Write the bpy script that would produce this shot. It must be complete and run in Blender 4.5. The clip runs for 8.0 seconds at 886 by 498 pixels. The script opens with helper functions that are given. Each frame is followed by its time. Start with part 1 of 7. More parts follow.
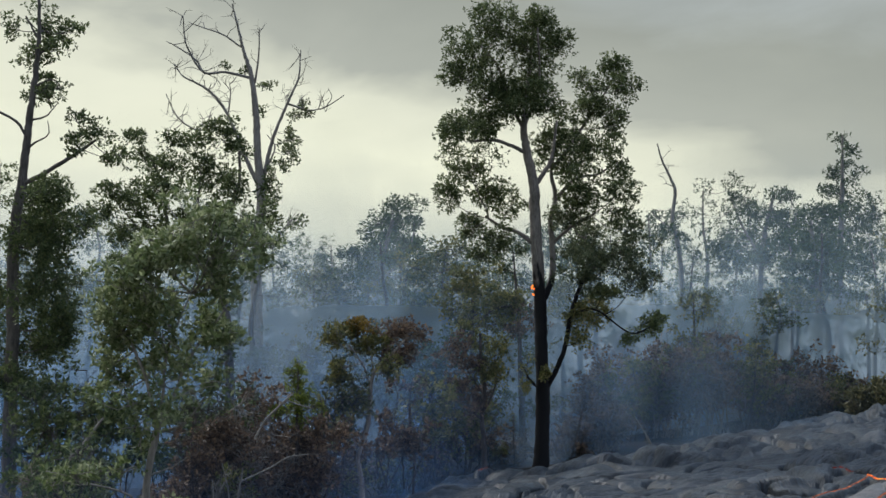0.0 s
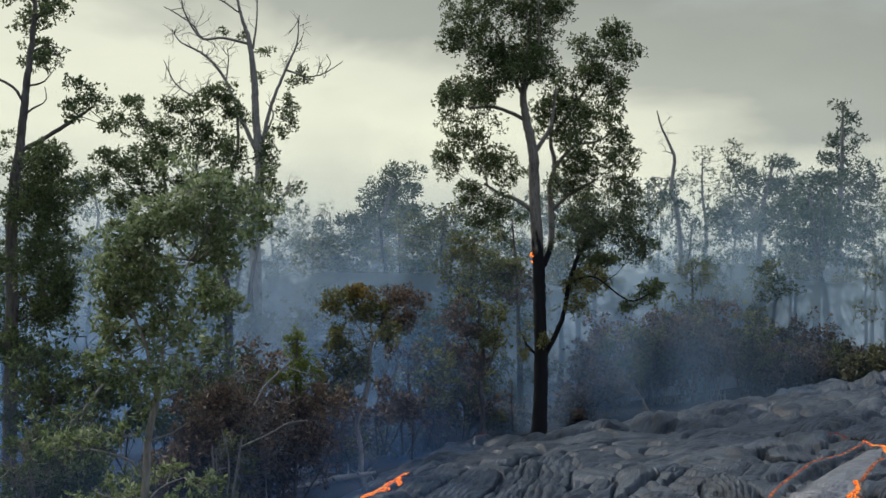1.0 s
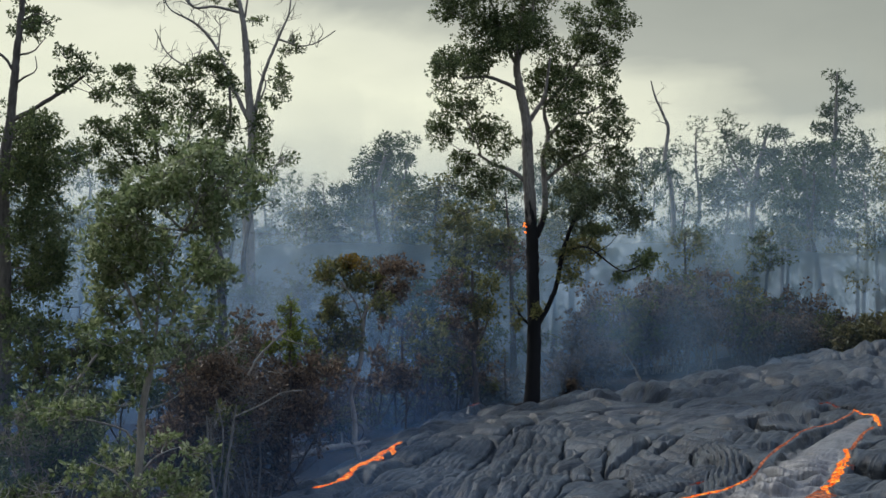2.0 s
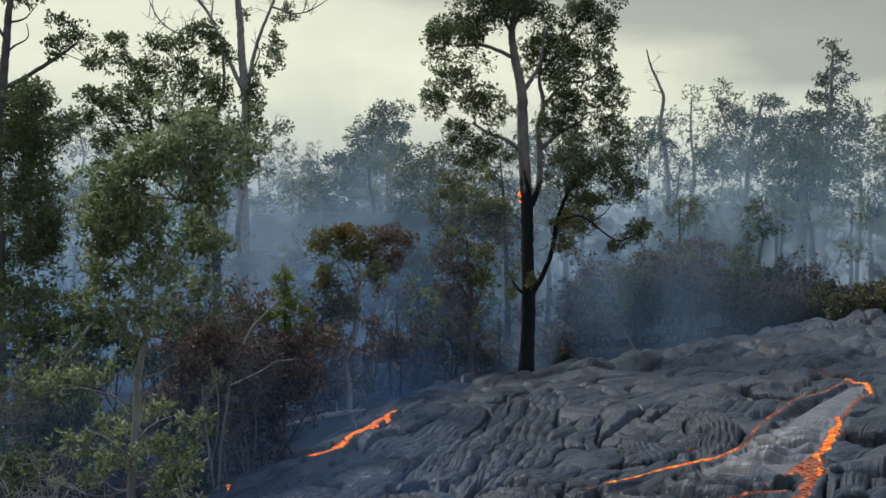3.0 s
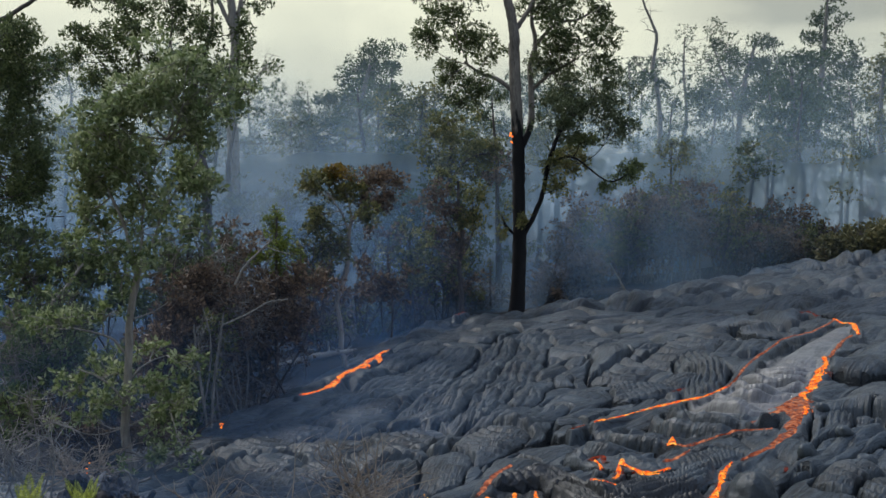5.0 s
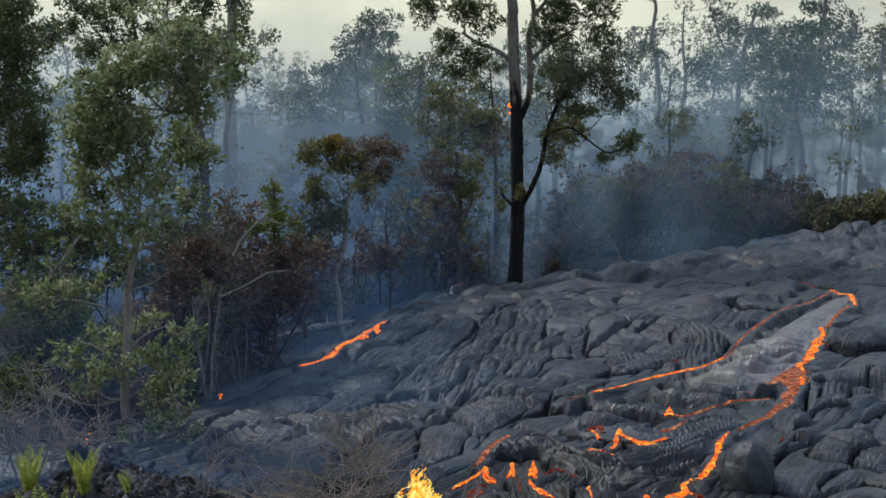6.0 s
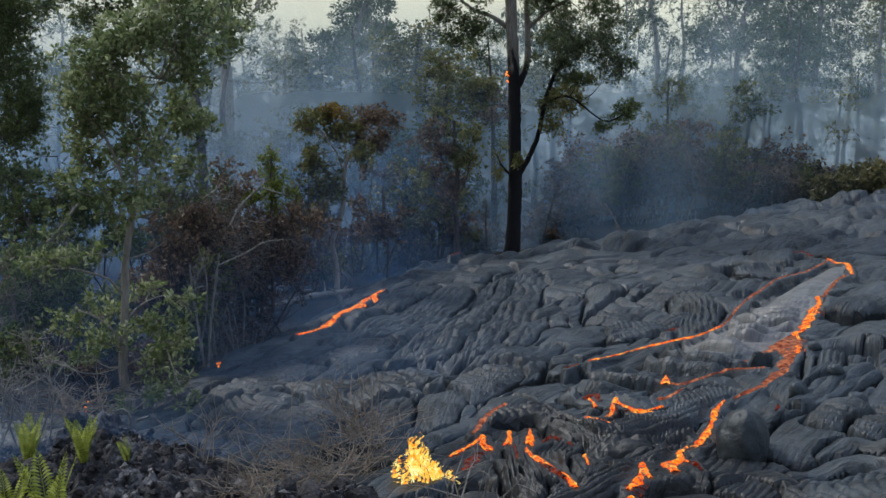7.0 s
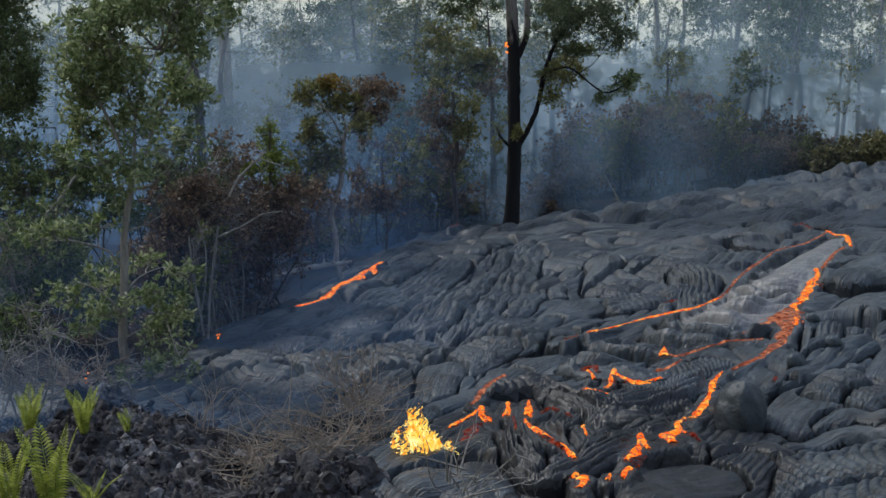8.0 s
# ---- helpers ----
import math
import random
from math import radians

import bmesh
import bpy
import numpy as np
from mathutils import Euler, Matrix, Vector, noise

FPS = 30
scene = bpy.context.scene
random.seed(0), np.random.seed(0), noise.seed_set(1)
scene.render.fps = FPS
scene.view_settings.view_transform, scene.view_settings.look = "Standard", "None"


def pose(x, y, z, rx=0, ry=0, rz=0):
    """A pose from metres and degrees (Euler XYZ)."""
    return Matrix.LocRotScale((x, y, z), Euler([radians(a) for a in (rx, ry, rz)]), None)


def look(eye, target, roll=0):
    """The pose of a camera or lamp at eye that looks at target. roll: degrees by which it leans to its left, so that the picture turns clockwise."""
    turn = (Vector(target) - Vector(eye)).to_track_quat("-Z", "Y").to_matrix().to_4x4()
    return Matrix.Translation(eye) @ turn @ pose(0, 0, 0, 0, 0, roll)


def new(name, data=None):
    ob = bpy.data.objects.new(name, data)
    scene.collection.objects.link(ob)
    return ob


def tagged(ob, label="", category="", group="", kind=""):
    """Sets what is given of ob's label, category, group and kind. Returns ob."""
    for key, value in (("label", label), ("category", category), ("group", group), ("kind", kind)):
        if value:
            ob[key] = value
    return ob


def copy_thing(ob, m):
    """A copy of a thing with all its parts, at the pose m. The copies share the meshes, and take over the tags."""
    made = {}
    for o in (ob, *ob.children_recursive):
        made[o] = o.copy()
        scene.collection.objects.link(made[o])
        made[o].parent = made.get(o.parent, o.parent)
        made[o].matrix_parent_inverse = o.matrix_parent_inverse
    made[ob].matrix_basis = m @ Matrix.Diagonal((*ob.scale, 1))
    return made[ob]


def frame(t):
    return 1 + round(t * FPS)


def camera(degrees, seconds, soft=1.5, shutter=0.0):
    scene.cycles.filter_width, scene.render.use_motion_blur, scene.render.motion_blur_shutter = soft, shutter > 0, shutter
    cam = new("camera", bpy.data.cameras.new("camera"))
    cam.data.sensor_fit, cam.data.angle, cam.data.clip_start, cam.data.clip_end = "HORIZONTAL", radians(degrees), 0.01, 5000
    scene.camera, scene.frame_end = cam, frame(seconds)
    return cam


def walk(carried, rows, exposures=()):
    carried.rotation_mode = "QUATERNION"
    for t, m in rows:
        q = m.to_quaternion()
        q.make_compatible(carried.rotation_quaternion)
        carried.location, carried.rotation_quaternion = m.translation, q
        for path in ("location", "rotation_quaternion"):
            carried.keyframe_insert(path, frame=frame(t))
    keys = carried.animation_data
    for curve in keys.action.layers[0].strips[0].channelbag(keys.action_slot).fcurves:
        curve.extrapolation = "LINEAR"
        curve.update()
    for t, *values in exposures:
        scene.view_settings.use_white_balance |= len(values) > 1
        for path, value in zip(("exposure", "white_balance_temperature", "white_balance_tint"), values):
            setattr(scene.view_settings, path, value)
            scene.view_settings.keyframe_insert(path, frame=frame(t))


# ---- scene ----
cam = camera(46.1, 8.0)
TILT, EYE = 5.9, (0.0, 0.0, 2.3)
# seconds, yaw, pitch from the first tilt, roll
PATH = [(0.0, 0, 0, 0), (0.5, -0.02, -0.90, -0.08), (1.0, -0.07, -1.80, -0.08), (1.5, -0.25, -2.59, -0.06),
        (3.0, -0.73, -5.12, -0.07), (3.5, -0.87, -5.89, -0.09), (4.0, -1.03, -6.77, -0.10), (4.5, -1.16, -7.58, -0.12),
        (6.0, -1.32, -9.96, -0.11), (6.5, -1.44, -10.75, -0.11), (7.0, -1.46, -11.67, -0.14), (7.5, -1.47, -12.45, -0.15),
        (8.0, -1.51, -13.22, -0.16)]
walk(cam, [(t, pose(*EYE, 90 + TILT + p, r, y)) for t, y, p, r in PATH])

# ---- light: an overcast sky with a brighter band low down, and a veiled sun ----
world = bpy.data.worlds.new("overcast_sky")
scene.world = world
world.use_nodes = True
nt = world.node_tree
nt.nodes.clear()


def node(tree, kind, **values):
    n = tree.nodes.new(kind)
    for key, value in values.items():
        if key in ("operation", "blend_type", "data_type", "noise_dimensions", "sky_type", "feature", "interpolation_type", "sun_disc",
                   "sun_elevation", "sun_rotation", "clamp", "vector_type"):
            setattr(n, key, value)
        else:
            n.inputs[key.replace("_", " ")].default_value = value
    return n


def math_node(tree, op, a, b=None, clamp=False):
    n = tree.nodes.new("ShaderNodeMath")
    n.operation, n.use_clamp = op, clamp
    for i, v in enumerate((a, b)):
        if v is None:
            continue
        if isinstance(v, (int, float)):
            n.inputs[i].default_value = v
        else:
            tree.links.new(v, n.inputs[i])
    return n.outputs[0]


def ramp(tree, fac, stops):
    n = tree.nodes.new("ShaderNodeValToRGB")
    e = n.color_ramp.elements
    while len(e) < len(stops):
        e.new(0.5)
    for el, (p, c) in zip(e, stops):
        el.position, el.color = p, (*c, 1) if len(c) == 3 else c
    tree.links.new(fac, n.inputs[0])
    return n.outputs[0]


def mix(tree, fac, a, b, blend="MIX"):
    n = tree.nodes.new("ShaderNodeMix")
    n.data_type, n.blend_type = "RGBA", blend
    for socket, v in ((n.inputs[0], fac), (n.inputs[6], a), (n.inputs[7], b)):
        if isinstance(v, (int, float)):
            socket.default_value = v
        elif isinstance(v, tuple):
            socket.default_value = (*v, 1)
        else:
            tree.links.new(v, socket)
    return n.outputs[2]


def noise_tex(tree, vector, scale, detail=4.0, rough=0.55, distortion=0.0):
    n = node(tree, "ShaderNodeTexNoise", Scale=scale, Detail=detail, Roughness=rough, Distortion=distortion)
    if vector is not None:
        tree.links.new(vector, n.inputs["Vector"])
    return n.outputs["Fac"]


def build_sky():
    coord = nt.nodes.new("ShaderNodeTexCoord")
    split = nt.nodes.new("ShaderNodeSeparateXYZ")
    nt.links.new(coord.outputs["Generated"], split.inputs[0])
    stretch = nt.nodes.new("ShaderNodeMapping")
    stretch.inputs["Scale"].default_value = (1.0, 1.0, 2.6)
    stretch.inputs["Location"].default_value = SKY_SHIFT
    nt.links.new(coord.outputs["Generated"], stretch.inputs[0])
    big = noise_tex(nt, stretch.outputs[0], 2.6, 5.0, 0.5, 0.25)
    small = noise_tex(nt, stretch.outputs[0], 7.0, 5.0, 0.55, 0.4)
    # height in the sky, bent by the clouds' own unevenness, and lower towards the west of the view
    lift = math_node(nt, "ADD", math_node(nt, "MULTIPLY", math_node(nt, "SUBTRACT", big, 0.5), 0.26), math_node(nt, "MULTIPLY", math_node(nt, "SUBTRACT", small, 0.5), 0.09))
    high = math_node(nt, "ADD", split.outputs[2], lift)
    tilted = math_node(nt, "ADD", high, math_node(nt, "MULTIPLY", split.outputs[0], 0.2))
    # greys the unseen sky towards -y, so less light reaches the lava's fronts
    tilted = math_node(nt, "ADD", tilted, math_node(nt, "MULTIPLY", math_node(nt, "SUBTRACT", 1.0, split.outputs[1]), 0.10))
    cloud = ramp(nt, tilted, [(0.0, (0.60, 0.62, 0.53)), (0.10, (0.70, 0.72, 0.585)), (0.17, (0.80, 0.815, 0.645)), (0.225, (0.74, 0.755, 0.61)),
                              (0.28, (0.41, 0.43, 0.375)), (0.35, (0.345, 0.365, 0.32)), (0.5, (0.42, 0.47, 0.49)), (1.0, (0.56, 0.72, 1.05))])
    cloud = mix(nt, 0.35, cloud, ramp(nt, small, [(0.3, (0.78, 0.79, 0.8)), (0.7, (1.18, 1.17, 1.15))]), "MULTIPLY")
    # added dimming of that unseen side, to shape the light
    cloud = mix(nt, 1.0, cloud, ramp(nt, math_node(nt, "ADD", math_node(nt, "MULTIPLY", split.outputs[1], 0.5), 0.5), [(0.15, (0.86, 0.86, 0.88)), (0.6, (1, 1, 1))]), "MULTIPLY")
    sky = node(nt, "ShaderNodeTexSky", sky_type="NISHITA", sun_disc=False, sun_elevation=radians(47), sun_rotation=radians(-49))
    thin = mix(nt, 1.0, sky.outputs[0], (0.06, 0.06, 0.06), "MULTIPLY")
    both = mix(nt, 0.94, thin, cloud)
    back = node(nt, "ShaderNodeBackground", Strength=1.1)
    nt.links.new(both, back.inputs[0])
    out = nt.nodes.new("ShaderNodeOutputWorld")
    nt.links.new(back.outputs[0], out.inputs[0])


SKY_SHIFT = (0.35, 0.0, 0.2)
build_sky()
sun = new("sun", bpy.data.lights.new("sun", "SUN"))
sun.data.energy, sun.data.angle, sun.data.color = 2.7, radians(12), (1.0, 0.975, 0.94)
sun.matrix_world = look((-14, 12, 20), (0, 0, 0))


# ---- materials ----
def material(name):
    m = bpy.data.materials.new(name)
    m.use_nodes = True
    t = m.node_tree
    t.nodes.clear()
    out = t.nodes.new("ShaderNodeOutputMaterial")
    return m, t, out


def place_of(t):
    return t.nodes.new("ShaderNodeNewGeometry").outputs["Position"]


def surface(name, dark, light, scale=6.0, fine=60.0, rough=(0.6, 0.85), bump=0.4, depth=0.01, third=None, third_at=0.62, spec=0.4):
    """A rough natural surface: two colours in large patches and in fine grain, a third in stains, relief."""
    m, t, out = material(name)
    p = place_of(t)
    big, small = noise_tex(t, p, scale, 5.0, 0.6, 0.3), noise_tex(t, p, fine, 4.0, 0.65)
    fac = math_node(t, "ADD", math_node(t, "MULTIPLY", big, 0.6), math_node(t, "MULTIPLY", small, 0.4))
    col = ramp(t, fac, [(0.38, dark), (0.61, light)])
    if third:
        stain = ramp(t, noise_tex(t, p, scale * 0.45, 6.0, 0.65, 0.6), [(third_at, (0, 0, 0)), (third_at + 0.12, (1, 1, 1))])
        col = mix(t, stain, col, third)
    b = node(t, "ShaderNodeBsdfPrincipled")
    b.inputs["Specular IOR Level"].default_value = spec
    t.links.new(col, b.inputs["Base Color"])
    r = ramp(t, small, [(0.3, (rough[0],) * 3), (0.7, (rough[1],) * 3)])
    t.links.new(r, b.inputs["Roughness"])
    bp = node(t, "ShaderNodeBump", Strength=bump, Distance=depth)
    t.links.new(fac, bp.inputs["Height"])
    t.links.new(bp.outputs[0], b.inputs["Normal"])
    t.links.new(b.outputs[0], out.inputs[0])
    return m


def lava_surface(name, dark, light, stain, rough=(0.40, 0.6), spec=0.5, lines=0.016):
    """Chilled lava skin: drawn-out hair lines along the flow (s along, d across, kept on the mesh), dents, glassy grain."""
    m, t, out = material(name)
    p = place_of(t)
    flow = t.nodes.new("ShaderNodeAttribute")
    flow.attribute_name = "flow"
    mp = t.nodes.new("ShaderNodeMapping")
    mp.inputs["Scale"].default_value = (2.6, 34.0, 1.0)
    t.links.new(flow.outputs["Vector"], mp.inputs[0])
    hair = noise_tex(t, mp.outputs[0], 1.0, 4.0, 0.6, 0.6)
    big, dent, small = noise_tex(t, p, 1.7, 5.0, 0.6, 0.4), noise_tex(t, p, 11.0, 4.0, 0.6, 0.3), noise_tex(t, p, 75.0, 3.0, 0.65)
    # groove shade and crest sheen are painted: hair lines also drive the colour
    fac = math_node(t, "ADD", math_node(t, "MULTIPLY", big, 0.35), math_node(t, "ADD", math_node(t, "MULTIPLY", hair, 0.45), math_node(t, "MULTIPLY", small, 0.2)))
    col = ramp(t, fac, [(0.42, dark), (0.57, light)])
    col = mix(t, ramp(t, noise_tex(t, p, 0.8, 6.0, 0.65, 0.7), [(0.55, (0, 0, 0)), (0.70, (1, 1, 1))]), col, stain)
    b = node(t, "ShaderNodeBsdfPrincipled")
    b.inputs["Specular IOR Level"].default_value = spec
    t.links.new(col, b.inputs["Base Color"])
    t.links.new(ramp(t, math_node(t, "ADD", math_node(t, "MULTIPLY", dent, 0.5), math_node(t, "MULTIPLY", small, 0.5)), [(0.35, (rough[0],) * 3), (0.65, (rough[1],) * 3)]), b.inputs["Roughness"])
    last = None
    for height, strength, deep in ((hair, 1.0, lines * 1.8), (dent, 0.7, 0.025), (small, 0.6, 0.005)):
        bp = node(t, "ShaderNodeBump", Strength=strength, Distance=deep)
        t.links.new(height, bp.inputs["Height"])
        if last:
            t.links.new(last, bp.inputs["Normal"])
        last = bp.outputs[0]
    t.links.new(last, b.inputs["Normal"])
    t.links.new(b.outputs[0], out.inputs[0])
    return m


def leaf_surface(name, a, b_, c, clear=0.45):
    """Leaves: three tints from leaf to leaf, thin enough to let some light through, and slightly shiny."""
    m, t, out = material(name)
    isl = t.nodes.new("ShaderNodeNewGeometry").outputs["Random Per Island"]
    p = place_of(t)
    f = math_node(t, "ADD", math_node(t, "MULTIPLY", isl, 0.55), math_node(t, "MULTIPLY", noise_tex(t, p, 1.6, 2.0), 0.5))
    col = ramp(t, f, [(0.3, a), (0.55, b_), (0.85, c)])
    b = node(t, "ShaderNodeBsdfPrincipled", Roughness=0.5)
    b.inputs["Specular IOR Level"].default_value = 0.3
    t.links.new(col, b.inputs["Base Color"])
    tr = t.nodes.new("ShaderNodeBsdfTranslucent")
    t.links.new(col, tr.inputs[0])
    mx = node(t, "ShaderNodeMixShader", Fac=clear)
    t.links.new(b.outputs[0], mx.inputs[1])
    t.links.new(tr.outputs[0], mx.inputs[2])
    t.links.new(mx.outputs[0], out.inputs[0])
    return m


def bark_surface(name, dark, light, char=None):
    """Bark with upright cracks; char: the height to which fire has blackened it, in metres above the foot."""
    m, t, out = material(name)
    p = t.nodes.new("ShaderNodeTexCoord").outputs["Object"]
    mp = t.nodes.new("ShaderNodeMapping")
    mp.inputs["Scale"].default_value = (1, 1, 0.18)
    t.links.new(p, mp.inputs[0])
    crack, patch = noise_tex(t, mp.outputs[0], 38.0, 5.0, 0.65, 0.4), noise_tex(t, p, 2.4, 4.0, 0.6)
    f = math_node(t, "ADD", math_node(t, "MULTIPLY", crack, 0.6), math_node(t, "MULTIPLY", patch, 0.4))
    col = ramp(t, f, [(0.36, dark), (0.62, light)])
    if char:
        z = t.nodes.new("ShaderNodeSeparateXYZ")
        t.links.new(p, z.inputs[0])
        h = math_node(t, "ADD", z.outputs[2], math_node(t, "MULTIPLY", noise_tex(t, mp.outputs[0], 9.0, 4.0), 1.6))
        black = ramp(t, math_node(t, "MULTIPLY", math_node(t, "SUBTRACT", h, char), 1.4), [(0.35, (1, 1, 1)), (0.65, (0, 0, 0))])
        col = mix(t, black, col, (0.014, 0.014, 0.016))
    b = node(t, "ShaderNodeBsdfPrincipled", Roughness=0.85)
    b.inputs["Specular IOR Level"].default_value = 0.25
    t.links.new(col, b.inputs["Base Color"])
    bp = node(t, "ShaderNodeBump", Strength=0.7, Distance=0.02)
    t.links.new(crack, bp.inputs["Height"])
    t.links.new(bp.outputs[0], b.inputs["Normal"])
    t.links.new(b.outputs[0], out.inputs[0])
    return m


def glow_surface(name, stops, scale, strength, stretch=(1, 1, 1), crust=0.5):
    """Molten rock: hotter and cooler patches under broken, dark skin."""
    m, t, out = material(name)
    p = place_of(t)
    mp = t.nodes.new("ShaderNodeMapping")
    mp.inputs["Scale"].default_value = stretch
    t.links.new(p, mp.inputs[0])
    f = noise_tex(t, mp.outputs[0], scale, 5.0, 0.62, 0.5)
    col = ramp(t, f, stops)
    e = node(t, "ShaderNodeEmission", Strength=strength)
    t.links.new(col, e.inputs[0])
    b = node(t, "ShaderNodeBsdfPrincipled", Roughness=0.7)
    b.inputs["Base Color"].default_value = (0.05, 0.045, 0.045, 1)
    skin = ramp(t, noise_tex(t, mp.outputs[0], scale * 1.7, 5.0, 0.65, 0.8), [(crust - 0.08, (0, 0, 0)), (crust + 0.05, (1, 1, 1))])
    mx = t.nodes.new("ShaderNodeMixShader")
    t.links.new(skin, mx.inputs[0])
    t.links.new(b.outputs[0], mx.inputs[1])
    t.links.new(e.outputs[0], mx.inputs[2])
    t.links.new(mx.outputs[0], out.inputs[0])
    return m


def smoke_surface(name, colour, thick, low, high, size, seed_shift, ends=()):
    """A thin veil of smoke: lets most light through, thicker near the ground and in drifting billows."""
    m, t, out = material(name)
    p = place_of(t)
    z = t.nodes.new("ShaderNodeSeparateXYZ")
    t.links.new(p, z.inputs[0])
    mp = t.nodes.new("ShaderNodeMapping")
    mp.inputs["Location"].default_value = (seed_shift, seed_shift * 0.7, 0)
    mp.inputs["Scale"].default_value = (1.0, 0.3, 0.55)
    t.links.new(p, mp.inputs[0])
    bil = noise_tex(t, mp.outputs[0], size, 5.0, 0.55, 0.7)
    zz = math_node(t, "ADD", z.outputs[2], math_node(t, "MULTIPLY", math_node(t, "SUBTRACT", bil, 0.5), (high - low) * 0.9))
    fall = node(t, "ShaderNodeMapRange", interpolation_type="SMOOTHSTEP")
    t.links.new(zz, fall.inputs[0])
    for i, v in ((1, low), (2, high), (3, 1.0), (4, 0.0)):
        fall.inputs[i].default_value = v
    puff = ramp(t, bil, [(0.30, (0.35,) * 3), (0.68, (1.0,) * 3)])
    a = math_node(t, "MULTIPLY", math_node(t, "MULTIPLY", fall.outputs[0], puff), thick)
    for end in ends:
        # thins out sideways, from nothing at the first x to full at the second
        side = node(t, "ShaderNodeMapRange", interpolation_type="SMOOTHSTEP")
        t.links.new(math_node(t, "ADD", z.outputs[0], math_node(t, "MULTIPLY", math_node(t, "SUBTRACT", bil, 0.5), 3.0)), side.inputs[0])
        for i, v in ((1, end[1]), (2, end[0]), (3, 1.0), (4, 0.0)):
            side.inputs[i].default_value = v
        a = math_node(t, "MULTIPLY", a, side.outputs[0])
    d, tl, tr = (t.nodes.new("ShaderNodeBsdf" + k) for k in ("Diffuse", "Translucent", "Transparent"))
    for n in (d, tl):
        n.inputs[0].default_value = (*colour, 1)
    half = node(t, "ShaderNodeMixShader", Fac=0.5)
    t.links.new(d.outputs[0], half.inputs[1])
    t.links.new(tl.outputs[0], half.inputs[2])
    mx = t.nodes.new("ShaderNodeMixShader")
    t.links.new(a, mx.inputs[0])
    t.links.new(tr.outputs[0], mx.inputs[1])
    t.links.new(half.outputs[0], mx.inputs[2])
    t.links.new(mx.outputs[0], out.inputs[0])
    return m


LAVA = lava_surface("cooled_lava", (0.004, 0.007, 0.010), (0.053, 0.069, 0.083), (0.085, 0.093, 0.100), (0.40, 0.58), 0.4)
LAVA_DARK = lava_surface("dark_lava", (0.003, 0.004, 0.005), (0.026, 0.030, 0.035), (0.04, 0.044, 0.048), (0.36, 0.52), 0.35, 0.010)
CRUST = lava_surface("fresh_silvery_crust", (0.065, 0.067, 0.070), (0.175, 0.176, 0.178), (0.17, 0.155, 0.15), (0.30, 0.5), 0.5, 0.008)
CLINKER = surface("clinker_rock", (0.006, 0.006, 0.007), (0.075, 0.072, 0.076), 9.0, 48.0, (0.7, 0.9), 1.0, 0.05, (0.30, 0.29, 0.29), 0.56, spec=0.2)
ASH = surface("burnt_ground", (0.010, 0.010, 0.011), (0.04, 0.037, 0.034), 0.9, 14.0, (0.85, 0.95), 0.8, 0.05, (0.06, 0.055, 0.045), 0.6, spec=0.12)
BARK = bark_surface("grey_bark", (0.095, 0.087, 0.078), (0.28, 0.26, 0.235))
BARK_CHARRED = bark_surface("half_charred_bark", (0.11, 0.10, 0.09), (0.32, 0.295, 0.265), 4.4)
BARK_PALE = bark_surface("bleached_wood", (0.15, 0.138, 0.122), (0.33, 0.31, 0.28))
BARK_MID = bark_surface("weathered_bark", (0.055, 0.05, 0.045), (0.17, 0.155, 0.14))
BARK_DARK = bark_surface("scorched_bark", (0.03, 0.026, 0.025), (0.11, 0.095, 0.088))
TWIG = bark_surface("dry_twig", (0.15, 0.12, 0.095), (0.38, 0.32, 0.26))
LEAF_DARK = leaf_surface("dark_leaf", (0.053, 0.080, 0.034), (0.108, 0.142, 0.058), (0.20, 0.232, 0.10))
LEAF_LIGHT = leaf_surface("pale_green_leaf", (0.10, 0.14, 0.055), (0.205, 0.255, 0.11), (0.44, 0.47, 0.29))
LEAF_OLIVE = leaf_surface("scorched_olive_leaf", (0.065, 0.079, 0.030), (0.149, 0.159, 0.056), (0.279, 0.242, 0.094))
LEAF_GREY = leaf_surface("greyish_olive_leaf", (0.062, 0.082, 0.042), (0.120, 0.148, 0.075), (0.215, 0.24, 0.13))
LEAF_RUST = leaf_surface("rusty_leaf", (0.07, 0.06, 0.015), (0.16, 0.11, 0.02), (0.26, 0.14, 0.02))
LEAF_BROWN = leaf_surface("dead_brown_leaf", (0.060, 0.044, 0.034), (0.140, 0.100, 0.072), (0.26, 0.185, 0.125))
LEAF_FAR = leaf_surface("far_leaf", (0.039, 0.061, 0.036), (0.072, 0.106, 0.055), (0.129, 0.169, 0.081))
FERN = leaf_surface("fern_green", (0.16, 0.20, 0.03), (0.28, 0.33, 0.06), (0.42, 0.46, 0.12), 0.5)
GRASS = leaf_surface("dry_grass", (0.06, 0.062, 0.026), (0.12, 0.115, 0.045), (0.21, 0.18, 0.08), 0.3)
MOLTEN = glow_surface("molten_lava", [(0.32, (0.30, 0.012, 0.003)), (0.44, (1.0, 0.11, 0.008)), (0.55, (1.0, 0.30, 0.03)), (0.68, (1.0, 0.62, 0.14))], 20.0, 1.3, (1, 1, 1), 0.45)
MOLTEN_DULL = glow_surface("dull_molten_lava", [(0.33, (0.10, 0.02, 0.012)), (0.48, (0.42, 0.11, 0.06)), (0.62, (0.90, 0.32, 0.16)), (0.78, (1.0, 0.5, 0.25))], 16.0, 0.66, (1, 1, 1), 0.44)
MOLTEN_RED = glow_surface("dark_red_glow", [(0.36, (0.05, 0.004, 0.003)), (0.52, (0.30, 0.03, 0.012)), (0.72, (0.85, 0.13, 0.03))], 16.0, 0.50, (1, 1, 1), 0.48)
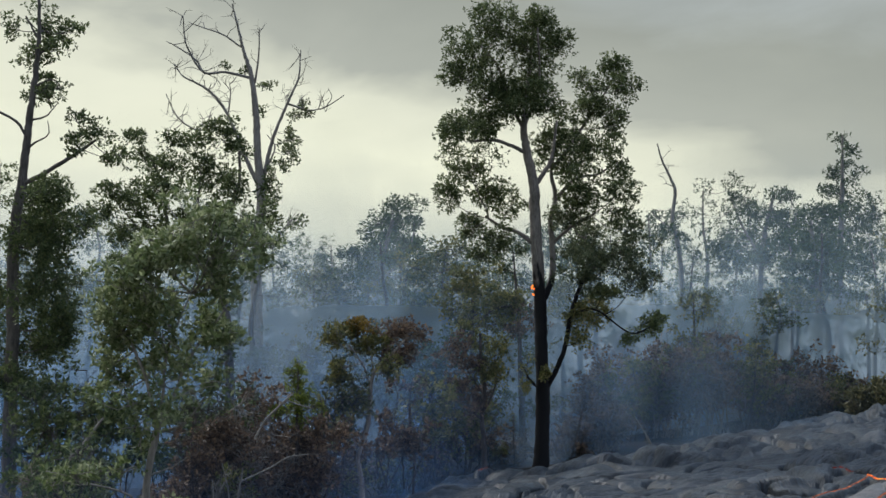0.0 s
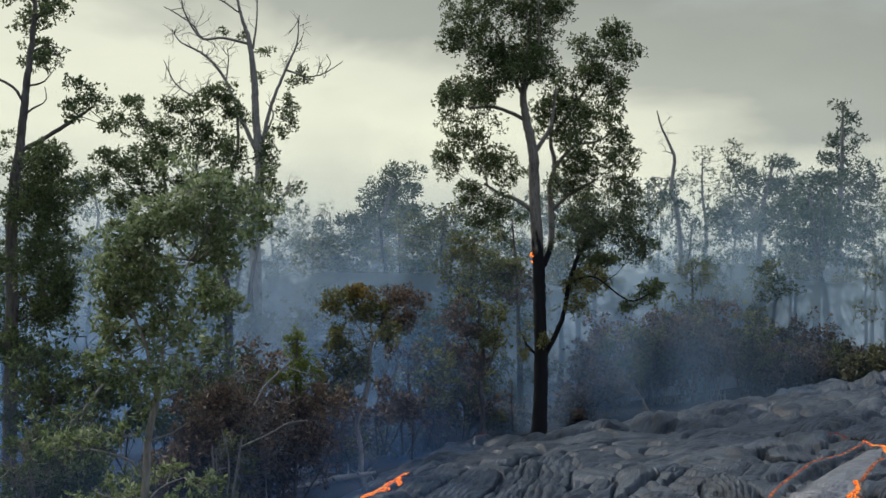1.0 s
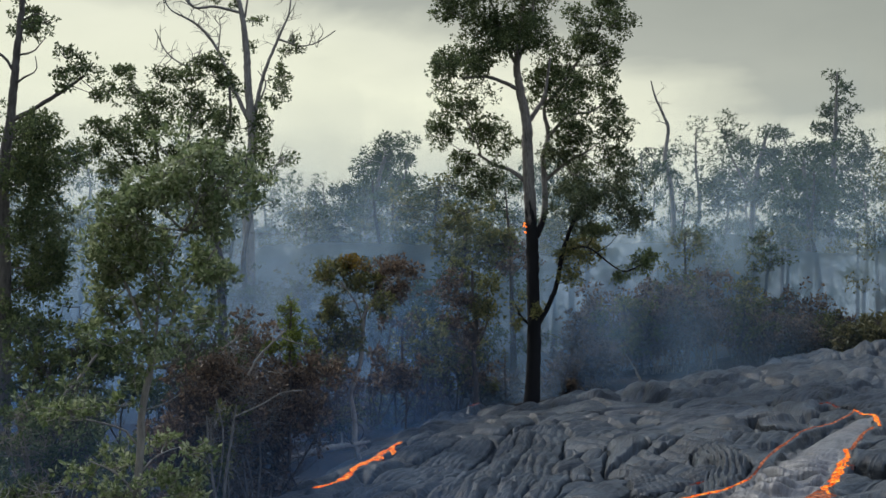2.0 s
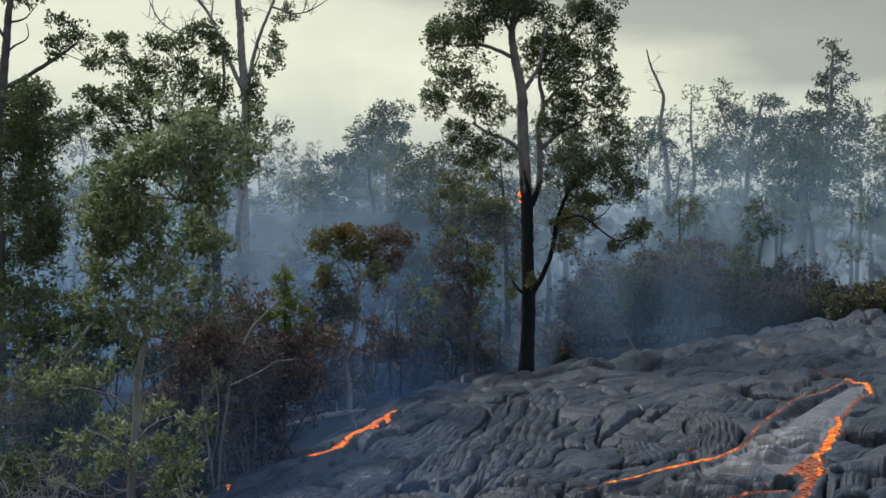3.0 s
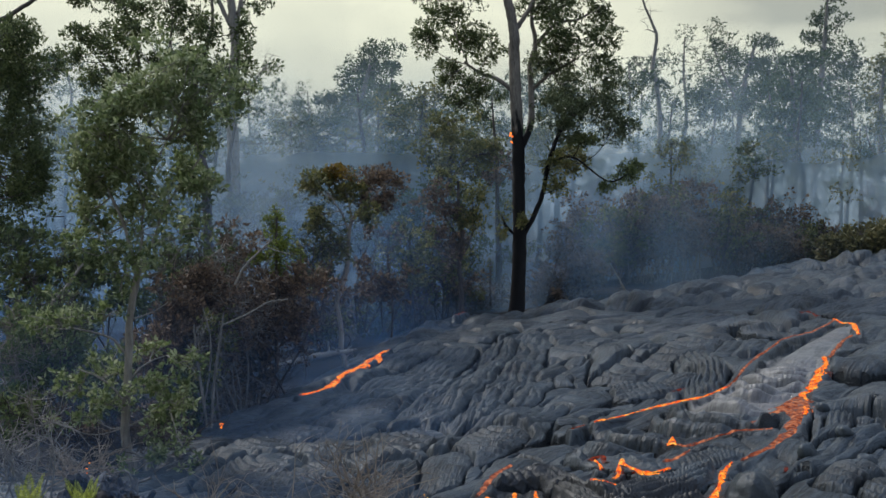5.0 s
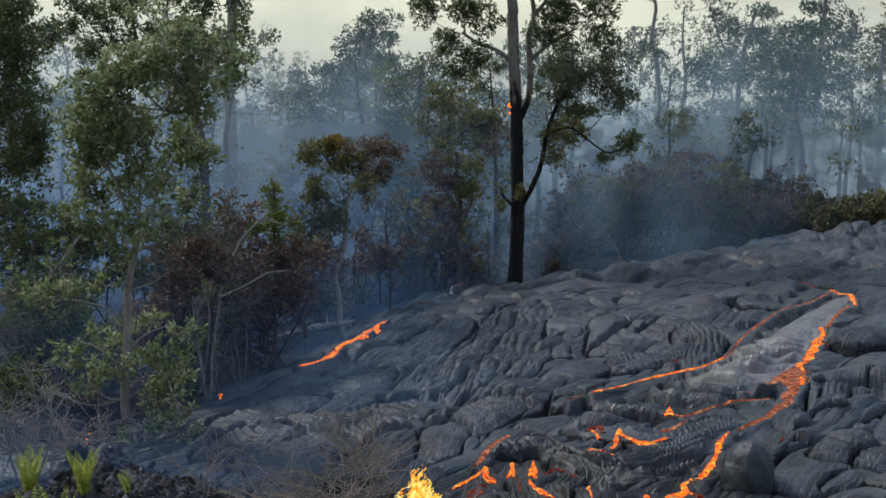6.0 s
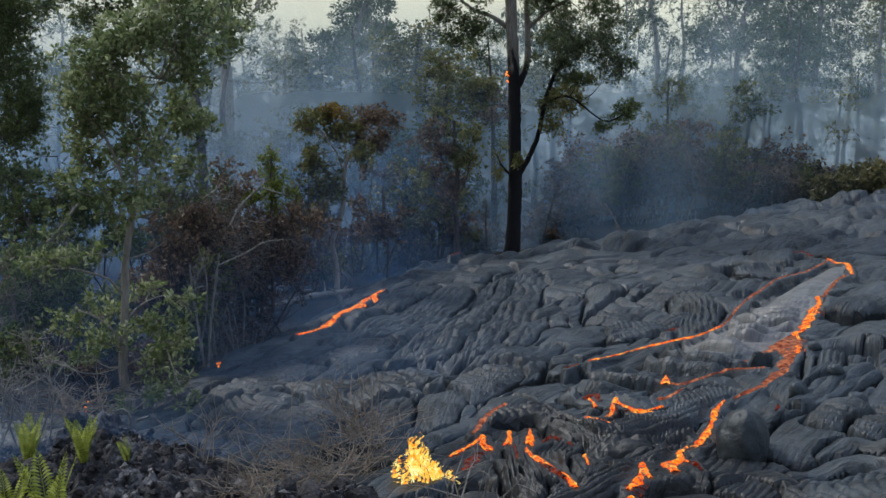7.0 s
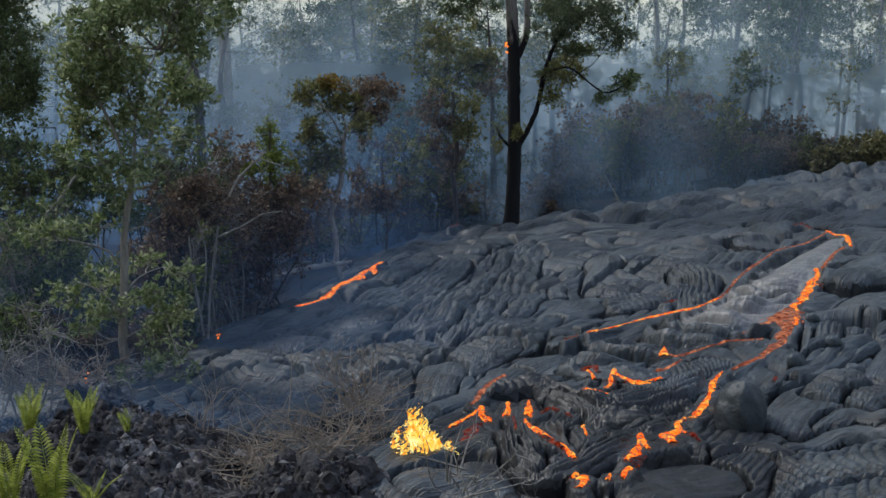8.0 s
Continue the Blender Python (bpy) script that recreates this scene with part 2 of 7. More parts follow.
MOLTEN_RIM = glow_surface("cooling_lava_rim", [(0.40, (0.05, 0.005, 0.004)), (0.55, (0.22, 0.03, 0.012)), (0.72, (0.60, 0.12, 0.05))], 22.0, 0.5, (1, 1, 1), 0.52)
LEAF_VINE = leaf_surface("yellow_green_vine_leaf", (0.07, 0.10, 0.02), (0.15, 0.19, 0.03), (0.26, 0.29, 0.06), 0.4)
EMBER = glow_surface("ember", [(0.3, (0.9, 0.08, 0.01)), (0.6, (1.0, 0.3, 0.03))], 20.0, 1.5, (1, 1, 1), 0.3)


# ---- numbers: smooth noise over arrays ----
def hashed(ix, iy, k=0):
    n = (ix.astype(np.int64) * 374761393 + iy.astype(np.int64) * 668265263 + k * 1442695041) & 0xFFFFFFFF
    n = ((n ^ (n >> 13)) * 1274126177) & 0xFFFFFFFF
    n = ((n ^ (n >> 16)) * 2246822519) & 0xFFFFFFFF
    return ((n ^ (n >> 15)) & 0xFFFFFF) / float(0x1000000)


def value_noise(x, y, k=0):
    ix, iy = np.floor(x), np.floor(y)
    fx, fy = x - ix, y - iy
    fx, fy = fx * fx * (3 - 2 * fx), fy * fy * (3 - 2 * fy)
    a, b = hashed(ix, iy, k), hashed(ix + 1, iy, k)
    c, d = hashed(ix, iy + 1, k), hashed(ix + 1, iy + 1, k)
    return (a * (1 - fx) + b * fx) * (1 - fy) + (c * (1 - fx) + d * fx) * fy * 1.0


def fbm(x, y, octaves=4, k=0):
    total, amp, norm = 0, 1.0, 0
    for i in range(octaves):
        total, norm = total + amp * value_noise(x * 2**i + 17.3 * i, y * 2**i - 9.1 * i, k + i), norm + amp
        amp *= 0.5
    return total / norm - 0.5


def smooth(e0, e1, x):
    f = np.clip((x - e0) / (e1 - e0), 0, 1)
    return f * f * (3 - 2 * f)


# ---- mesh helpers ----
def mesh_of(name, verts, faces, mats, shade=True):
    me = bpy.data.meshes.new(name)
    verts, faces = np.asarray(verts, np.float32), np.asarray(faces, np.int32)
    n, k = faces.shape
    me.vertices.add(len(verts))
    me.vertices.foreach_set("co", verts.ravel())
    me.loops.add(n * k)
    me.loops.foreach_set("vertex_index", faces.ravel())
    me.polygons.add(n)
    me.polygons.foreach_set("loop_start", np.arange(0, n * k, k, dtype=np.int32))
    me.polygons.foreach_set("use_smooth", np.full(n, shade))
    me.update(calc_edges=True)
    for m in mats if isinstance(mats, (list, tuple)) else [mats]:
        me.materials.append(m)
    return me


def part(name, data, parent, label=""):
    ob = new(name, data)
    ob.parent = parent
    return tagged(ob, label) if label else ob


def root(name, place, label, category, group="", kind=""):
    ob = new(name)
    ob.location = place
    ob.empty_display_size = 0.1
    return tagged(ob, label, category, group, kind)


class Wood:
    """Round, tapering, bent rods, gathered into one mesh."""

    def __init__(self):
        self.verts, self.faces, self.count = [], [], 0

    def rod(self, pts, radii, sides=6, knots=0.0, rng=None):
        p, r = np.asarray(pts, float), np.asarray(radii, float)
        d = np.gradient(p, axis=0)
        d /= np.linalg.norm(d, axis=1)[:, None] + 1e-9
        ref = np.where(np.abs(d[:, 2:3]) > 0.85, [[1.0, 0.0, 0.0]], [[0.0, 0.0, 1.0]])
        if np.abs(d[:, 2]).mean() > 0.6:
            ref = np.tile([[1.0, 0.0, 0.0]], (len(p), 1))
        a = np.cross(d, ref)
        a /= np.linalg.norm(a, axis=1)[:, None] + 1e-9
        b = np.cross(d, a)
        ang = np.arange(sides) * 2 * np.pi / sides
        rr = r[:, None] * np.ones(sides)
        if knots and rng is not None:
            rr = rr * (1 + rng.uniform(-knots, knots, rr.shape))
        ring = p[:, None, :] + rr[..., None] * (np.cos(ang)[None, :, None] * a[:, None, :] + np.sin(ang)[None, :, None] * b[:, None, :])
        n, c = len(p), self.count
        i, j = np.meshgrid(np.arange(n - 1), np.arange(sides), indexing="ij")
        jn = (j + 1) % sides
        self.faces.append(c + np.stack([i * sides + j, i * sides + jn, (i + 1) * sides + jn, (i + 1) * sides + j], -1).reshape(-1, 4))
        self.verts.append(ring.reshape(-1, 3))
        self.count += n * sides

    def mesh(self, name, mats):
        return mesh_of(name, np.concatenate(self.verts), np.concatenate(self.faces), mats)


def bent(pts, n):
    """n points along a smooth curve through pts (any number of columns)."""
    p = np.asarray(pts, float)
    if len(p) == 2:
        return p[0] + (p[1] - p[0]) * np.linspace(0, 1, n)[:, None]
    q = np.vstack([2 * p[0] - p[1], p, 2 * p[-1] - p[-2]])
    s = np.linspace(0, len(p) - 1 - 1e-6, n)
    i, f = s.astype(int), (s - s.astype(int))[:, None]
    a, b, c, d = q[i], q[i + 1], q[i + 2], q[i + 3]
    return 0.5 * (2 * b + (c - a) * f + (2 * a - 5 * b + 4 * c - d) * f**2 + (3 * b - a - 3 * c + d) * f**3)


def unit(v):
    return v / (np.linalg.norm(v, axis=-1, keepdims=True) + 1e-9)


def leaves(centres, ways, length, each, rng, width=0.42, spread=0.75):
    """Rosettes of folded, pointed leaves round the twig ends: vertices and four-sided faces."""
    n = len(centres)
    w = np.repeat(ways, each, 0)
    c = np.repeat(centres, each, 0)
    d = unit(w * (1 - spread) + unit(rng.normal(size=(n * each, 3))) * spread)
    s = unit(np.cross(d, rng.normal(size=(n * each, 3))))
    up = np.cross(s, d)
    ln = length * rng.uniform(0.65, 1.2, (n * each, 1))
    base = c + d * ln * 0.15
    mid = base + d * ln * 0.5 - up * ln * 0.06
    v = np.stack([base, mid + s * ln * width * 0.5 + up * ln * 0.1, base + d * ln, mid - s * ln * width * 0.5 + up * ln * 0.1], 1)
    return v.reshape(-1, 3), np.arange(n * each * 4).reshape(-1, 4)


class Tree:
    """A tree that is drawn limb by limb (x, height, radius from its foot) and bough by bough (x, height, half width, half height)."""

    def __init__(self, name, foot, bark, leaf, label, category="tree", group="", leaf_length=0.09, depth=0.6, seed=1, each=7):
        self.name, self.foot, self.bark, self.leaf, self.length, self.depth, self.each = name, foot, bark, leaf, leaf_length, depth, each
        self.rng = np.random.default_rng(seed)
        self.trunk, self.branches, self.nodes, self.arms = Wood(), Wood(), [], []
        self.tags = (label, category, group)
        self.tufts = {}
        self.main = True

    def limb(self, pts, sides=9, into=None):
        r = self.rng
        p = np.asarray(pts, float)
        y0 = 0.0
        if self.nodes:
            near = min(self.nodes, key=lambda q: (q[0] - p[0, 0]) ** 2 + (q[2] - p[0, 1]) ** 2)
            y0 = near[1]
        length = np.abs(np.diff(p[:, :2], axis=0)).sum()
        lean = r.uniform(-0.3, 0.3) * length * (0.15 if self.main else 1.0)
        y = y0 + lean * np.linspace(0, 1, len(p)) ** 1.3
        q = bent(np.c_[p[:, 0], y, p[:, 1], p[:, 2]], max(8, int(length / 0.12)))
        wob = 0.010 + 0.25 * q[:, 3:4].min()
        q[1:-1, :3] += r.normal(size=(len(q) - 2, 3)) * wob * 0.25
        w = self.trunk
        if not self.main:
            w = Wood()
            self.arms.append(w)
        w.rod(q[:, :3], q[:, 3].clip(0.004), sides if self.main else 7, 0.08, r)
        self.nodes += [tuple(v) for v in q[::2, :3]]
        self.main = False
        return self

    def boughs(self, clumps, density=1.0, leaf=None, gaps=0.30, twigs=8, length=None, loose=1.0):
        r = self.rng
        length = length or self.length
        for x, z, rx, rz in clumps:
            nodes = np.asarray(self.nodes)
            dist = np.hypot(nodes[:, 0] - x, nodes[:, 2] - (z - 0.25 * rz)) + 0.6 * np.maximum(0, nodes[:, 2] - z)
            start = nodes[np.argmin(dist)]
            y = start[1] + r.uniform(-1, 1) * self.depth
            c = np.array([x, y, z])
            ry = 0.5 * (rx + rz)
            mid = (start + c) / 2 + np.array([0, 0, -0.08 * np.linalg.norm(c - start)]) + r.normal(size=3) * 0.05 * np.linalg.norm(c - start)
            n = max(14, int(3.6 * density * np.pi * rx * rz / (1.3 * length**2)))
            way = unit(r.normal(size=(n, 3)) + [0, 0, 0.25])
            sub = np.vstack([[0, 0, 0], r.normal(size=(4, 3)) * [0.36 * rx * loose, 0.4 * ry * loose, 0.5 * rz * loose]])[r.integers(0, 5, n)]
            spot = c + sub + way * (r.uniform(0.2, 1.0, (n, 1)) ** 0.5) * np.array([rx, ry, rz]) * 0.74 * r.uniform(0.8, 1.18, (n, 1))
            f = 0.8 / max(0.18, 0.5 * min(rx, rz))
            keep = np.array([noise.noise(Vector(q * f) + Vector((7.1, 3.3, self.foot[0]))) for q in spot]) > (gaps - 0.5) * 1.1
            keep[:4] = True
            spot, way = spot[keep], way[keep]
            thick = 0.006 + 0.014 * np.sqrt(rx * rz)
            base = bent([start, mid, c], 6)
            self.branches.rod(base, np.linspace(thick, thick * 0.5, 6), 5)
            for k in r.choice(len(spot), min(twigs, len(spot)), replace=False):
                e = spot[k]
                m = (c + e) / 2 + r.normal(size=3) * 0.12 * np.linalg.norm(e - c)
                self.branches.rod(bent([base[3 + int(r.integers(0, 3))], m, e], 4), np.linspace(thick * 0.42, 0.004, 4), 4)
            self.tufts.setdefault(leaf or self.leaf, []).append((spot, unit(way + [0, 0, 0.35]), length))
        return self

    def bare(self, count, reach, thick=0.01, rise=0.4):
        """Leafless side twigs all over the limbs."""
        r = self.rng
        nodes = np.asarray(self.nodes)
        for _ in range(count):
            s = nodes[int(r.integers(len(nodes) // 4, len(nodes)))]
            d = unit(r.normal(size=3) + [0, 0, rise]) * reach * r.uniform(0.4, 1.2)
            m = s + d * 0.5 + r.normal(size=3) * 0.15 * reach
            q = bent([s, m, s + d], 4)
            self.branches.rod(q, np.linspace(thick * r.uniform(0.6, 1.0), 0.003, 4), 3)
            for _ in range(2):
                e = q[2] + unit(r.normal(size=3) + [0, 0, rise]) * reach * 0.4
                self.branches.rod(np.array([q[1 + int(r.integers(0, 2))], (q[2] + e) / 2 + r.normal(size=3) * 0.03, e]), np.linspace(thick * 0.4, 0.002, 3), 3)
        return self

    def finish(self):
        label, category, group = self.tags
        ob = root(self.name, self.foot, label, category, group)
        if self.trunk.verts:
            part("trunk", self.trunk.mesh("trunk", self.bark), ob)
        if self.branches.verts:
            part("twig", self.branches.mesh("twig", self.bark), ob)["kind"] = "stuff"
        for w in self.arms:
            part("limb", w.mesh("limb", self.bark), ob)
        for m, tufts in self.tufts.items():
            vs, fs, c = [], [], 0
            for spot, way, length in tufts:
                v, f = leaves(spot, way, length, self.each, self.rng)
                vs.append(v), fs.append(f + c)
                c += len(v)
            part("crown", mesh_of("crown", np.concatenate(vs), np.concatenate(fs), m, False), ob)
        return ob


# ---- the lie of the land ----
def land(x, y):
    """The old ground: level to the west, rising eastwards under the lava, flat again far off."""
    x, y = np.asarray(x, float), np.asarray(y, float)
    xc = np.clip(x, -9, 15)
    rise = 0.05 * xc + 0.055 * np.maximum(0, xc - 2)
    return rise * (1 - 0.55 * smooth(30, 60, y)) + 0.25 * fbm(x * 0.12, y * 0.12, 3, 40) - 0.12


LAVA_WEST = [(-1.2, 1.5), (-1.2, 6.6), (-2.2, 7.6), (-4.2, 8.2), (-4, 9.6), (-2.9, 10.8), (-2.45, 11.9), (-2, 13.1), (-1.5, 14.9), (-1, 17), (-0.49, 19.69), (0.29, 21.38), (0.78, 22.17), (1, 30)]
LAVA_NORTH = [(-6, 22.6), (0.8, 22), (2, 21.4), (3, 21.6), (4.1, 22.3), (5.9, 23.6), (7.4, 24.3), (9.2, 24.9), (11, 25.2), (16, 25.6)]
# middle and half widths of the area with the darker lava
DARK_AREA = (1.20, 6.57, 1.15, 1.3)
PITS = [(4.53, 14.74, 0.22, 0.28), (6.18, 15.69, 0.3, 0.2), (3.92, 9.07, 0.25, 0.2), (1.77, 6.92, 0.16, 0.1)]
CHANNEL = [(5.80, 14.15, 0.16), (5.05, 12.95, 0.26), (4.35, 11.80, 0.33), (3.75, 10.85, 0.42), (3.2, 10.05, 0.55), (2.7, 9.4, 0.6), (2.2, 9.0, 0.5), (1.75, 8.8, 0.36), (1.4, 8.6, 0.2)]
# glowing seams: line, half widths, label, heat, pieces
SEAMS = []
SEAMS.append(([(6.027, 14.927), (5.571, 14.339), (5.04, 13.748), (4.306, 12.685), (3.729, 11.733), (3.206, 10.78)],
              [0.012, 0.013, 0.014, 0.014, 0.017, 0.014], "pinkish orange seam along the edge of the grey lava channel", "dull", 171))
SEAMS.append(([(3.237, 10.825), (2.866, 10.45), (2.621, 10.353), (2.339, 10.174), (2.087, 10.046), (1.795, 9.914), (1.656, 9.806)],
              [0.012, 0.014, 0.029, 0.025, 0.012, 0.008, 0.004], "bright orange seam along the edge of the folded channel", "hot", 64))
SEAMS.append(([(1.544, 9.717), (1.406, 9.588)],
              [0.008, 0.006], "faint pinkish seam at the end of the channel", "dull", 14))
SEAMS.append(([(5.998, 14.958), (5.977, 14.556), (6.026, 14.344), (5.856, 13.837), (5.699, 13.371)],
              [0.025, 0.036, 0.036, 0.031, 0.018], "yellow-orange mouth of the lava channel under dark crust", "hot", 55))
SEAMS.append(([(5.576, 13.287), (5.268, 12.833), (4.952, 12.267), (4.72, 11.896)],
              [0.018, 0.021, 0.024, 0.02], "pinkish orange edge below the channel mouth", "dull", 55))
SEAMS.append(([(4.683, 11.922), (4.492, 11.374), (4.254, 10.978), (4.029, 10.506), (3.857, 10.165), (3.72, 10.006), (3.636, 9.654)],
              [0.023, 0.032, 0.049, 0.047, 0.034, 0.045, 0.027], "broken bright orange seam with dark crust flakes", "hot", 85))
SEAMS.append(([(3.658, 9.865), (3.455, 9.51), (3.292, 9.017), (3.089, 8.581), (2.841, 8.241), (2.577, 8.017), (2.481, 7.922)],
              [0.055, 0.117, 0.065, 0.048, 0.037, 0.022, 0.009], "broad pinkish orange molten stream over grey skin", "dull", 78))
SEAMS.append(([(3.56, 9.533), (3.486, 9.287), (3.413, 9.101)],
              [0.016, 0.021, 0.015], "small bright orange break in grey skin", "hot", 15))
SEAMS.append(([(3.503, 9.615), (3.315, 9.456), (3.104, 9.216), (2.941, 9.107), (2.815, 9.028)],
              [0.054, 0.047, 0.031, 0.02, 0.02], "dull orange glow over grey folded skin", "dull", 30))
SEAMS.append(([(3.02, 8.809), (2.778, 8.822), (2.565, 8.734), (2.351, 8.554), (2.201, 8.49), (2.133, 8.567)],
              [0.01, 0.01, 0.011, 0.014, 0.009, 0.01], "thin pinkish orange streak across grey ropes", "dull", 34))
SEAMS.append(([(2.169, 8.839), (2.12, 8.653), (2.09, 8.547)],
              [0.01, 0.029, 0.029], "small bright orange pocket between folds", "hot", 14))
SEAMS.append(([(2.2, 8.394), (2.043, 8.189), (1.921, 8.101)],
              [0.007, 0.027, 0.018], "dull orange streak over ropes", "dull", 14))
SEAMS.append(([(1.924, 7.919), (1.779, 7.866), (1.68, 7.924), (1.608, 8.081), (1.614, 8.232), (1.524, 7.922), (1.456, 7.792)],
              [0.011, 0.013, 0.016, 0.016, 0.012, 0.018, 0.013], "pink and orange molten zigzag seam", "hot", 36))
SEAMS.append(([(1.361, 8.293), (1.472, 8.401), (1.49, 8.184)],
              [0.019, 0.042, 0.037], "dull red molten pocket between folded ropes", "red", 14))
SEAMS.append(([(1.406, 8.282), (1.42, 8.145), (1.422, 8.055)],
              [0.007, 0.011, 0.007], "bright orange crack in a dull red pocket", "hot", 14))
SEAMS.append(([(1.315, 7.84), (1.376, 7.708), (1.447, 7.576)],
              [0.018, 0.024, 0.017], "orange molten pocket between folded ropes", "hot", 14))
SEAMS.append(([(2.396, 7.888), (2.269, 7.677), (2.17, 7.431), (2.07, 7.175), (1.964, 6.95), (1.863, 6.806)],
              [0.007, 0.017, 0.025, 0.028, 0.031, 0.027], "bright orange lava tongue beside a rounded lobe", "hot", 41))
SEAMS.append(([(1.819, 6.787), (1.75, 6.693), (1.728, 6.562), (1.749, 6.456)],
              [0.015, 0.026, 0.03, 0.022], "glowing lava pocket under dark crust", "hot", 14))
SEAMS.append(([(1.688, 6.507), (1.604, 6.403), (1.615, 6.272)],
              [0.026, 0.047, 0.039], "glowing lava break-out under dark crust", "hot", 14))
SEAMS.append(([(1.777, 6.45), (1.788, 6.303)],
              [0.018, 0.011], "dull red edge of a lava pocket", "red", 14))
SEAMS.append(([(1.453, 6.457), (1.408, 6.301), (1.329, 6.126), (1.262, 6.001)],
              [0.011, 0.032, 0.035, 0.014], "bright orange lava break-out at the folded toe", "hot", 16))
SEAMS.append(([(1.427, 6.321), (1.437, 6.174)],
              [0.018, 0.014], "bright orange side branch of a lava break-out", "hot", 14))
SEAMS.append(([(1.259, 5.885), (1.212, 5.8), (1.184, 5.709)],
              [0.017, 0.023, 0.013], "glowing lava at the toe of the flow", "hot", 14))
SEAMS.append(([(1.127, 5.786), (1.099, 5.706)],
              [0.011, 0.01], "small glowing crack at the toe of the flow", "hot", 14))
SEAMS.append(([(0.928, 5.821), (0.969, 5.744), (0.923, 5.618)],
              [0.023, 0.033, 0.029], "glowing lava at the toe of the flow", "hot", 14))
SEAMS.append(([(0.688, 7.506), (0.661, 7.295), (0.638, 7.124)],
              [0.017, 0.022, 0.02], "bright orange glow between hanging lava ropes", "hot", 14))
SEAMS.append(([(0.683, 7.088), (0.679, 6.877), (0.67, 6.705)],
              [0.008, 0.01, 0.006], "dark red glow between hanging lava ropes", "red", 14))
SEAMS.append(([(0.844, 7.543), (0.822, 7.307), (0.787, 7.096)],
              [0.017, 0.027, 0.02], "bright orange glow between hanging lava ropes", "hot", 15))
SEAMS.append(([(0.76, 6.991), (0.771, 6.799), (0.808, 6.657), (0.842, 6.505), (0.889, 6.337), (0.934, 6.205), (0.96, 6.048)],
              [0.008, 0.023, 0.019, 0.018, 0.021, 0.021, 0.014], "dark orange glow under hanging lava ropes", "hot", 32))
SEAMS.append(([(0.811, 6.586), (0.862, 6.404), (0.917, 6.21)],
              [0.019, 0.025, 0.025], "dull red glow under hanging lava ropes", "red", 14))
SEAMS.append(([(0.726, 8.295), (0.616, 8.126), (0.529, 7.907), (0.47, 7.646), (0.408, 7.451)],
              [0.014, 0.027, 0.026, 0.021, 0.012], "dull pinkish molten lip of the folded lava", "dull", 30))
SEAMS.append(([(0.481, 7.42), (0.482, 7.183), (0.499, 6.961)],
              [0.017, 0.036, 0.031], "bright orange molten edge of the folded lava", "hot", 15))
SEAMS.append(([(0.456, 7.274), (0.356, 7.07), (0.272, 6.93), (0.226, 6.84)],
              [0.016, 0.024, 0.023, 0.015], "orange molten edge running down to the fire", "hot", 16))
SEAMS.append(([(0.442, 6.922), (0.361, 6.696), (0.299, 6.505)],
              [0.039, 0.045, 0.037], "dull red cooling flank of the folded lava", "red", 14))
SEAMS.append(([(0.891, 7.165), (0.973, 7.299), (1.029, 7.227)],
              [0.005, 0.008, 0.005], "thin red crack between ropes", "red", 14))
SEAMS.append(([(1.064, 7.131), (1.09, 7.015)],
              [0.012, 0.01], "red glow in a crack between ropes", "red", 14))
SEAMS.append(([(1.135, 6.822), (1.113, 6.596), (1.096, 6.419)],
              [0.008, 0.008, 0.005], "orange glow in a crack between ropes", "hot", 14))
SEAMS.append(([(-0.519, 15.852), (-0.692, 15.073), (-0.878, 14.063), (-1.044, 13.225), (-1.2, 12.421), (-1.39, 11.996)],
              [0.043, 0.074, 0.062, 0.051, 0.034, 0.02], "long orange lava tongue running off the lava edge", "hot", 134))
SEAMS.append(([(2.83, 11.052), (2.676, 10.923)],
              [0.021, 0.018], "dark red glow in a crack", "red", 14))
SEAMS.append(([(6.095, 15.757), (6.055, 16.075), (5.883, 15.991)],
              [0.022, 0.018, 0.018], "dark red glow under a crust ledge", "red", 17))
SEAMS.append(([(2.741, 7.666), (2.673, 7.505)],
              [0.009, 0.011], "dark red glow in a crack", "red", 14))
SEAMS.append(([(0.663, 20.162), (0.853, 20.515)],
              [0.024, 0.022], "dark red glow at the lava's far edge", "red", 14))
SEAMS.append(([(1.436, 7.022), (1.471, 7.001)],
              [0.008, 0.006], "tiny orange glow in a fold", "hot", 14))
# separate tongues of lava, oldest first: middle line with half widths, height, skin (smooth, streak: drawn along; pleat: folds along; rope: folds across), fold length, fold height
FLOWS = []
FLOWS.append(([(3.35, 18.88, 0.7), (2.81, 18.73, 0.7)], 0.11, "smooth", 0.06, 0.03))
FLOWS.append(([(2.52, 18.83, 0.6), (1.7, 18.91, 0.6)], 0.11, "smooth", 0.06, 0.03))
FLOWS.append(([(1.31, 17.9, 0.4), (0.87, 16.87, 0.35)], 0.132, "smooth", 0.06, 0.03))
FLOWS.append(([(1.89, 17.35, 0.22), (1.4, 16.32, 0.22)], 0.11, "smooth", 0.06, 0.03))
FLOWS.append(([(0.61, 17.26, 0.3), (0.17, 16.67, 0.3)], 0.099, "smooth", 0.06, 0.03))
FLOWS.append(([(0.08, 16.06, 0.35), (-0.37, 14.54, 0.3)], 0.121, "streak", 0.06, 0.03))
FLOWS.append(([(4.36, 17.88, 0.7), (3.63, 17.68, 0.7)], 0.11, "smooth", 0.06, 0.03))
FLOWS.append(([(3.32, 17.11, 0.5), (2.57, 17.09, 0.5)], 0.121, "smooth", 0.06, 0.03))
FLOWS.append(([(2.51, 16.68, 0.4), (1.93, 16.41, 0.4)], 0.099, "streak", 0.06, 0.03))
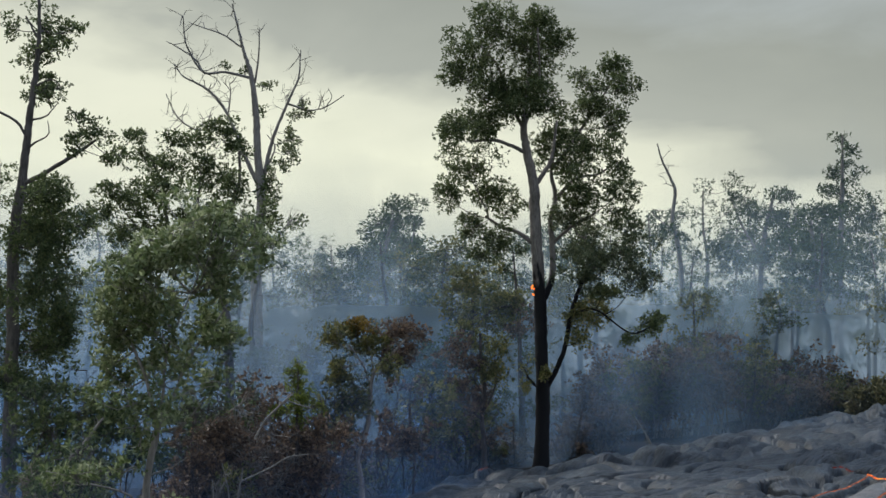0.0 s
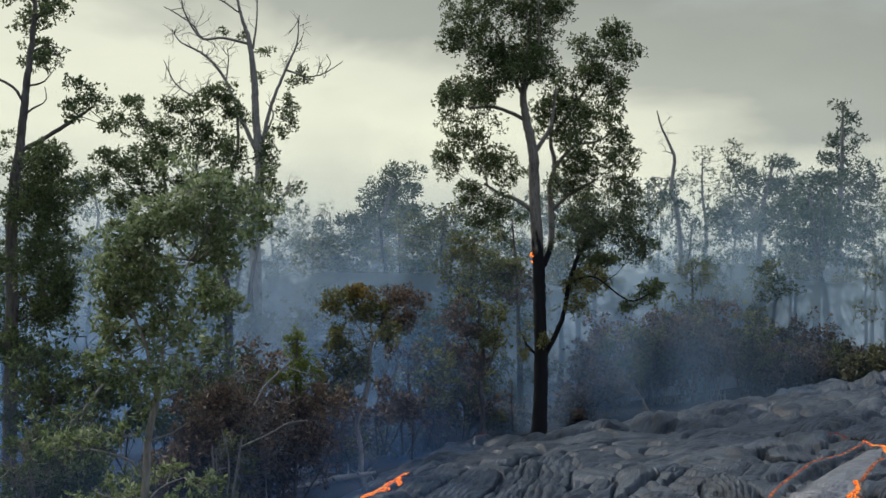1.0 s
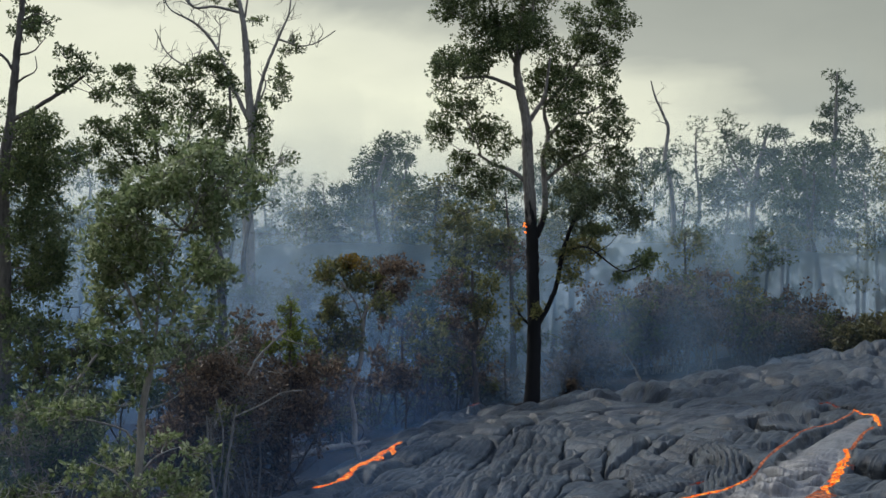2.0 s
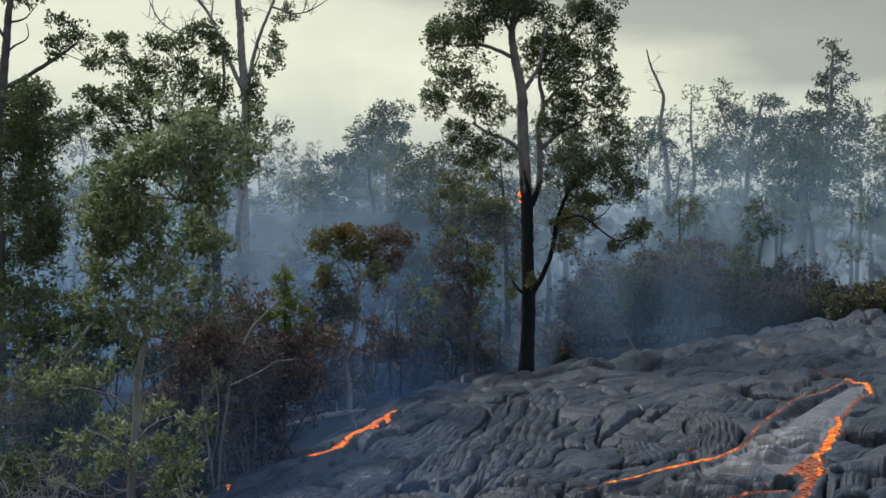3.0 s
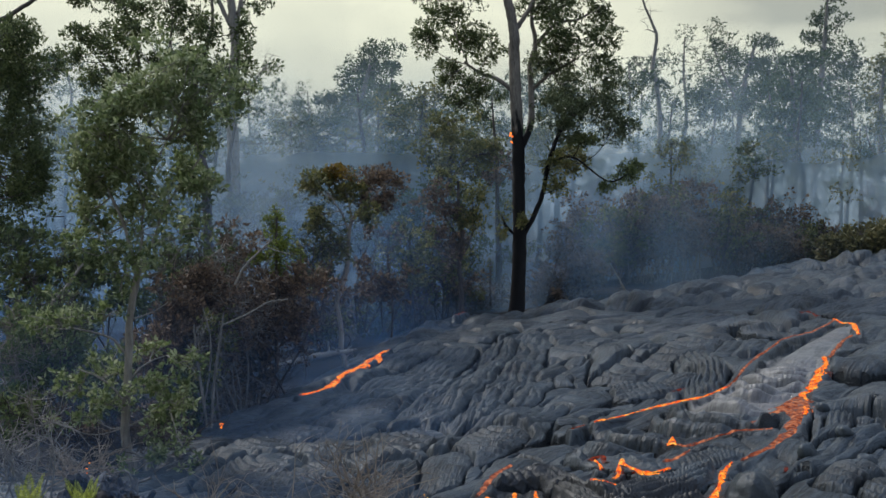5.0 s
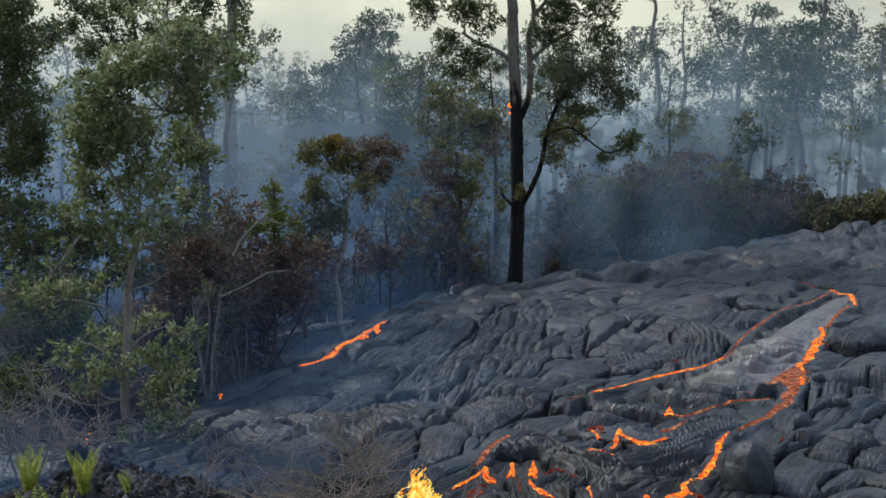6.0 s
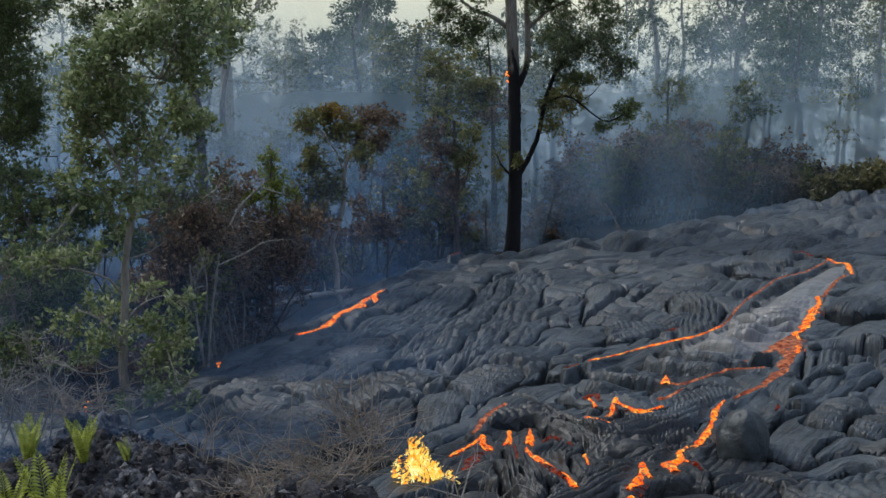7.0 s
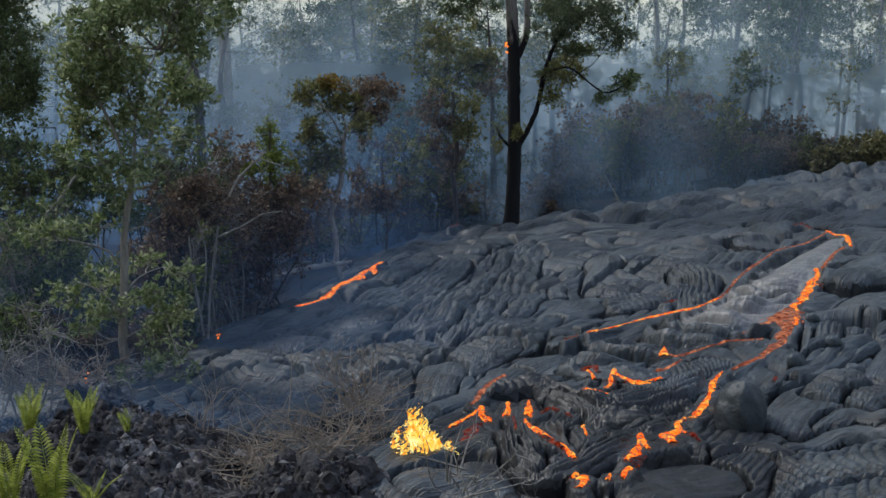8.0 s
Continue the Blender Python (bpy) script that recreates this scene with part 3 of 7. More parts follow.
FLOWS.append(([(5.81, 17.8, 0.8), (4.99, 17.67, 0.8)], 0.121, "smooth", 0.06, 0.03))
FLOWS.append(([(4.63, 17.07, 0.6), (3.83, 16.86, 0.6)], 0.121, "streak", 0.06, 0.03))
FLOWS.append(([(6.71, 17.86, 0.5), (5.96, 17.09, 0.45)], 0.187, "pleat", 0.09, 0.06))
FLOWS.append(([(7.66, 16.71, 0.8), (6.94, 16.5, 0.8)], 0.138, "streak", 0.06, 0.03))
FLOWS.append(([(4.67, 15.31, 0.35), (4.78, 14.35, 0.35)], 0.11, "smooth", 0.06, 0.03))
FLOWS.append(([(1.77, 16.63, 0.35), (0.97, 13.08, 0.5), (0.38, 10.88, 0.6), (-0.0, 9.5, 0.7), (-0.47, 8.82, 0.6)], 0.072, "streak", 0.05, 0.05))
FLOWS.append(([(0.53, 15.14, 0.3), (0.03, 13.67, 0.45), (-0.39, 12.82, 0.5), (-0.7, 11.96, 0.35)], 0.088, "streak", 0.05, 0.04))
FLOWS.append(([(1.48, 15.96, 0.1), (0.87, 13.27, 0.16), (0.49, 11.68, 0.18), (0.15, 10.64, 0.2), (-0.18, 10.36, 0.16)], 0.143, "streak", 0.05, 0.03))
FLOWS.append(([(2.9, 14.65, 0.4), (2.37, 13.51, 0.3)], 0.143, "smooth", 0.06, 0.03))
FLOWS.append(([(2.52, 13.68, 0.24), (2.22, 12.41, 0.22)], 0.187, "smooth", 0.06, 0.03))
FLOWS.append(([(2.07, 13.62, 0.14), (1.96, 13.26, 0.14)], 0.11, "smooth", 0.06, 0.03))
FLOWS.append(([(1.79, 12.68, 0.14), (1.66, 12.16, 0.14)], 0.11, "smooth", 0.06, 0.03))
FLOWS.append(([(1.47, 12.21, 0.12), (1.06, 11.3, 0.14)], 0.099, "streak", 0.06, 0.03))
FLOWS.append(([(3.08, 13.16, 0.4), (2.34, 12.32, 0.3)], 0.099, "rope", 0.24, 0.08))
FLOWS.append(([(3.86, 13.91, 0.4), (3.13, 12.91, 0.35)], 0.11, "rope", 0.24, 0.08))
FLOWS.append(([(3.33, 12.58, 0.22), (3.23, 11.76, 0.26), (2.96, 10.9, 0.2)], 0.165, "pleat", 0.07, 0.075))
FLOWS.append(([(3.74, 12.68, 0.12), (3.37, 12.74, 0.12)], 0.088, "smooth", 0.06, 0.03))
FLOWS.append(([(2.95, 11.74, 0.25), (2.39, 11.56, 0.3)], 0.11, "pleat", 0.08, 0.06))
FLOWS.append(([(1.91, 11.56, 0.28), (1.34, 10.85, 0.26)], 0.088, "smooth", 0.06, 0.03))
FLOWS.append(([(1.43, 10.36, 0.22), (1.19, 10.26, 0.16)], 0.11, "smooth", 0.06, 0.03))
FLOWS.append(([(2.47, 11.03, 0.1), (1.91, 10.33, 0.14), (1.37, 9.71, 0.12)], 0.099, "smooth", 0.06, 0.03))
FLOWS.append(([(1.26, 10.88, 0.3), (0.73, 9.81, 0.38), (0.32, 8.99, 0.3)], 0.099, "streak", 0.05, 0.04))
FLOWS.append(([(0.77, 9.68, 0.3), (0.39, 8.97, 0.26)], 0.077, "rope", 0.115, 0.05))
FLOWS.append(([(-0.03, 10.13, 0.3), (-0.41, 9.78, 0.36), (-0.72, 9.53, 0.3)], 0.088, "rope", 0.115, 0.05))
FLOWS.append(([(-0.23, 9.09, 0.34), (-0.6, 8.65, 0.3)], 0.088, "rope", 0.115, 0.05))
FLOWS.append(([(-0.6, 11.39, 0.35), (-1.04, 10.72, 0.3)], 0.083, "rope", 0.16, 0.065))
FLOWS.append(([(-0.83, 9.68, 0.35), (-1.21, 9.29, 0.35)], 0.083, "rope", 0.115, 0.05))
FLOWS.append(([(-1.26, 10.62, 0.35), (-1.64, 9.75, 0.3)], 0.077, "rope", 0.115, 0.05))
FLOWS.append(([(-0.84, 8.6, 0.3), (-1.2, 8.12, 0.3)], 0.077, "rope", 0.115, 0.05))
FLOWS.append(([(-1.31, 8.89, 0.3), (-1.59, 8.55, 0.25)], 0.083, "rope", 0.115, 0.05))
FLOWS.append(([(-0.08, 8.65, 0.3), (-0.43, 7.97, 0.25)], 0.066, "streak", 0.05, 0.03))
FLOWS.append(([(1.18, 9.07, 0.18), (0.72, 8.67, 0.22)], 0.11, "smooth", 0.06, 0.03))
FLOWS.append(([(0.82, 8.69, 0.2), (0.54, 8.15, 0.18)], 0.11, "smooth", 0.06, 0.03))
FLOWS.append(([(0.27, 8.89, 0.2), (0.13, 8.23, 0.2)], 0.099, "smooth", 0.06, 0.03))
FLOWS.append(([(0.46, 7.98, 0.22), (0.19, 7.78, 0.18)], 0.088, "smooth", 0.06, 0.03))
FLOWS.append(([(-0.07, 7.57, 0.2), (-0.14, 7.14, 0.2)], 0.06, "streak", 0.04, 0.02))
FLOWS.append(([(0.32, 6.15, 0.22), (0.01, 6.01, 0.2)], 0.07, "smooth", 0.06, 0.03))
FLOWS.append(([(5.49, 11.9, 0.5), (4.65, 11.11, 0.42)], 0.231, "smooth", 0.06, 0.03))
FLOWS.append(([(4.6, 9.92, 0.3), (4.0, 9.4, 0.36), (3.48, 8.47, 0.28)], 0.132, "smooth", 0.06, 0.03))
FLOWS.append(([(4.19, 9.28, 0.1), (4.04, 9.05, 0.1)], 0.11, "smooth", 0.06, 0.03))
FLOWS.append(([(3.95, 9.03, 0.09), (3.79, 8.75, 0.09)], 0.088, "smooth", 0.06, 0.03))
FLOWS.append(([(3.73, 9.03, 0.1), (3.28, 8.26, 0.14), (2.92, 7.65, 0.1)], 0.11, "pleat", 0.05, 0.045))
FLOWS.append(([(3.6, 8.2, 0.16), (3.11, 7.88, 0.14), (2.84, 7.62, 0.1)], 0.11, "streak", 0.04, 0.03))
FLOWS.append(([(2.81, 7.48, 0.09), (2.66, 7.29, 0.09)], 0.077, "smooth", 0.06, 0.03))
FLOWS.append(([(3.3, 7.38, 0.26), (3.0, 7.27, 0.3), (2.59, 6.72, 0.26)], 0.1, "smooth", 0.06, 0.03))
FLOWS.append(([(3.21, 7.47, 0.2), (2.92, 7.16, 0.18)], 0.143, "rope", 0.115, 0.05))
FLOWS.append(([(3.34, 7.13, 0.18), (3.15, 6.99, 0.16)], 0.121, "rope", 0.115, 0.05))
FLOWS.append(([(3.1, 6.6, 0.14), (2.91, 6.75, 0.14), (2.73, 6.65, 0.1)], 0.11, "smooth", 0.06, 0.03))
FLOWS.append(([(2.96, 6.28, 0.1), (2.79, 6.46, 0.12), (2.44, 6.4, 0.08)], 0.07, "smooth", 0.06, 0.03))
FLOWS.append(([(2.81, 5.94, 0.34), (2.49, 5.89, 0.36), (2.13, 5.84, 0.3)], 0.06, "rope", 0.08, 0.042))
FLOWS.append(([(2.58, 5.43, 0.25), (2.37, 5.44, 0.25)], 0.06, "rope", 0.08, 0.042))
FLOWS.append(([(2.27, 6.28, 0.14), (1.98, 6.19, 0.16)], 0.08, "smooth", 0.06, 0.03))
FLOWS.append(([(2.03, 6.03, 0.2), (1.81, 5.77, 0.22)], 0.06, "pleat", 0.05, 0.03))
FLOWS.append(([(1.74, 5.88, 0.24), (1.48, 5.77, 0.26), (1.32, 5.61, 0.22)], 0.09, "smooth", 0.06, 0.03))
FLOWS.append(([(2.42, 8.19, 0.2), (2.01, 8.1, 0.22), (1.65, 8.14, 0.2), (1.3, 8.48, 0.14)], 0.11, "pleat", 0.05, 0.06))
FLOWS.append(([(2.15, 7.61, 0.16), (1.73, 7.47, 0.2), (1.34, 7.38, 0.18), (0.99, 7.88, 0.16), (0.63, 7.85, 0.1)], 0.165, "pleat", 0.055, 0.075))
FLOWS.append(([(1.91, 7.0, 0.14), (1.54, 6.95, 0.16), (1.21, 7.1, 0.16), (1.04, 7.6, 0.1)], 0.15, "pleat", 0.05, 0.075))
FLOWS.append(([(1.66, 6.64, 0.12), (1.31, 6.39, 0.16), (1.05, 6.12, 0.16), (0.75, 5.93, 0.14), (0.59, 6.25, 0.1)], 0.12, "pleat", 0.045, 0.06))
FLOWS.append(([(0.69, 7.34, 0.08), (0.64, 6.67, 0.1), (0.66, 6.19, 0.1), (0.74, 5.98, 0.08)], 0.15, "pleat", 0.035, 0.053))
FLOWS.append(([(0.77, 7.33, 0.07), (0.7, 6.72, 0.08), (0.73, 6.22, 0.08)], 0.15, "pleat", 0.035, 0.053))
FLOWS.append(([(1.04, 7.06, 0.12), (0.9, 6.69, 0.15), (0.88, 6.25, 0.1)], 0.15, "pleat", 0.04, 0.053))
FLOWS.append(([(1.04, 6.66, 0.08), (1.08, 6.32, 0.1), (1.17, 6.41, 0.08)], 0.13, "pleat", 0.04, 0.045))
FLOWS.append(([(0.58, 7.21, 0.06), (0.52, 6.88, 0.08), (0.55, 6.52, 0.06)], 0.13, "smooth", 0.06, 0.03))


def inside_lava(x, y):
    """How far inside the lava's edge a place lies, in metres."""
    west = np.asarray(LAVA_WEST)
    north = np.asarray(LAVA_NORTH)
    wob = 0.5 * fbm(x * 1.3, y * 1.3, 3, 3) + 0.25 * fbm(x * 4, y * 4, 2, 8)
    east = np.minimum(16.0 - x, 0.8 * y + 1.2 - 0.55 * x)
    edge = np.minimum(np.minimum(x - np.interp(y, west[:, 1], west[:, 0]), np.interp(x, north[:, 0], north[:, 1]) - y), np.minimum(east, np.hypot(x, y) - 2.6))
    return edge + wob


def along(line, x, y):
    """Nearest place on a bent line: the distance to it, its share of the way, and the width kept there (third column)."""
    p = np.asarray(line, float)
    best, share, wide = np.full(x.shape, 1e9), np.zeros(x.shape), np.zeros(x.shape)
    lengths = np.hypot(*np.diff(p[:, :2], axis=0).T)
    start = np.r_[0, np.cumsum(lengths)]
    for i in range(len(p) - 1):
        dx, dy = p[i + 1, :2] - p[i, :2]
        f = np.clip(((x - p[i, 0]) * dx + (y - p[i, 1]) * dy) / (dx * dx + dy * dy), 0, 1)
        d = np.hypot(x - p[i, 0] - f * dx, y - p[i, 1] - f * dy)
        near = d < best
        best = np.where(near, d, best)
        share = np.where(near, start[i] + f * lengths[i], share)
        wide = np.where(near, p[i, 2] + f * (p[i + 1, 2] - p[i, 2]), wide)
    return best, share, wide


def lobes(x, y, size, stretch, k, tall, rope, share=0.5):
    """Overlapping rounded lava lobes: each a swollen cap with its own place, heading and height, some with arcs of ropes across."""
    a = radians(222)
    wx, wy = x + 0.5 * size * fbm(x / size * 0.8, y / size * 0.8, 3, k), y + 0.5 * size * fbm(x / size * 0.8 + 31, y / size * 0.8, 3, k + 5)
    u, v = (wx * np.cos(a) + wy * np.sin(a)) / (size * stretch), (-wx * np.sin(a) + wy * np.cos(a)) / size
    iu, iv = np.floor(u), np.floor(v)
    best = np.full(x.shape, -0.75 * tall)
    for di in (-1, 0, 1):
        for dj in (-1, 0, 1):
            ju, jv = iu + di, iv + dj
            h1, h2, h3, h4, h5 = (hashed(ju, jv, k + 20 + i) for i in range(5))
            du, dv = (u - ju - hashed(ju, jv, k + 11)) * stretch, v - jv - hashed(ju, jv, k + 12)
            turn = (h1 - 0.5) * 1.7
            c, s = np.cos(turn), np.sin(turn)
            lu, lv = (du * c + dv * s) / (0.74 * stretch * (0.66 + 0.5 * h2)), (-du * s + dv * c) / (0.70 * (0.62 + 0.55 * h3))
            q2 = lu * lu + lv * lv
            cap = tall * ((0.25 + 0.75 * h4) * (np.clip(1 - q2, 0, 1) ** 0.6) - 0.12 * (h5 - 0.2) + 0.16 * lu * (h5 - 0.5))
            wave = rope * (0.8 + 0.7 * h2) / (0.75 * stretch * size)
            phase = (lu + (0.35 + 0.5 * h3) * lv * lv + 0.16 * (h1 - 0.5) * lv + 0.5 * (value_noise(wx / size * 2.2, wy / size * 2.2, k + 70) - 0.5)) / wave
            ridge = np.abs(np.sin(np.pi * phase)) ** 0.75 - 0.5
            cap = cap + ridge * rope * 0.42 * smooth(0.9, 0.45, q2) * (h5 < share)
            cap = np.where(q2 < 1, cap, -0.75 * tall)
            best = np.maximum(best, cap)
    return best


def flow_place(line, x, y):
    """Where a place lies on a bent tongue: way along it, signed way across, distance to its middle line, half width there."""
    p = bent(line, 5 * len(line))
    best, share, across, wide = np.full(x.shape, 1e9), np.zeros(x.shape), np.zeros(x.shape), np.zeros(x.shape)
    lengths = np.hypot(*np.diff(p[:, :2], axis=0).T)
    start = np.r_[0, np.cumsum(lengths)]
    for i in range(len(p) - 1):
        dx, dy = (p[i + 1, :2] - p[i, :2]) / lengths[i]
        f = (x - p[i, 0]) * dx + (y - p[i, 1]) * dy
        g = np.clip(f, 0, lengths[i])
        d = np.hypot(x - p[i, 0] - g * dx, y - p[i, 1] - g * dy)
        near = d < best
        best = np.where(near, d, best)
        share = np.where(near, start[i] + (np.minimum(f, lengths[i]) if i == 0 else f if i == len(p) - 2 else g), share)
        across = np.where(near, (y - p[i, 1]) * dx - (x - p[i, 0]) * dy, across)
        wide = np.where(near, p[i, 2] + g / lengths[i] * (p[i + 1, 2] - p[i, 2]), wide)
    return share, across, best, wide


def ridges(phase):
    """Rounded folds with sharp valleys between them, -0.5 to 0.5."""
    return np.abs(np.sin(np.pi * phase)) ** 0.45 - 0.65


def creases(x, y, k):
    """Rounded swells parted by sharp, wandering valleys, about -0.4 to 0.6."""
    return np.minimum(np.abs(fbm(x, y, 3, k)) * 3.2, 1.0) - 0.4


def fine_skin(s, d, k):
    return smooth(0.3, 0.7, value_noise(s * 1.5, d * 4, k))


def over_flows(h, x, y, fs, fd):
    """Lays the separate tongues over one another: each swells up steeply from a trench round it."""
    for k, (line, tall, skin, wave, amp) in enumerate(FLOWS):
        c = np.asarray(line)
        m = c[:, 2].max() * 1.7
        near = (x > c[:, 0].min() - m) & (x < c[:, 0].max() + m) & (y > c[:, 1].min() - m) & (y < c[:, 1].max() + m)
        if not near.any():
            continue
        X, Y = x[near], y[near]
        s, d, dist, w = flow_place(line, X + 0.10 * fbm(X * 2.1, Y * 2.1, 2, k), Y + 0.10 * fbm(X * 2.1 + 9, Y * 2.1, 2, k + 7))
        q = dist / w * (1 + 0.6 * fbm(X * 0.5 / w.mean(), Y * 0.5 / w.mean(), 3, k + 3))
        top = 0.05 + 0.22 * fbm(X * 1.1, Y * 1.1, 2, 215) + (0.75 if skin == "smooth" else 0.9) * tall * (1.12 * np.sqrt(np.clip(1 - q**3, 0, 1)) - 0.12)
        fade = smooth(1.0, 0.72, q)
        top = top + (0.035 if skin == "smooth" else 0.04) * creases(s * 3.2 + k, d * (6.0 if skin == "streak" else 2.2), k + 40) * fade
        if skin == "rope":
            top = top + amp * ridges((s + 0.65 * dist * dist / w + 0.16 * fbm(X * 3, Y * 3, 2, k)) / wave) * fade * (0.55 + 0.9 * value_noise(X * 4, Y * 4, k))
        elif skin == "pleat":
            top = top + amp * ridges((d * (1 + 0.5 * fbm(s * 1.5, s * 0, 2, k)) + 0.06 * fbm(s * 1.5, d * 3, 2, k + 1)) / wave) * fade * (0.5 + value_noise(s * 2, d * 5, k))
            top = top + 0.4 * amp * ridges((d + 0.03 * fbm(s * 1.5, d * 4, 2, k + 2)) / (0.4 * wave)) * fade
        elif skin == "streak":
            top = top + fade * (1.3 * amp * ridges((d + 0.25 * fbm(s * 1.2, d * 2, 2, k)) / (2.6 * wave)) + 0.6 * amp * ridges((d + 0.12 * fbm(s * 2, d * 4, 2, k + 5)) / (0.9 * wave)) * fine_skin(s, d, k))
        else:
            top = top + 0.25 * tall * fbm(X * 3.5, Y * 3.5, 3, k) * fade
        old = h[near]
        trench = min(0.16, 1.3 * tall) * smooth(1.16, 1.01, q)
        h[near] = np.where(q < 1, np.maximum(top, 0.7 * old - 0.05), old - trench)
        fs[near] = np.where(q < 1, s + 3.7 * k, fs[near])
        fd[near] = np.where(q < 1, d + 1.3 * k, fd[near])
    return h


def lava_top(x, y, flow=False):
    """The height of the lava's skin; with flow also the ways along and across the tongue at each place."""
    x, y = np.asarray(x, float), np.asarray(y, float)
    d, s, w = along(CHANNEL, x, y)
    wobble = 0.10 * fbm(x * 3, y * 3, 3, 91)
    inner = 1 - smooth(0.80, 1.05, (d + wobble) / w)
    a = radians(222)
    wx, wy = x + 1.5 * fbm(x * 0.38, y * 0.38, 2, 201) + 0.07 * fbm(x * 2.4, y * 2.4, 2, 203), y + 1.5 * fbm(x * 0.38 + 40, y * 0.38, 2, 205) + 0.07 * fbm(x * 2.4, y * 2.4 + 30, 2, 207)
    fu, fv = wx * np.cos(a) + wy * np.sin(a), -wx * np.sin(a) + wy * np.cos(a)
    stretch = 0.6 + 0.045 * np.clip(y, 4, 24)
    drawn = smooth(0.34, 0.48, value_noise(wx * 0.75 + 5, wy * 0.75, 77))
    fine = 0.35 + 0.65 * smooth(0.35, 0.65, value_noise(wx * 1.4 - 8, wy * 1.4, 78))
    big = lobes(x, y, 0.95, 1.9, 100, 0.15, 0.10, 0.0)
    across = 0.065 * ridges(fu / (0.36 * stretch)) + 0.026 * fine * ridges(fu / (0.12 * stretch) + 0.5 * fbm(x * 2, y * 2, 2, 211))
    length = 0.065 * ridges(fv / (0.26 * stretch)) + 0.030 * fine * ridges(fv / (0.10 * stretch) + 0.5 * fbm(x * 2, y * 2, 2, 213))
    h = 0.75 * big + stretch * (across * (1 - drawn) + length * drawn) + 0.22 * fbm(x * 1.1, y * 1.1, 2, 215) + 0.04
    h += smooth(15.5, 19.5, y) * (0.20 * creases(x * 0.7, y * 0.6, 221) + 0.06 * creases(x * 1.9, y * 1.0, 223))
    fs, fd = fu.copy(), fv.copy()
    h = over_flows(h, x, y, fs, fd)
    low = smooth(2.2, 4.4, s)
    bow = s + 0.75 * d**2 / w + 0.45 * fbm(x * 1.3, y * 1.3, 3, 60)
    fold = (np.abs(np.sin(np.pi * bow / 0.25)) ** 0.45 - 0.7) * low * (0.03 + 0.42 * smooth(0.25, 0.75, value_noise(s * 2.2, (d + 0.2 * s) * 4.5 + np.floor(bow / 0.25) * 3.7, 61))) + ridges(bow / 0.11 + 0.8 * fbm(x * 3, y * 3, 2, 63)) * low * 0.03
    fold += ridges((s + 0.6 * d**2 / w) / 0.4) * 0.010 * (1 - low)
    bed = 0.16 + fold - 0.08 * (d / w) ** 2
    h = h * (1 - inner) + bed * inner
    fs, fd = fs * (1 - inner) + s * inner, fd * (1 - inner) + d * inner
    h += 0.05 * smooth(1.6, 1.05, d / w) * (1 - inner)
    h += (0.020 * fbm(x * 7, y * 7, 3, 33) + 0.008 * fbm(x * 21, y * 21, 2, 34)) * (1 - 0.6 * inner) + 0.16 * fbm(x * 0.35, y * 0.35, 2, 66)
    for px, py, pr, deep in PITS:
        q = np.hypot((x - px) / 1.6, y - py) / pr
        h = h - deep * (1 - smooth(0.6, 1.0, q)) + 0.35 * deep * np.exp(-(((q - 1.3) / 0.35) ** 2))
    for line, widths, *_ in SEAMS:
        c = np.asarray(line)
        near = (x > c[:, 0].min() - 0.4) & (x < c[:, 0].max() + 0.4) & (y > c[:, 1].min() - 0.4) & (y < c[:, 1].max() + 0.4)
        if near.any():
            d, _, w = along(np.c_[c, widths], x[near], y[near])
            m = 1 - smooth(0.7, 1.5, (d + 0.04 * fbm(x[near] * 7, y[near] * 7, 2, 5)) / (w + 0.045))
            level = 0.17 + 0.12 * fbm(x[near] * 0.35, y[near] * 0.35, 2, 66) + 0.07 * fbm(x[near] * 1.1, y[near] * 1.1, 2, 215)
            h[near] = h[near] * (1 - 0.9 * m) + level * 0.9 * m
    edge = smooth(-0.05, 0.75, inside_lava(x, y))
    z = land(x, y) + 0.10 * edge + h * edge - 0.5 * (1 - smooth(-0.35, 0.02, inside_lava(x, y)))
    return (z, fs, fd) if flow else z


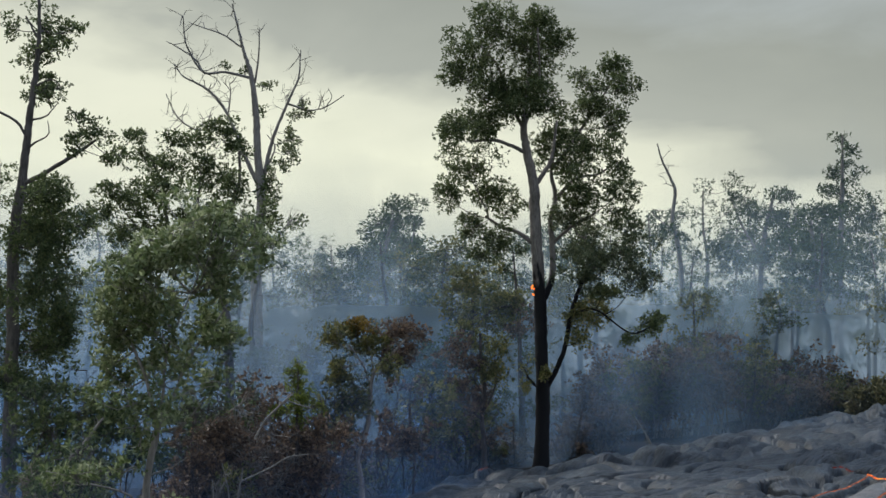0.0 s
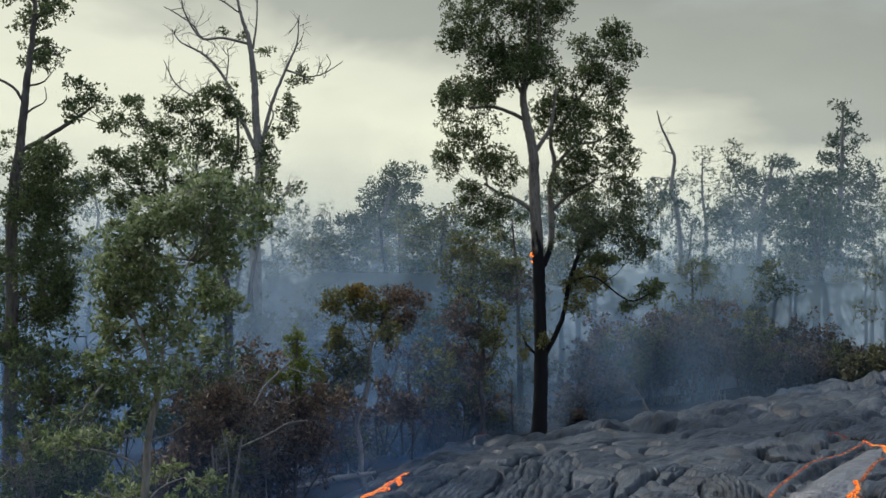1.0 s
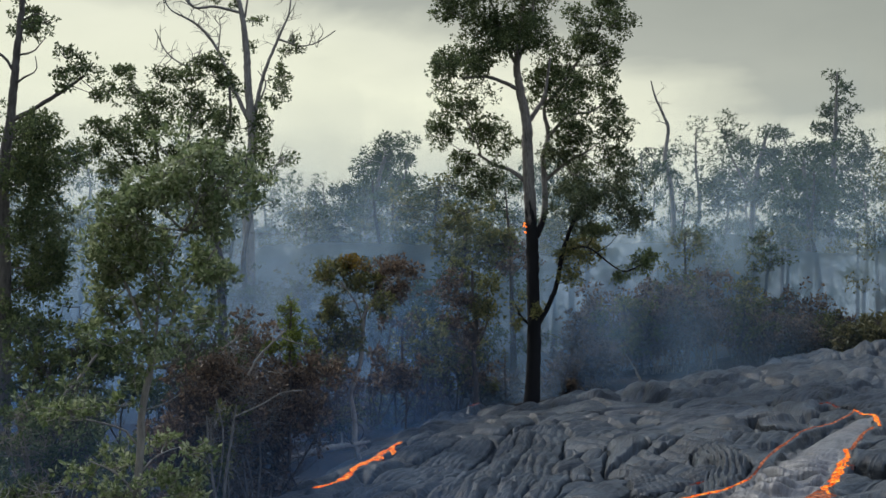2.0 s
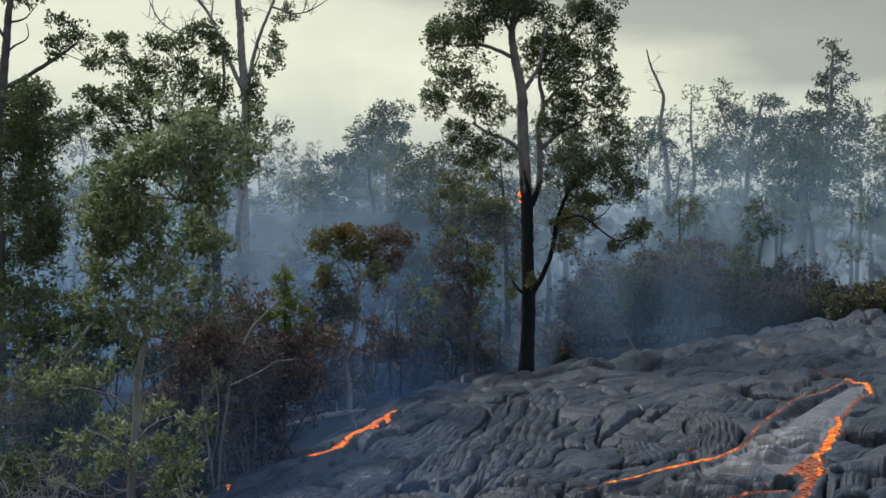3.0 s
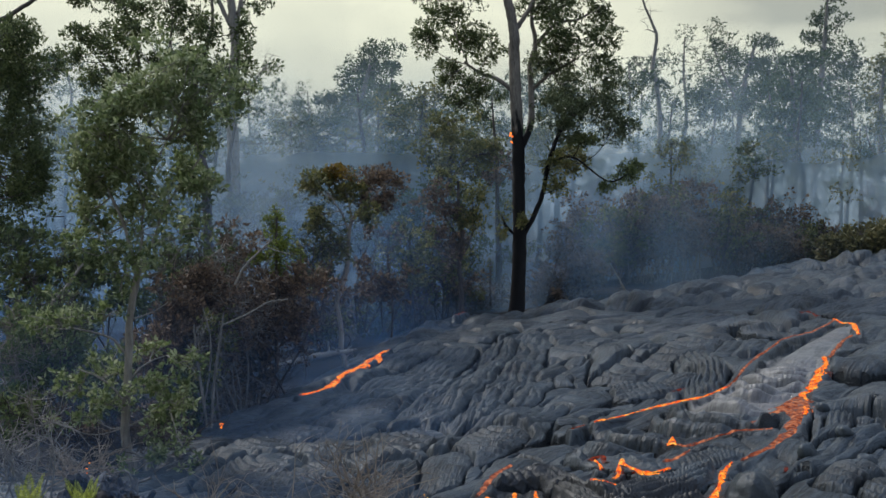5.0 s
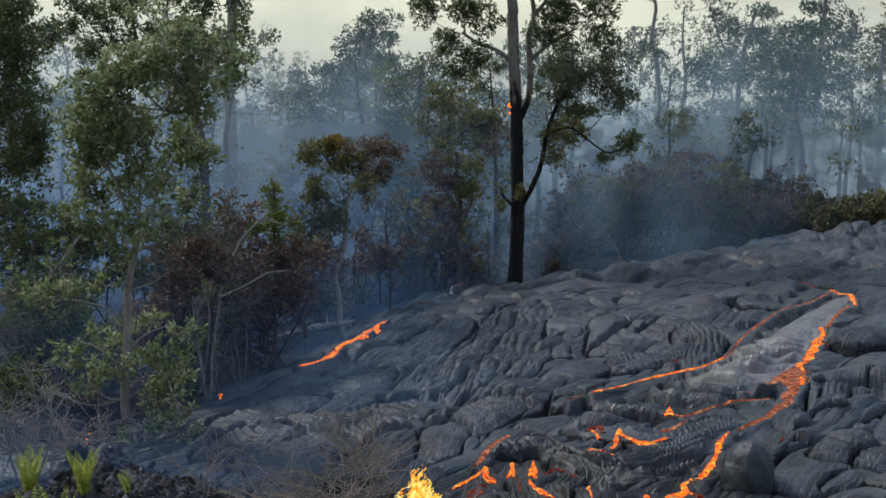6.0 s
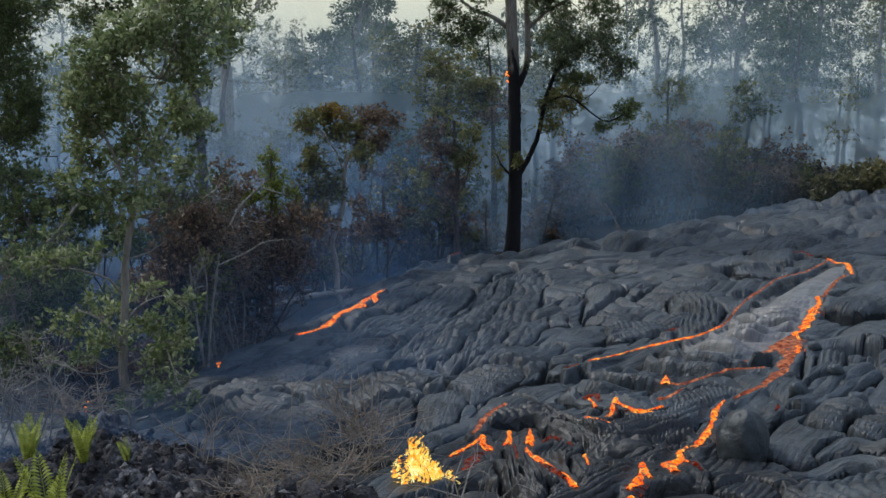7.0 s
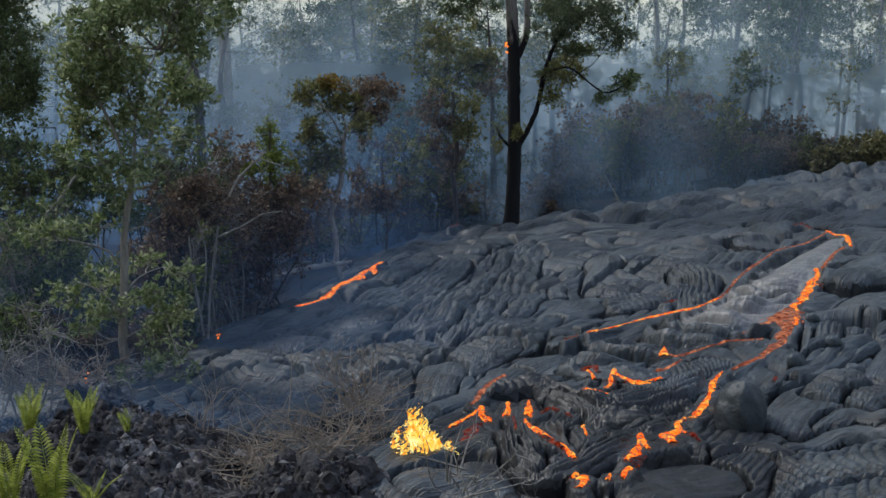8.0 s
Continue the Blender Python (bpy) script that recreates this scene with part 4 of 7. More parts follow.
def build_lava():
    az = np.radians(np.r_[np.linspace(-58, -24, 60)[:-1], np.linspace(-24, 27, 860), np.linspace(27, 62, 60)[1:]])
    far = np.r_[np.linspace(1.6, 4.3, 40)[:-1], 4.3 * np.exp(np.linspace(0, np.log(29 / 4.3), 780))]
    a, r = np.meshgrid(az, far, indexing="ij")
    x, y = (r * np.sin(a)).ravel(), (r * np.cos(a)).ravel()
    z, fs, fd = lava_top(x, y, True)
    n, m = a.shape
    i, j = np.meshgrid(np.arange(n - 1), np.arange(m - 1), indexing="ij")
    f = np.stack([i * m + j, (i + 1) * m + j, (i + 1) * m + j + 1, i * m + j + 1], -1).reshape(-1, 4)
    out = inside_lava(x, y) < -0.5
    f = f[~out[f].all(1)]
    used = np.unique(f)
    back = np.zeros(len(x), np.int64)
    back[used] = np.arange(len(used))
    d, s, w = along(CHANNEL, x[used], y[used])
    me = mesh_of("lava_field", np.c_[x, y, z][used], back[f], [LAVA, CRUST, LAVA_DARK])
    fresh = ((d + 0.12 * fbm(x[used] * 4, y[used] * 4, 3, 91)) / w + smooth(4.9, 6.2, s) < 1.0)[back[f]].all(1)
    # faces in an uneven ellipse round the folded toe take the darker lava
    u, v = x[used] - DARK_AREA[0], y[used] - DARK_AREA[1]
    black = (np.hypot(u / DARK_AREA[2], v / DARK_AREA[3]) + 0.6 * fbm(x[used] * 2.5, y[used] * 2.5, 3, 17) < 1)[back[f]].all(1)
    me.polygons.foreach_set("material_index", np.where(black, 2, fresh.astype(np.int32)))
    kept = me.attributes.new("flow", "FLOAT_VECTOR", "POINT")
    kept.data.foreach_set("vector", np.c_[fs, fd, fs * 0][used].astype(np.float32).ravel())
    return tagged(new("lava_field", me), "dark grey ropy lava field with overlapping lobes and silvery fresh channel", "lava", kind="structure")


def build_ground():
    rad = np.r_[0.0, np.exp(np.linspace(np.log(1.0), np.log(900), 150))]
    ang = np.radians(np.linspace(0, 360, 181))[:-1]
    a, r = np.meshgrid(ang, rad, indexing="ij")
    x, y = (r * np.sin(a)).ravel(), (r * np.cos(a)).ravel()
    z = land(x, y) + 0.10 * fbm(x * 0.9, y * 0.9, 4, 12) - 0.05 - 0.5 * smooth(0.5, 1.2, inside_lava(x, y))
    n, m = a.shape
    i, j = np.meshgrid(np.arange(n), np.arange(m - 1), indexing="ij")
    ii = (i + 1) % n
    f = np.stack([i * m + j, i * m + j + 1, ii * m + j + 1, ii * m + j], -1).reshape(-1, 4)
    return tagged(new("ground", mesh_of("ground", np.c_[x, y, z], f, ASH)), "blackened forest floor of ash and litter", "ground", kind="structure")


lava_field = build_lava()
build_ground()


def band(line, widths, n, across=11, lift=0.012, seed=0, ragged=0.7):
    """A ragged ribbon that lies on the lava along a bent line."""
    p = bent(np.c_[np.asarray(line, float), np.asarray(widths, float)], n)
    d = unit(np.gradient(p[:, :2], axis=0))
    side = np.c_[-d[:, 1], d[:, 0]]
    s = np.linspace(0, 1, n)
    jag = 0.9 + ragged * 2 * np.c_[fbm(s * n * 0.16, s * 0 + seed, 3, seed), fbm(s * n * 0.16, s * 0 + seed + 9, 3, seed)]
    k = np.linspace(-1, 1, across)
    off = np.where(k[None, :] < 0, k[None, :] * jag[:, :1], k[None, :] * jag[:, 1:]) * p[:, 2:3]
    xy = p[:, None, :2] + off[..., None] * side[:, None, :]
    x, y = xy[..., 0].ravel(), xy[..., 1].ravel()
    mid = np.maximum(lava_top(p[:, 0], p[:, 1]), land(p[:, 0], p[:, 1]) + 0.05)
    pad = np.r_[[mid[0]] * 3, mid, [mid[-1]] * 3]
    mid = np.convolve(np.maximum.reduce([pad[i:i + n + 4] for i in range(3)]), np.ones(5) / 5, "valid")
    here = lava_top(x, y)
    z = np.minimum(here, np.repeat(mid, across) + 0.03) + lift + 0.020 * fbm(x * 16, y * 16, 3, seed) - 0.02 * np.abs(np.tile(k, n)) ** 2
    i, j = np.meshgrid(np.arange(n - 1), np.arange(across - 1), indexing="ij")
    f = np.stack([i * across + j, (i + 1) * across + j, (i + 1) * across + j + 1, i * across + j + 1], -1).reshape(-1, 4)
    return np.c_[x, y, z], f


HEAT = {"hot": MOLTEN, "dull": MOLTEN_DULL, "red": MOLTEN_RED}
for i, (line, widths, label, heat, n) in enumerate(SEAMS):
    v, f = band(line, np.asarray(widths) * 1.3 + 0.003, n, seed=i + 2, ragged=0.9)
    at = v.mean(0)
    ob = new("molten_lava", mesh_of("molten_lava", v - at, f, HEAT[heat]))
    ob.location = at
    tagged(ob, label, "lava", "glowing seams")
    if heat == "hot":
        v, f = band(line, np.asarray(widths) * 2.0 + 0.012, n, lift=0.003, seed=i + 60, ragged=0.9)
        part("cooling_rim", mesh_of("cooling_rim", v - at, f, MOLTEN_RIM), ob, "dull red cooling rim")


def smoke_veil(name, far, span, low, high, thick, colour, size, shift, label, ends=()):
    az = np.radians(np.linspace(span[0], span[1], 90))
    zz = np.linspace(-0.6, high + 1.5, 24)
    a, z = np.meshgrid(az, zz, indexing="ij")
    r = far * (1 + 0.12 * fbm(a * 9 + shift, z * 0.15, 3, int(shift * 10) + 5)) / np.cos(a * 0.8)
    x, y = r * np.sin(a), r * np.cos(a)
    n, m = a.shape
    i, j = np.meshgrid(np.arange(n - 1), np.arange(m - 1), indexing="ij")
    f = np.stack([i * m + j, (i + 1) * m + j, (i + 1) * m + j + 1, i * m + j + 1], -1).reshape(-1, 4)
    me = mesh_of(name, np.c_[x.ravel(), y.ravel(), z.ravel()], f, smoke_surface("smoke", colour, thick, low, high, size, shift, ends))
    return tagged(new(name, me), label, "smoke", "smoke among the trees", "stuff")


# the smoke's haze is put into sheet colours: deep blue close by, paler farther off
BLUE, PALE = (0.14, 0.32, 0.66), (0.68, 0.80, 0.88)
smoke_veil("smoke", 7.7, (-30, 10), -0.3, 0.9, 0.30, BLUE, 0.7, 3.1, "thin blue smoke creeping along the lava's edge", [(0.7, -0.8)])
smoke_veil("smoke", 10.2, (-36, 16), -0.3, 1.7, 0.24, BLUE, 0.5, 2.3, "dark blue smoke drifting low over the lava's edge", [(2.2, -1.4)])
smoke_veil("smoke", 14.2, (-36, 14), -0.3, 2.4, 0.28, BLUE, 0.5, 1.3, "dark blue smoke drifting low over the lava's edge", [(0.6, -1.6)])
smoke_veil("smoke", 18.2, (-36, 16), 0.3, 4.2, 0.44, BLUE, 0.34, 4.1, "blue smoke hanging between the tree trunks", [(1.6, -1.0)])
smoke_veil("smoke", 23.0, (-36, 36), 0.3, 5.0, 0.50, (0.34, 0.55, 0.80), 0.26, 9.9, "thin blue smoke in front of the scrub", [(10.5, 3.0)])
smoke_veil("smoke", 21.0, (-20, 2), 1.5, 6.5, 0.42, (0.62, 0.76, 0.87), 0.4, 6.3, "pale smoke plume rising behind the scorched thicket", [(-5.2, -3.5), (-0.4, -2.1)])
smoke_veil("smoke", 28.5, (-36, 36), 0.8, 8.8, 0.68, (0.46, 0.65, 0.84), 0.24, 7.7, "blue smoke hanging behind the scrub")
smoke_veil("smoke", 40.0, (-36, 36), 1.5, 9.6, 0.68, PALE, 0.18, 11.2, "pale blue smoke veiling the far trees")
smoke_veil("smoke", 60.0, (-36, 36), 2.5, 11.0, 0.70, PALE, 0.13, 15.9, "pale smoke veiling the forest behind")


# ---- trees ----
def wild_tree(name, foot, tall, wide, leaf, bark, label, seed, leaf_length=0.17, density=0.55, bare_to=0.35, group="forest trees", each=5, gaps=0.42):
    """A tree of its own growth: a bent trunk, rising limbs, boughs in uneven tiers."""
    t = Tree(name, foot, bark, leaf, label, "tree", group, leaf_length, wide * 0.35, seed, each)
    r = np.random.default_rng(seed + 500)
    bend = np.cumsum(r.uniform(-0.04, 0.04, 6)) * tall
    r0 = tall * 0.016 + 0.03
    t.limb([(bend[i] * (i > 0), tall * h, r0 * (1 - 0.85 * h)) for i, h in enumerate((-0.03, 0.2, 0.4, 0.6, 0.8, 0.97))], 7)
    rows = []
    for i in range(int(r.integers(11, 16))):
        h = r.uniform(bare_to, 1.0)
        out = wide * 0.5 * (1.15 - 0.8 * abs(h - 0.62) / 0.4) * r.uniform(0.15, 1.0)
        sgn = -1 if i % 2 else 1
        size = wide * r.uniform(0.11, 0.21)
        rows.append((bend[3] + sgn * max(0.0, out), tall * h, size, size * r.uniform(0.5, 0.85)))
    rows += [(bend[5], tall * 0.97, wide * 0.12, wide * 0.09), (bend[4] - 0.08 * wide, tall * 0.87, wide * 0.15, wide * 0.1), (bend[4] + 0.1 * wide, tall * 0.8, wide * 0.15, wide * 0.1)]
    t.boughs(rows, density, gaps=gaps, twigs=4)
    return t.finish()


def shrub(name, foot, wide, tall, leaf, label, seed, stems=7, leafy=0.5, leaf_length=0.06, bark=None, bare=60, group="scrub", category="shrub", each=6):
    """Many stems from one foot, fine bare twigs, and as many leaves as are left."""
    t = Tree(name, foot, bark or BARK_DARK, leaf, label, category, group, leaf_length, wide * 0.4, seed, each)
    r = np.random.default_rng(seed + 900)
    rows = []
    for i in range(stems):
        s = (i + 0.5) / stems * 2 - 1 + r.uniform(-0.1, 0.1)
        h = tall * (1 - 0.35 * abs(s)) * r.uniform(0.7, 1.05)
        x = s * wide * 0.5
        x0 = r.uniform(-0.3, 0.3) * wide
        t.limb([(x0, -0.15, 0.006 + tall * 0.0035), (x0 * 0.6 + x * 0.4 + r.uniform(-0.15, 0.15) * wide, h * 0.4, 0.005 + tall * 0.0025), (x * 0.8 + r.uniform(-0.12, 0.12) * wide, h * 0.75, 0.005), (x, h, 0.003)], 5)
        t.main = False
        for _ in range(3):
            q = r.uniform(0.3, 1.0)
            size = wide * r.uniform(0.13, 0.24)
            rows.append((x * q + r.uniform(-0.1, 0.1) * wide, h * q + 0.05, size, size * r.uniform(0.6, 1.0)))
    t.bare(int(bare * 1.5), wide * 0.28, 0.006)
    if leafy:
        t.boughs(rows, leafy, gaps=0.40, twigs=4)
    return t.finish()


def far_woods():
    """The unbroken forest behind everything: leaf clumps in uneven crowns, too far to tell apart."""
    g = np.random.default_rng(77)
    spots = []
    for _ in range(300):
        a, far = radians(g.uniform(-34, 36)), g.uniform(80, 120)
        x, y = far * math.sin(a), far * math.cos(a)
        top = g.uniform(4, 8.5) * far / 95
        n = 80
        c = np.c_[g.normal(size=n) * 1.5, g.normal(size=n) * 1.5, top * g.uniform(0.02, 1.0, n) ** 0.8]
        spots.append(c + [x, y, float(land(x, y))])
    p = np.concatenate(spots)
    v, f = leaves(p, unit(g.normal(size=p.shape) + [0, 0, 0.5]), 0.66, 3, g)
    tagged(new("far_woods", mesh_of("far_woods", v, f, LEAF_FAR, False)), "dense smoke-veiled forest in the distance", "forest", kind="stuff")


far_woods()
tall = Tree("ohia_tree", (1.99, 21.5, 0.03), BARK_CHARRED, LEAF_DARK, "tall ohia tree with charred lower trunk and dark rounded crown", leaf_length=0.07, depth=0.7, seed=3, each=7)
tall.limb([(-0.001, -0.068, 0.175), (0.028, 0.566, 0.152), (0.049, 1.479, 0.146), (0.025, 2.631, 0.134), (0.009, 3.329, 0.128), (-0.041, 4.266, 0.123), (-0.091, 5.212, 0.117), (-0.109, 5.807, 0.105), (-0.257, 6.526, 0.088), (-0.312, 7.008, 0.07), (-0.222, 7.857, 0.047), (-0.116, 9.081, 0.023)])
tall.limb([(-0.11, 5.747, 0.059), (0.07, 6.022, 0.05), (0.238, 6.286, 0.046), (0.312, 6.586, 0.034), (0.402, 7.189, 0.025)])
tall.limb([(0.092, 3.445, 0.067), (0.26, 3.913, 0.067), (0.29, 4.501, 0.063), (0.273, 5.093, 0.059), (0.396, 5.628, 0.05), (0.331, 6.166, 0.042), (0.458, 6.887, 0.025)])
tall.limb([(0.12, 1.651, 0.067), (0.344, 2.053, 0.055), (0.501, 2.515, 0.05), (0.589, 3.096, 0.046), (0.772, 3.679, 0.042), (1.034, 4.031, 0.029)])
tall.limb([(-0.257, 6.466, 0.042), (-0.612, 6.61, 0.038), (-0.967, 6.694, 0.034), (-1.441, 6.622, 0.025)])
tall.limb([(-0.039, 4.501, 0.05), (-0.365, 4.797, 0.042), (-0.74, 4.951, 0.034), (-1.092, 5.212, 0.025)])
tall.limb([(0.291, 4.62, 0.042), (0.671, 4.951, 0.034), (1.145, 5.212, 0.025)])
tall.limb([(0.396, 5.568, 0.042), (0.803, 6.022, 0.034), (1.277, 6.106, 0.025), (1.575, 6.286, 0.017)])
tall.limb([(-0.301, 6.948, 0.042), (-0.57, 7.492, 0.034), (-0.839, 8.345, 0.025), (-1.196, 8.835, 0.017)])
tall.limb([(-0.276, 7.068, 0.034), (-0.008, 7.857, 0.025), (-0.057, 8.958, 0.017)])
tall.limb([(0.356, 6.286, 0.034), (0.814, 6.887, 0.034), (1.3, 7.614, 0.025), (1.728, 8.284, 0.017)])
tall.limb([(0.589, 3.096, 0.025), (1.115, 3.212, 0.021), (1.806, 2.747, 0.017), (2.275, 2.886, 0.017)])
tall.limb([(0.015, 1.594, 0.034), (-0.237, 1.823, 0.025), (-0.351, 2.053, 0.017)])
tall.boughs([(-0.05, 9.3, 0.5, 0.33), (-0.84, 9.11, 0.78, 0.43), (-1.38, 8.61, 0.48, 0.53), (-1.76, 8.1, 0.33, 0.38), (-0.24, 8.61, 0.91, 0.4), (0.42, 8.77, 0.35, 0.25), (-0.25, 7.86, 0.73, 0.53), (-0.96, 7.8, 0.6, 0.38), (-1.2, 7.19, 0.66, 0.3), (0.11, 7.31, 0.5, 0.35), (-1.8, 6.79, 0.38, 0.45), (-1.2, 6.89, 0.53, 0.23), (-0.55, 7.31, 0.5, 0.33), (1.67, 8.49, 0.45, 0.28), (1.81, 7.98, 0.38, 0.35), (1.13, 8.1, 0.4, 0.3), (1.3, 7.55, 0.53, 0.35), (1.62, 7.07, 0.35, 0.35), (0.82, 7.19, 0.48, 0.35), (0.28, 6.71, 0.53, 0.38)], 1.25, gaps=0.24)
tall.boughs([(1.05, 6.65, 0.53, 0.4), (1.58, 6.29, 0.3, 0.45), (0.63, 6.29, 0.45, 0.3), (-1.5, 6.07, 0.58, 0.35), (-1.82, 5.66, 0.38, 0.38), (-1.11, 5.69, 0.45, 0.33), (-0.62, 5.31, 0.38, 0.25), (-1.39, 4.97, 0.43, 0.28), (-0.86, 4.68, 0.53, 0.28), (0.8, 5.54, 0.53, 0.38), (1.56, 5.54, 0.58, 0.4), (2.18, 2.95, 0.22, 0.17), (2.4, 2.82, 0.18, 0.22), (2.02, 2.78, 0.18, 0.13), (2.45, 3.08, 0.14, 0.12), (1.69, 2.63, 0.25, 0.13)], 1.25, gaps=0.24)
tall.boughs([(-1.21, 4.38, 0.33, 0.18), (1.24, 3.56, 0.5, 0.2)], 1.25, gaps=0.24)
tall.boughs([(1.25, 3.12, 0.53, 0.33), (0.65, 3.1, 0.23, 0.45), (0.66, 2.54, 0.28, 0.23), (-0.29, 1.85, 0.15, 0.28), (0.08, 1.85, 0.18, 0.13)], leaf=LEAF_OLIVE)
# greyer, slightly paler leaves on these boughs
tall.boughs([(1.87, 4.97, 0.4, 0.35), (1.08, 4.8, 0.6, 0.35), (0.56, 5.12, 0.4, 0.33), (1.48, 4.38, 0.73, 0.38), (1.01, 4.15, 0.53, 0.33), (1.85, 3.85, 0.4, 0.33), (0.8, 3.74, 0.4, 0.3)], 1.1, leaf=LEAF_GREY, gaps=0.25)
burning = tall.finish()


def embers(tree, at, size, count, seed):
    """Glowing flakes of bark or leaf that smoulder on a tree."""
    g = np.random.default_rng(seed)
    for _ in range(count):
        w = Wood()
        c = np.asarray(at) + g.normal(size=3) * [0.35 * size, 0.1 * size, 0.6 * size]
        d = unit(g.normal(size=3) + [0, 0, 0.8]) * size * g.uniform(0.25, 0.5)
        w.rod(bent([c - d, c + g.normal(size=3) * 0.1 * size, c + d], 6), size * np.array([0.04, 0.12, 0.16, 0.13, 0.09, 0.02]), 6, 0.2, g)
        part("ember", w.mesh("ember", EMBER), tree, "glowing orange ember")


embers(burning, (-0.10, -0.16, 3.58), 0.13, 6, 400)

dark = Tree("ohia_tree", (-6.12, 15, -0.84), BARK_MID, LEAF_DARK, "tall dark ohia tree with dense lower crown and open top", leaf_length=0.065, depth=0.9, seed=5, each=7)
dark.limb([(-0.009, -0.154, 0.106), (-0.045, 1.796, 0.098), (-0.081, 3.395, 0.09), (-0.128, 4.864, 0.077), (-0.051, 5.777, 0.065), (-0.01, 6.575, 0.053), (0.042, 7.338, 0.041), (0.054, 8.067, 0.028), (-0.023, 8.933, 0.016)])
dark.limb([(-0.093, 5.61, 0.035), (0.349, 5.894, 0.032), (0.67, 6.129, 0.029), (0.934, 6.364, 0.018)])
dark.limb([(-0.026, 6.364, 0.023), (-0.151, 6.575, 0.021), (-0.372, 6.701, 0.018), (-0.645, 6.871, 0.012)])
dark.limb([(-0.035, 6.179, 0.018), (0.143, 6.297, 0.014), (0.33, 6.381, 0.009), (0.33, 6.575, 0.006)])
dark.limb([(-0.003, 6.617, 0.018), (0.209, 6.701, 0.012), (0.334, 6.913, 0.006)])
dark.limb([(0.026, 7.125, 0.018), (0.296, 7.253, 0.012), (0.425, 7.125, 0.006)])
dark.limb([(0.047, 7.637, 0.018), (0.275, 7.792, 0.012)])
dark.limb([(0.045, 7.895, 0.018), (-0.162, 8.239, 0.012)])
dark.boughs([(-0.08, 8.26, 0.38, 0.27), (0.23, 8.24, 0.17, 0.13), (-0.2, 7.77, 0.32, 0.25), (0.25, 7.72, 0.23, 0.13), (-0.13, 7.51, 0.17, 0.11), (-0.17, 7.13, 0.32, 0.19), (0.26, 7.13, 0.21, 0.17), (0.37, 6.94, 0.11, 0.14), (0.94, 6.55, 0.27, 0.23), (1.05, 6.28, 0.23, 0.21), (0.78, 6.57, 0.17, 0.13), (0.88, 6.13, 0.19, 0.15), (1.14, 6.06, 0.13, 0.13), (-0.32, 8.02, 0.19, 0.19), (-0.01, 5.57, 0.48, 0.36), (0.49, 5.49, 0.4, 0.34), (-0.14, 4.86, 0.57, 0.44), (0.35, 4.78, 0.57, 0.44), (-0.03, 4.13, 0.63, 0.48), (0.46, 4.13, 0.44, 0.36)])
dark.boughs([(0, 3.39, 0.55, 0.44), (0.49, 3.31, 0.4, 0.34), (0.03, 2.75, 0.5, 0.36), (0.47, 2.67, 0.34, 0.27), (0.68, 5.15, 0.21, 0.17), (-0.03, 2.11, 0.48, 0.34), (0.3, 1.87, 0.34, 0.21), (-0.82, 5.19, 0.57, 0.48), (-0.76, 4.04, 0.57, 0.57), (-0.63, 2.91, 0.57, 0.57), (0.72, 3.72, 0.21, 0.23), (0.09, 5.19, 0.48, 0.34), (0.23, 3.72, 0.48, 0.38)])
dark.finish()

mid = Tree("ohia_tree", (-3.87, 19, 1), BARK_MID, LEAF_DARK, "leafy ohia tree with dark spreading crown", leaf_length=0.07, depth=0.9, seed=8, each=7)
mid.limb([(0.006, -0.301, 0.093), (-0.003, 1.113, 0.082), (-0.062, 1.931, 0.082), (-0.224, 2.757, 0.072), (-0.217, 3.381, 0.062), (-0.023, 4.009, 0.052), (0.123, 4.536, 0.031), (0.112, 5.066, 0.021)])
mid.limb([(-0.176, 2.447, 0.037), (-0.624, 3.068, 0.037), (-0.668, 3.59, 0.03), (-0.629, 4.114, 0.026), (-0.579, 4.642, 0.015)])
mid.limb([(-0.464, 2.861, 0.037), (-1.044, 3.277, 0.033), (-1.205, 3.852, 0.03), (-1.283, 4.43, 0.022), (-1.528, 4.959, 0.015)])
mid.limb([(-1.044, 3.277, 0.022), (-1.568, 3.485, 0.022), (-1.945, 3.904, 0.015)])
mid.boughs([(-1.62, 5.25, 0.3, 0.16), (-1.82, 4.98, 0.28, 0.18), (-1.1, 5.3, 0.32, 0.16), (-0.83, 5.26, 0.39, 0.21), (-0.26, 5.43, 0.44, 0.21), (0.06, 5.15, 0.32, 0.35), (-0.67, 4.87, 0.49, 0.28), (-1.19, 4.83, 0.49, 0.25), (-1.86, 4.51, 0.37, 0.23), (-2.06, 4.22, 0.3, 0.21), (-2.31, 3.93, 0.3, 0.18), (-1.69, 4.03, 0.44, 0.28), (-1.17, 4.27, 0.49, 0.28), (-0.34, 4.43, 0.49, 0.32), (0.18, 4.38, 0.32, 0.35), (-1.37, 3.67, 0.55, 0.3), (-0.75, 3.8, 0.44, 0.25), (-0.12, 3.72, 0.39, 0.3), (0.15, 3.36, 0.25, 0.21), (0.52, 4.06, 0.25, 0.42)])
mid.boughs([(0.72, 4.38, 0.16, 0.23), (-2.14, 3.57, 0.32, 0.23), (-0.21, 3.02, 0.44, 0.3), (-2.28, 3.12, 0.25, 0.16), (-0.84, 3.28, 0.51, 0.3), (-1.66, 3.17, 0.46, 0.28)])
mid.finish()

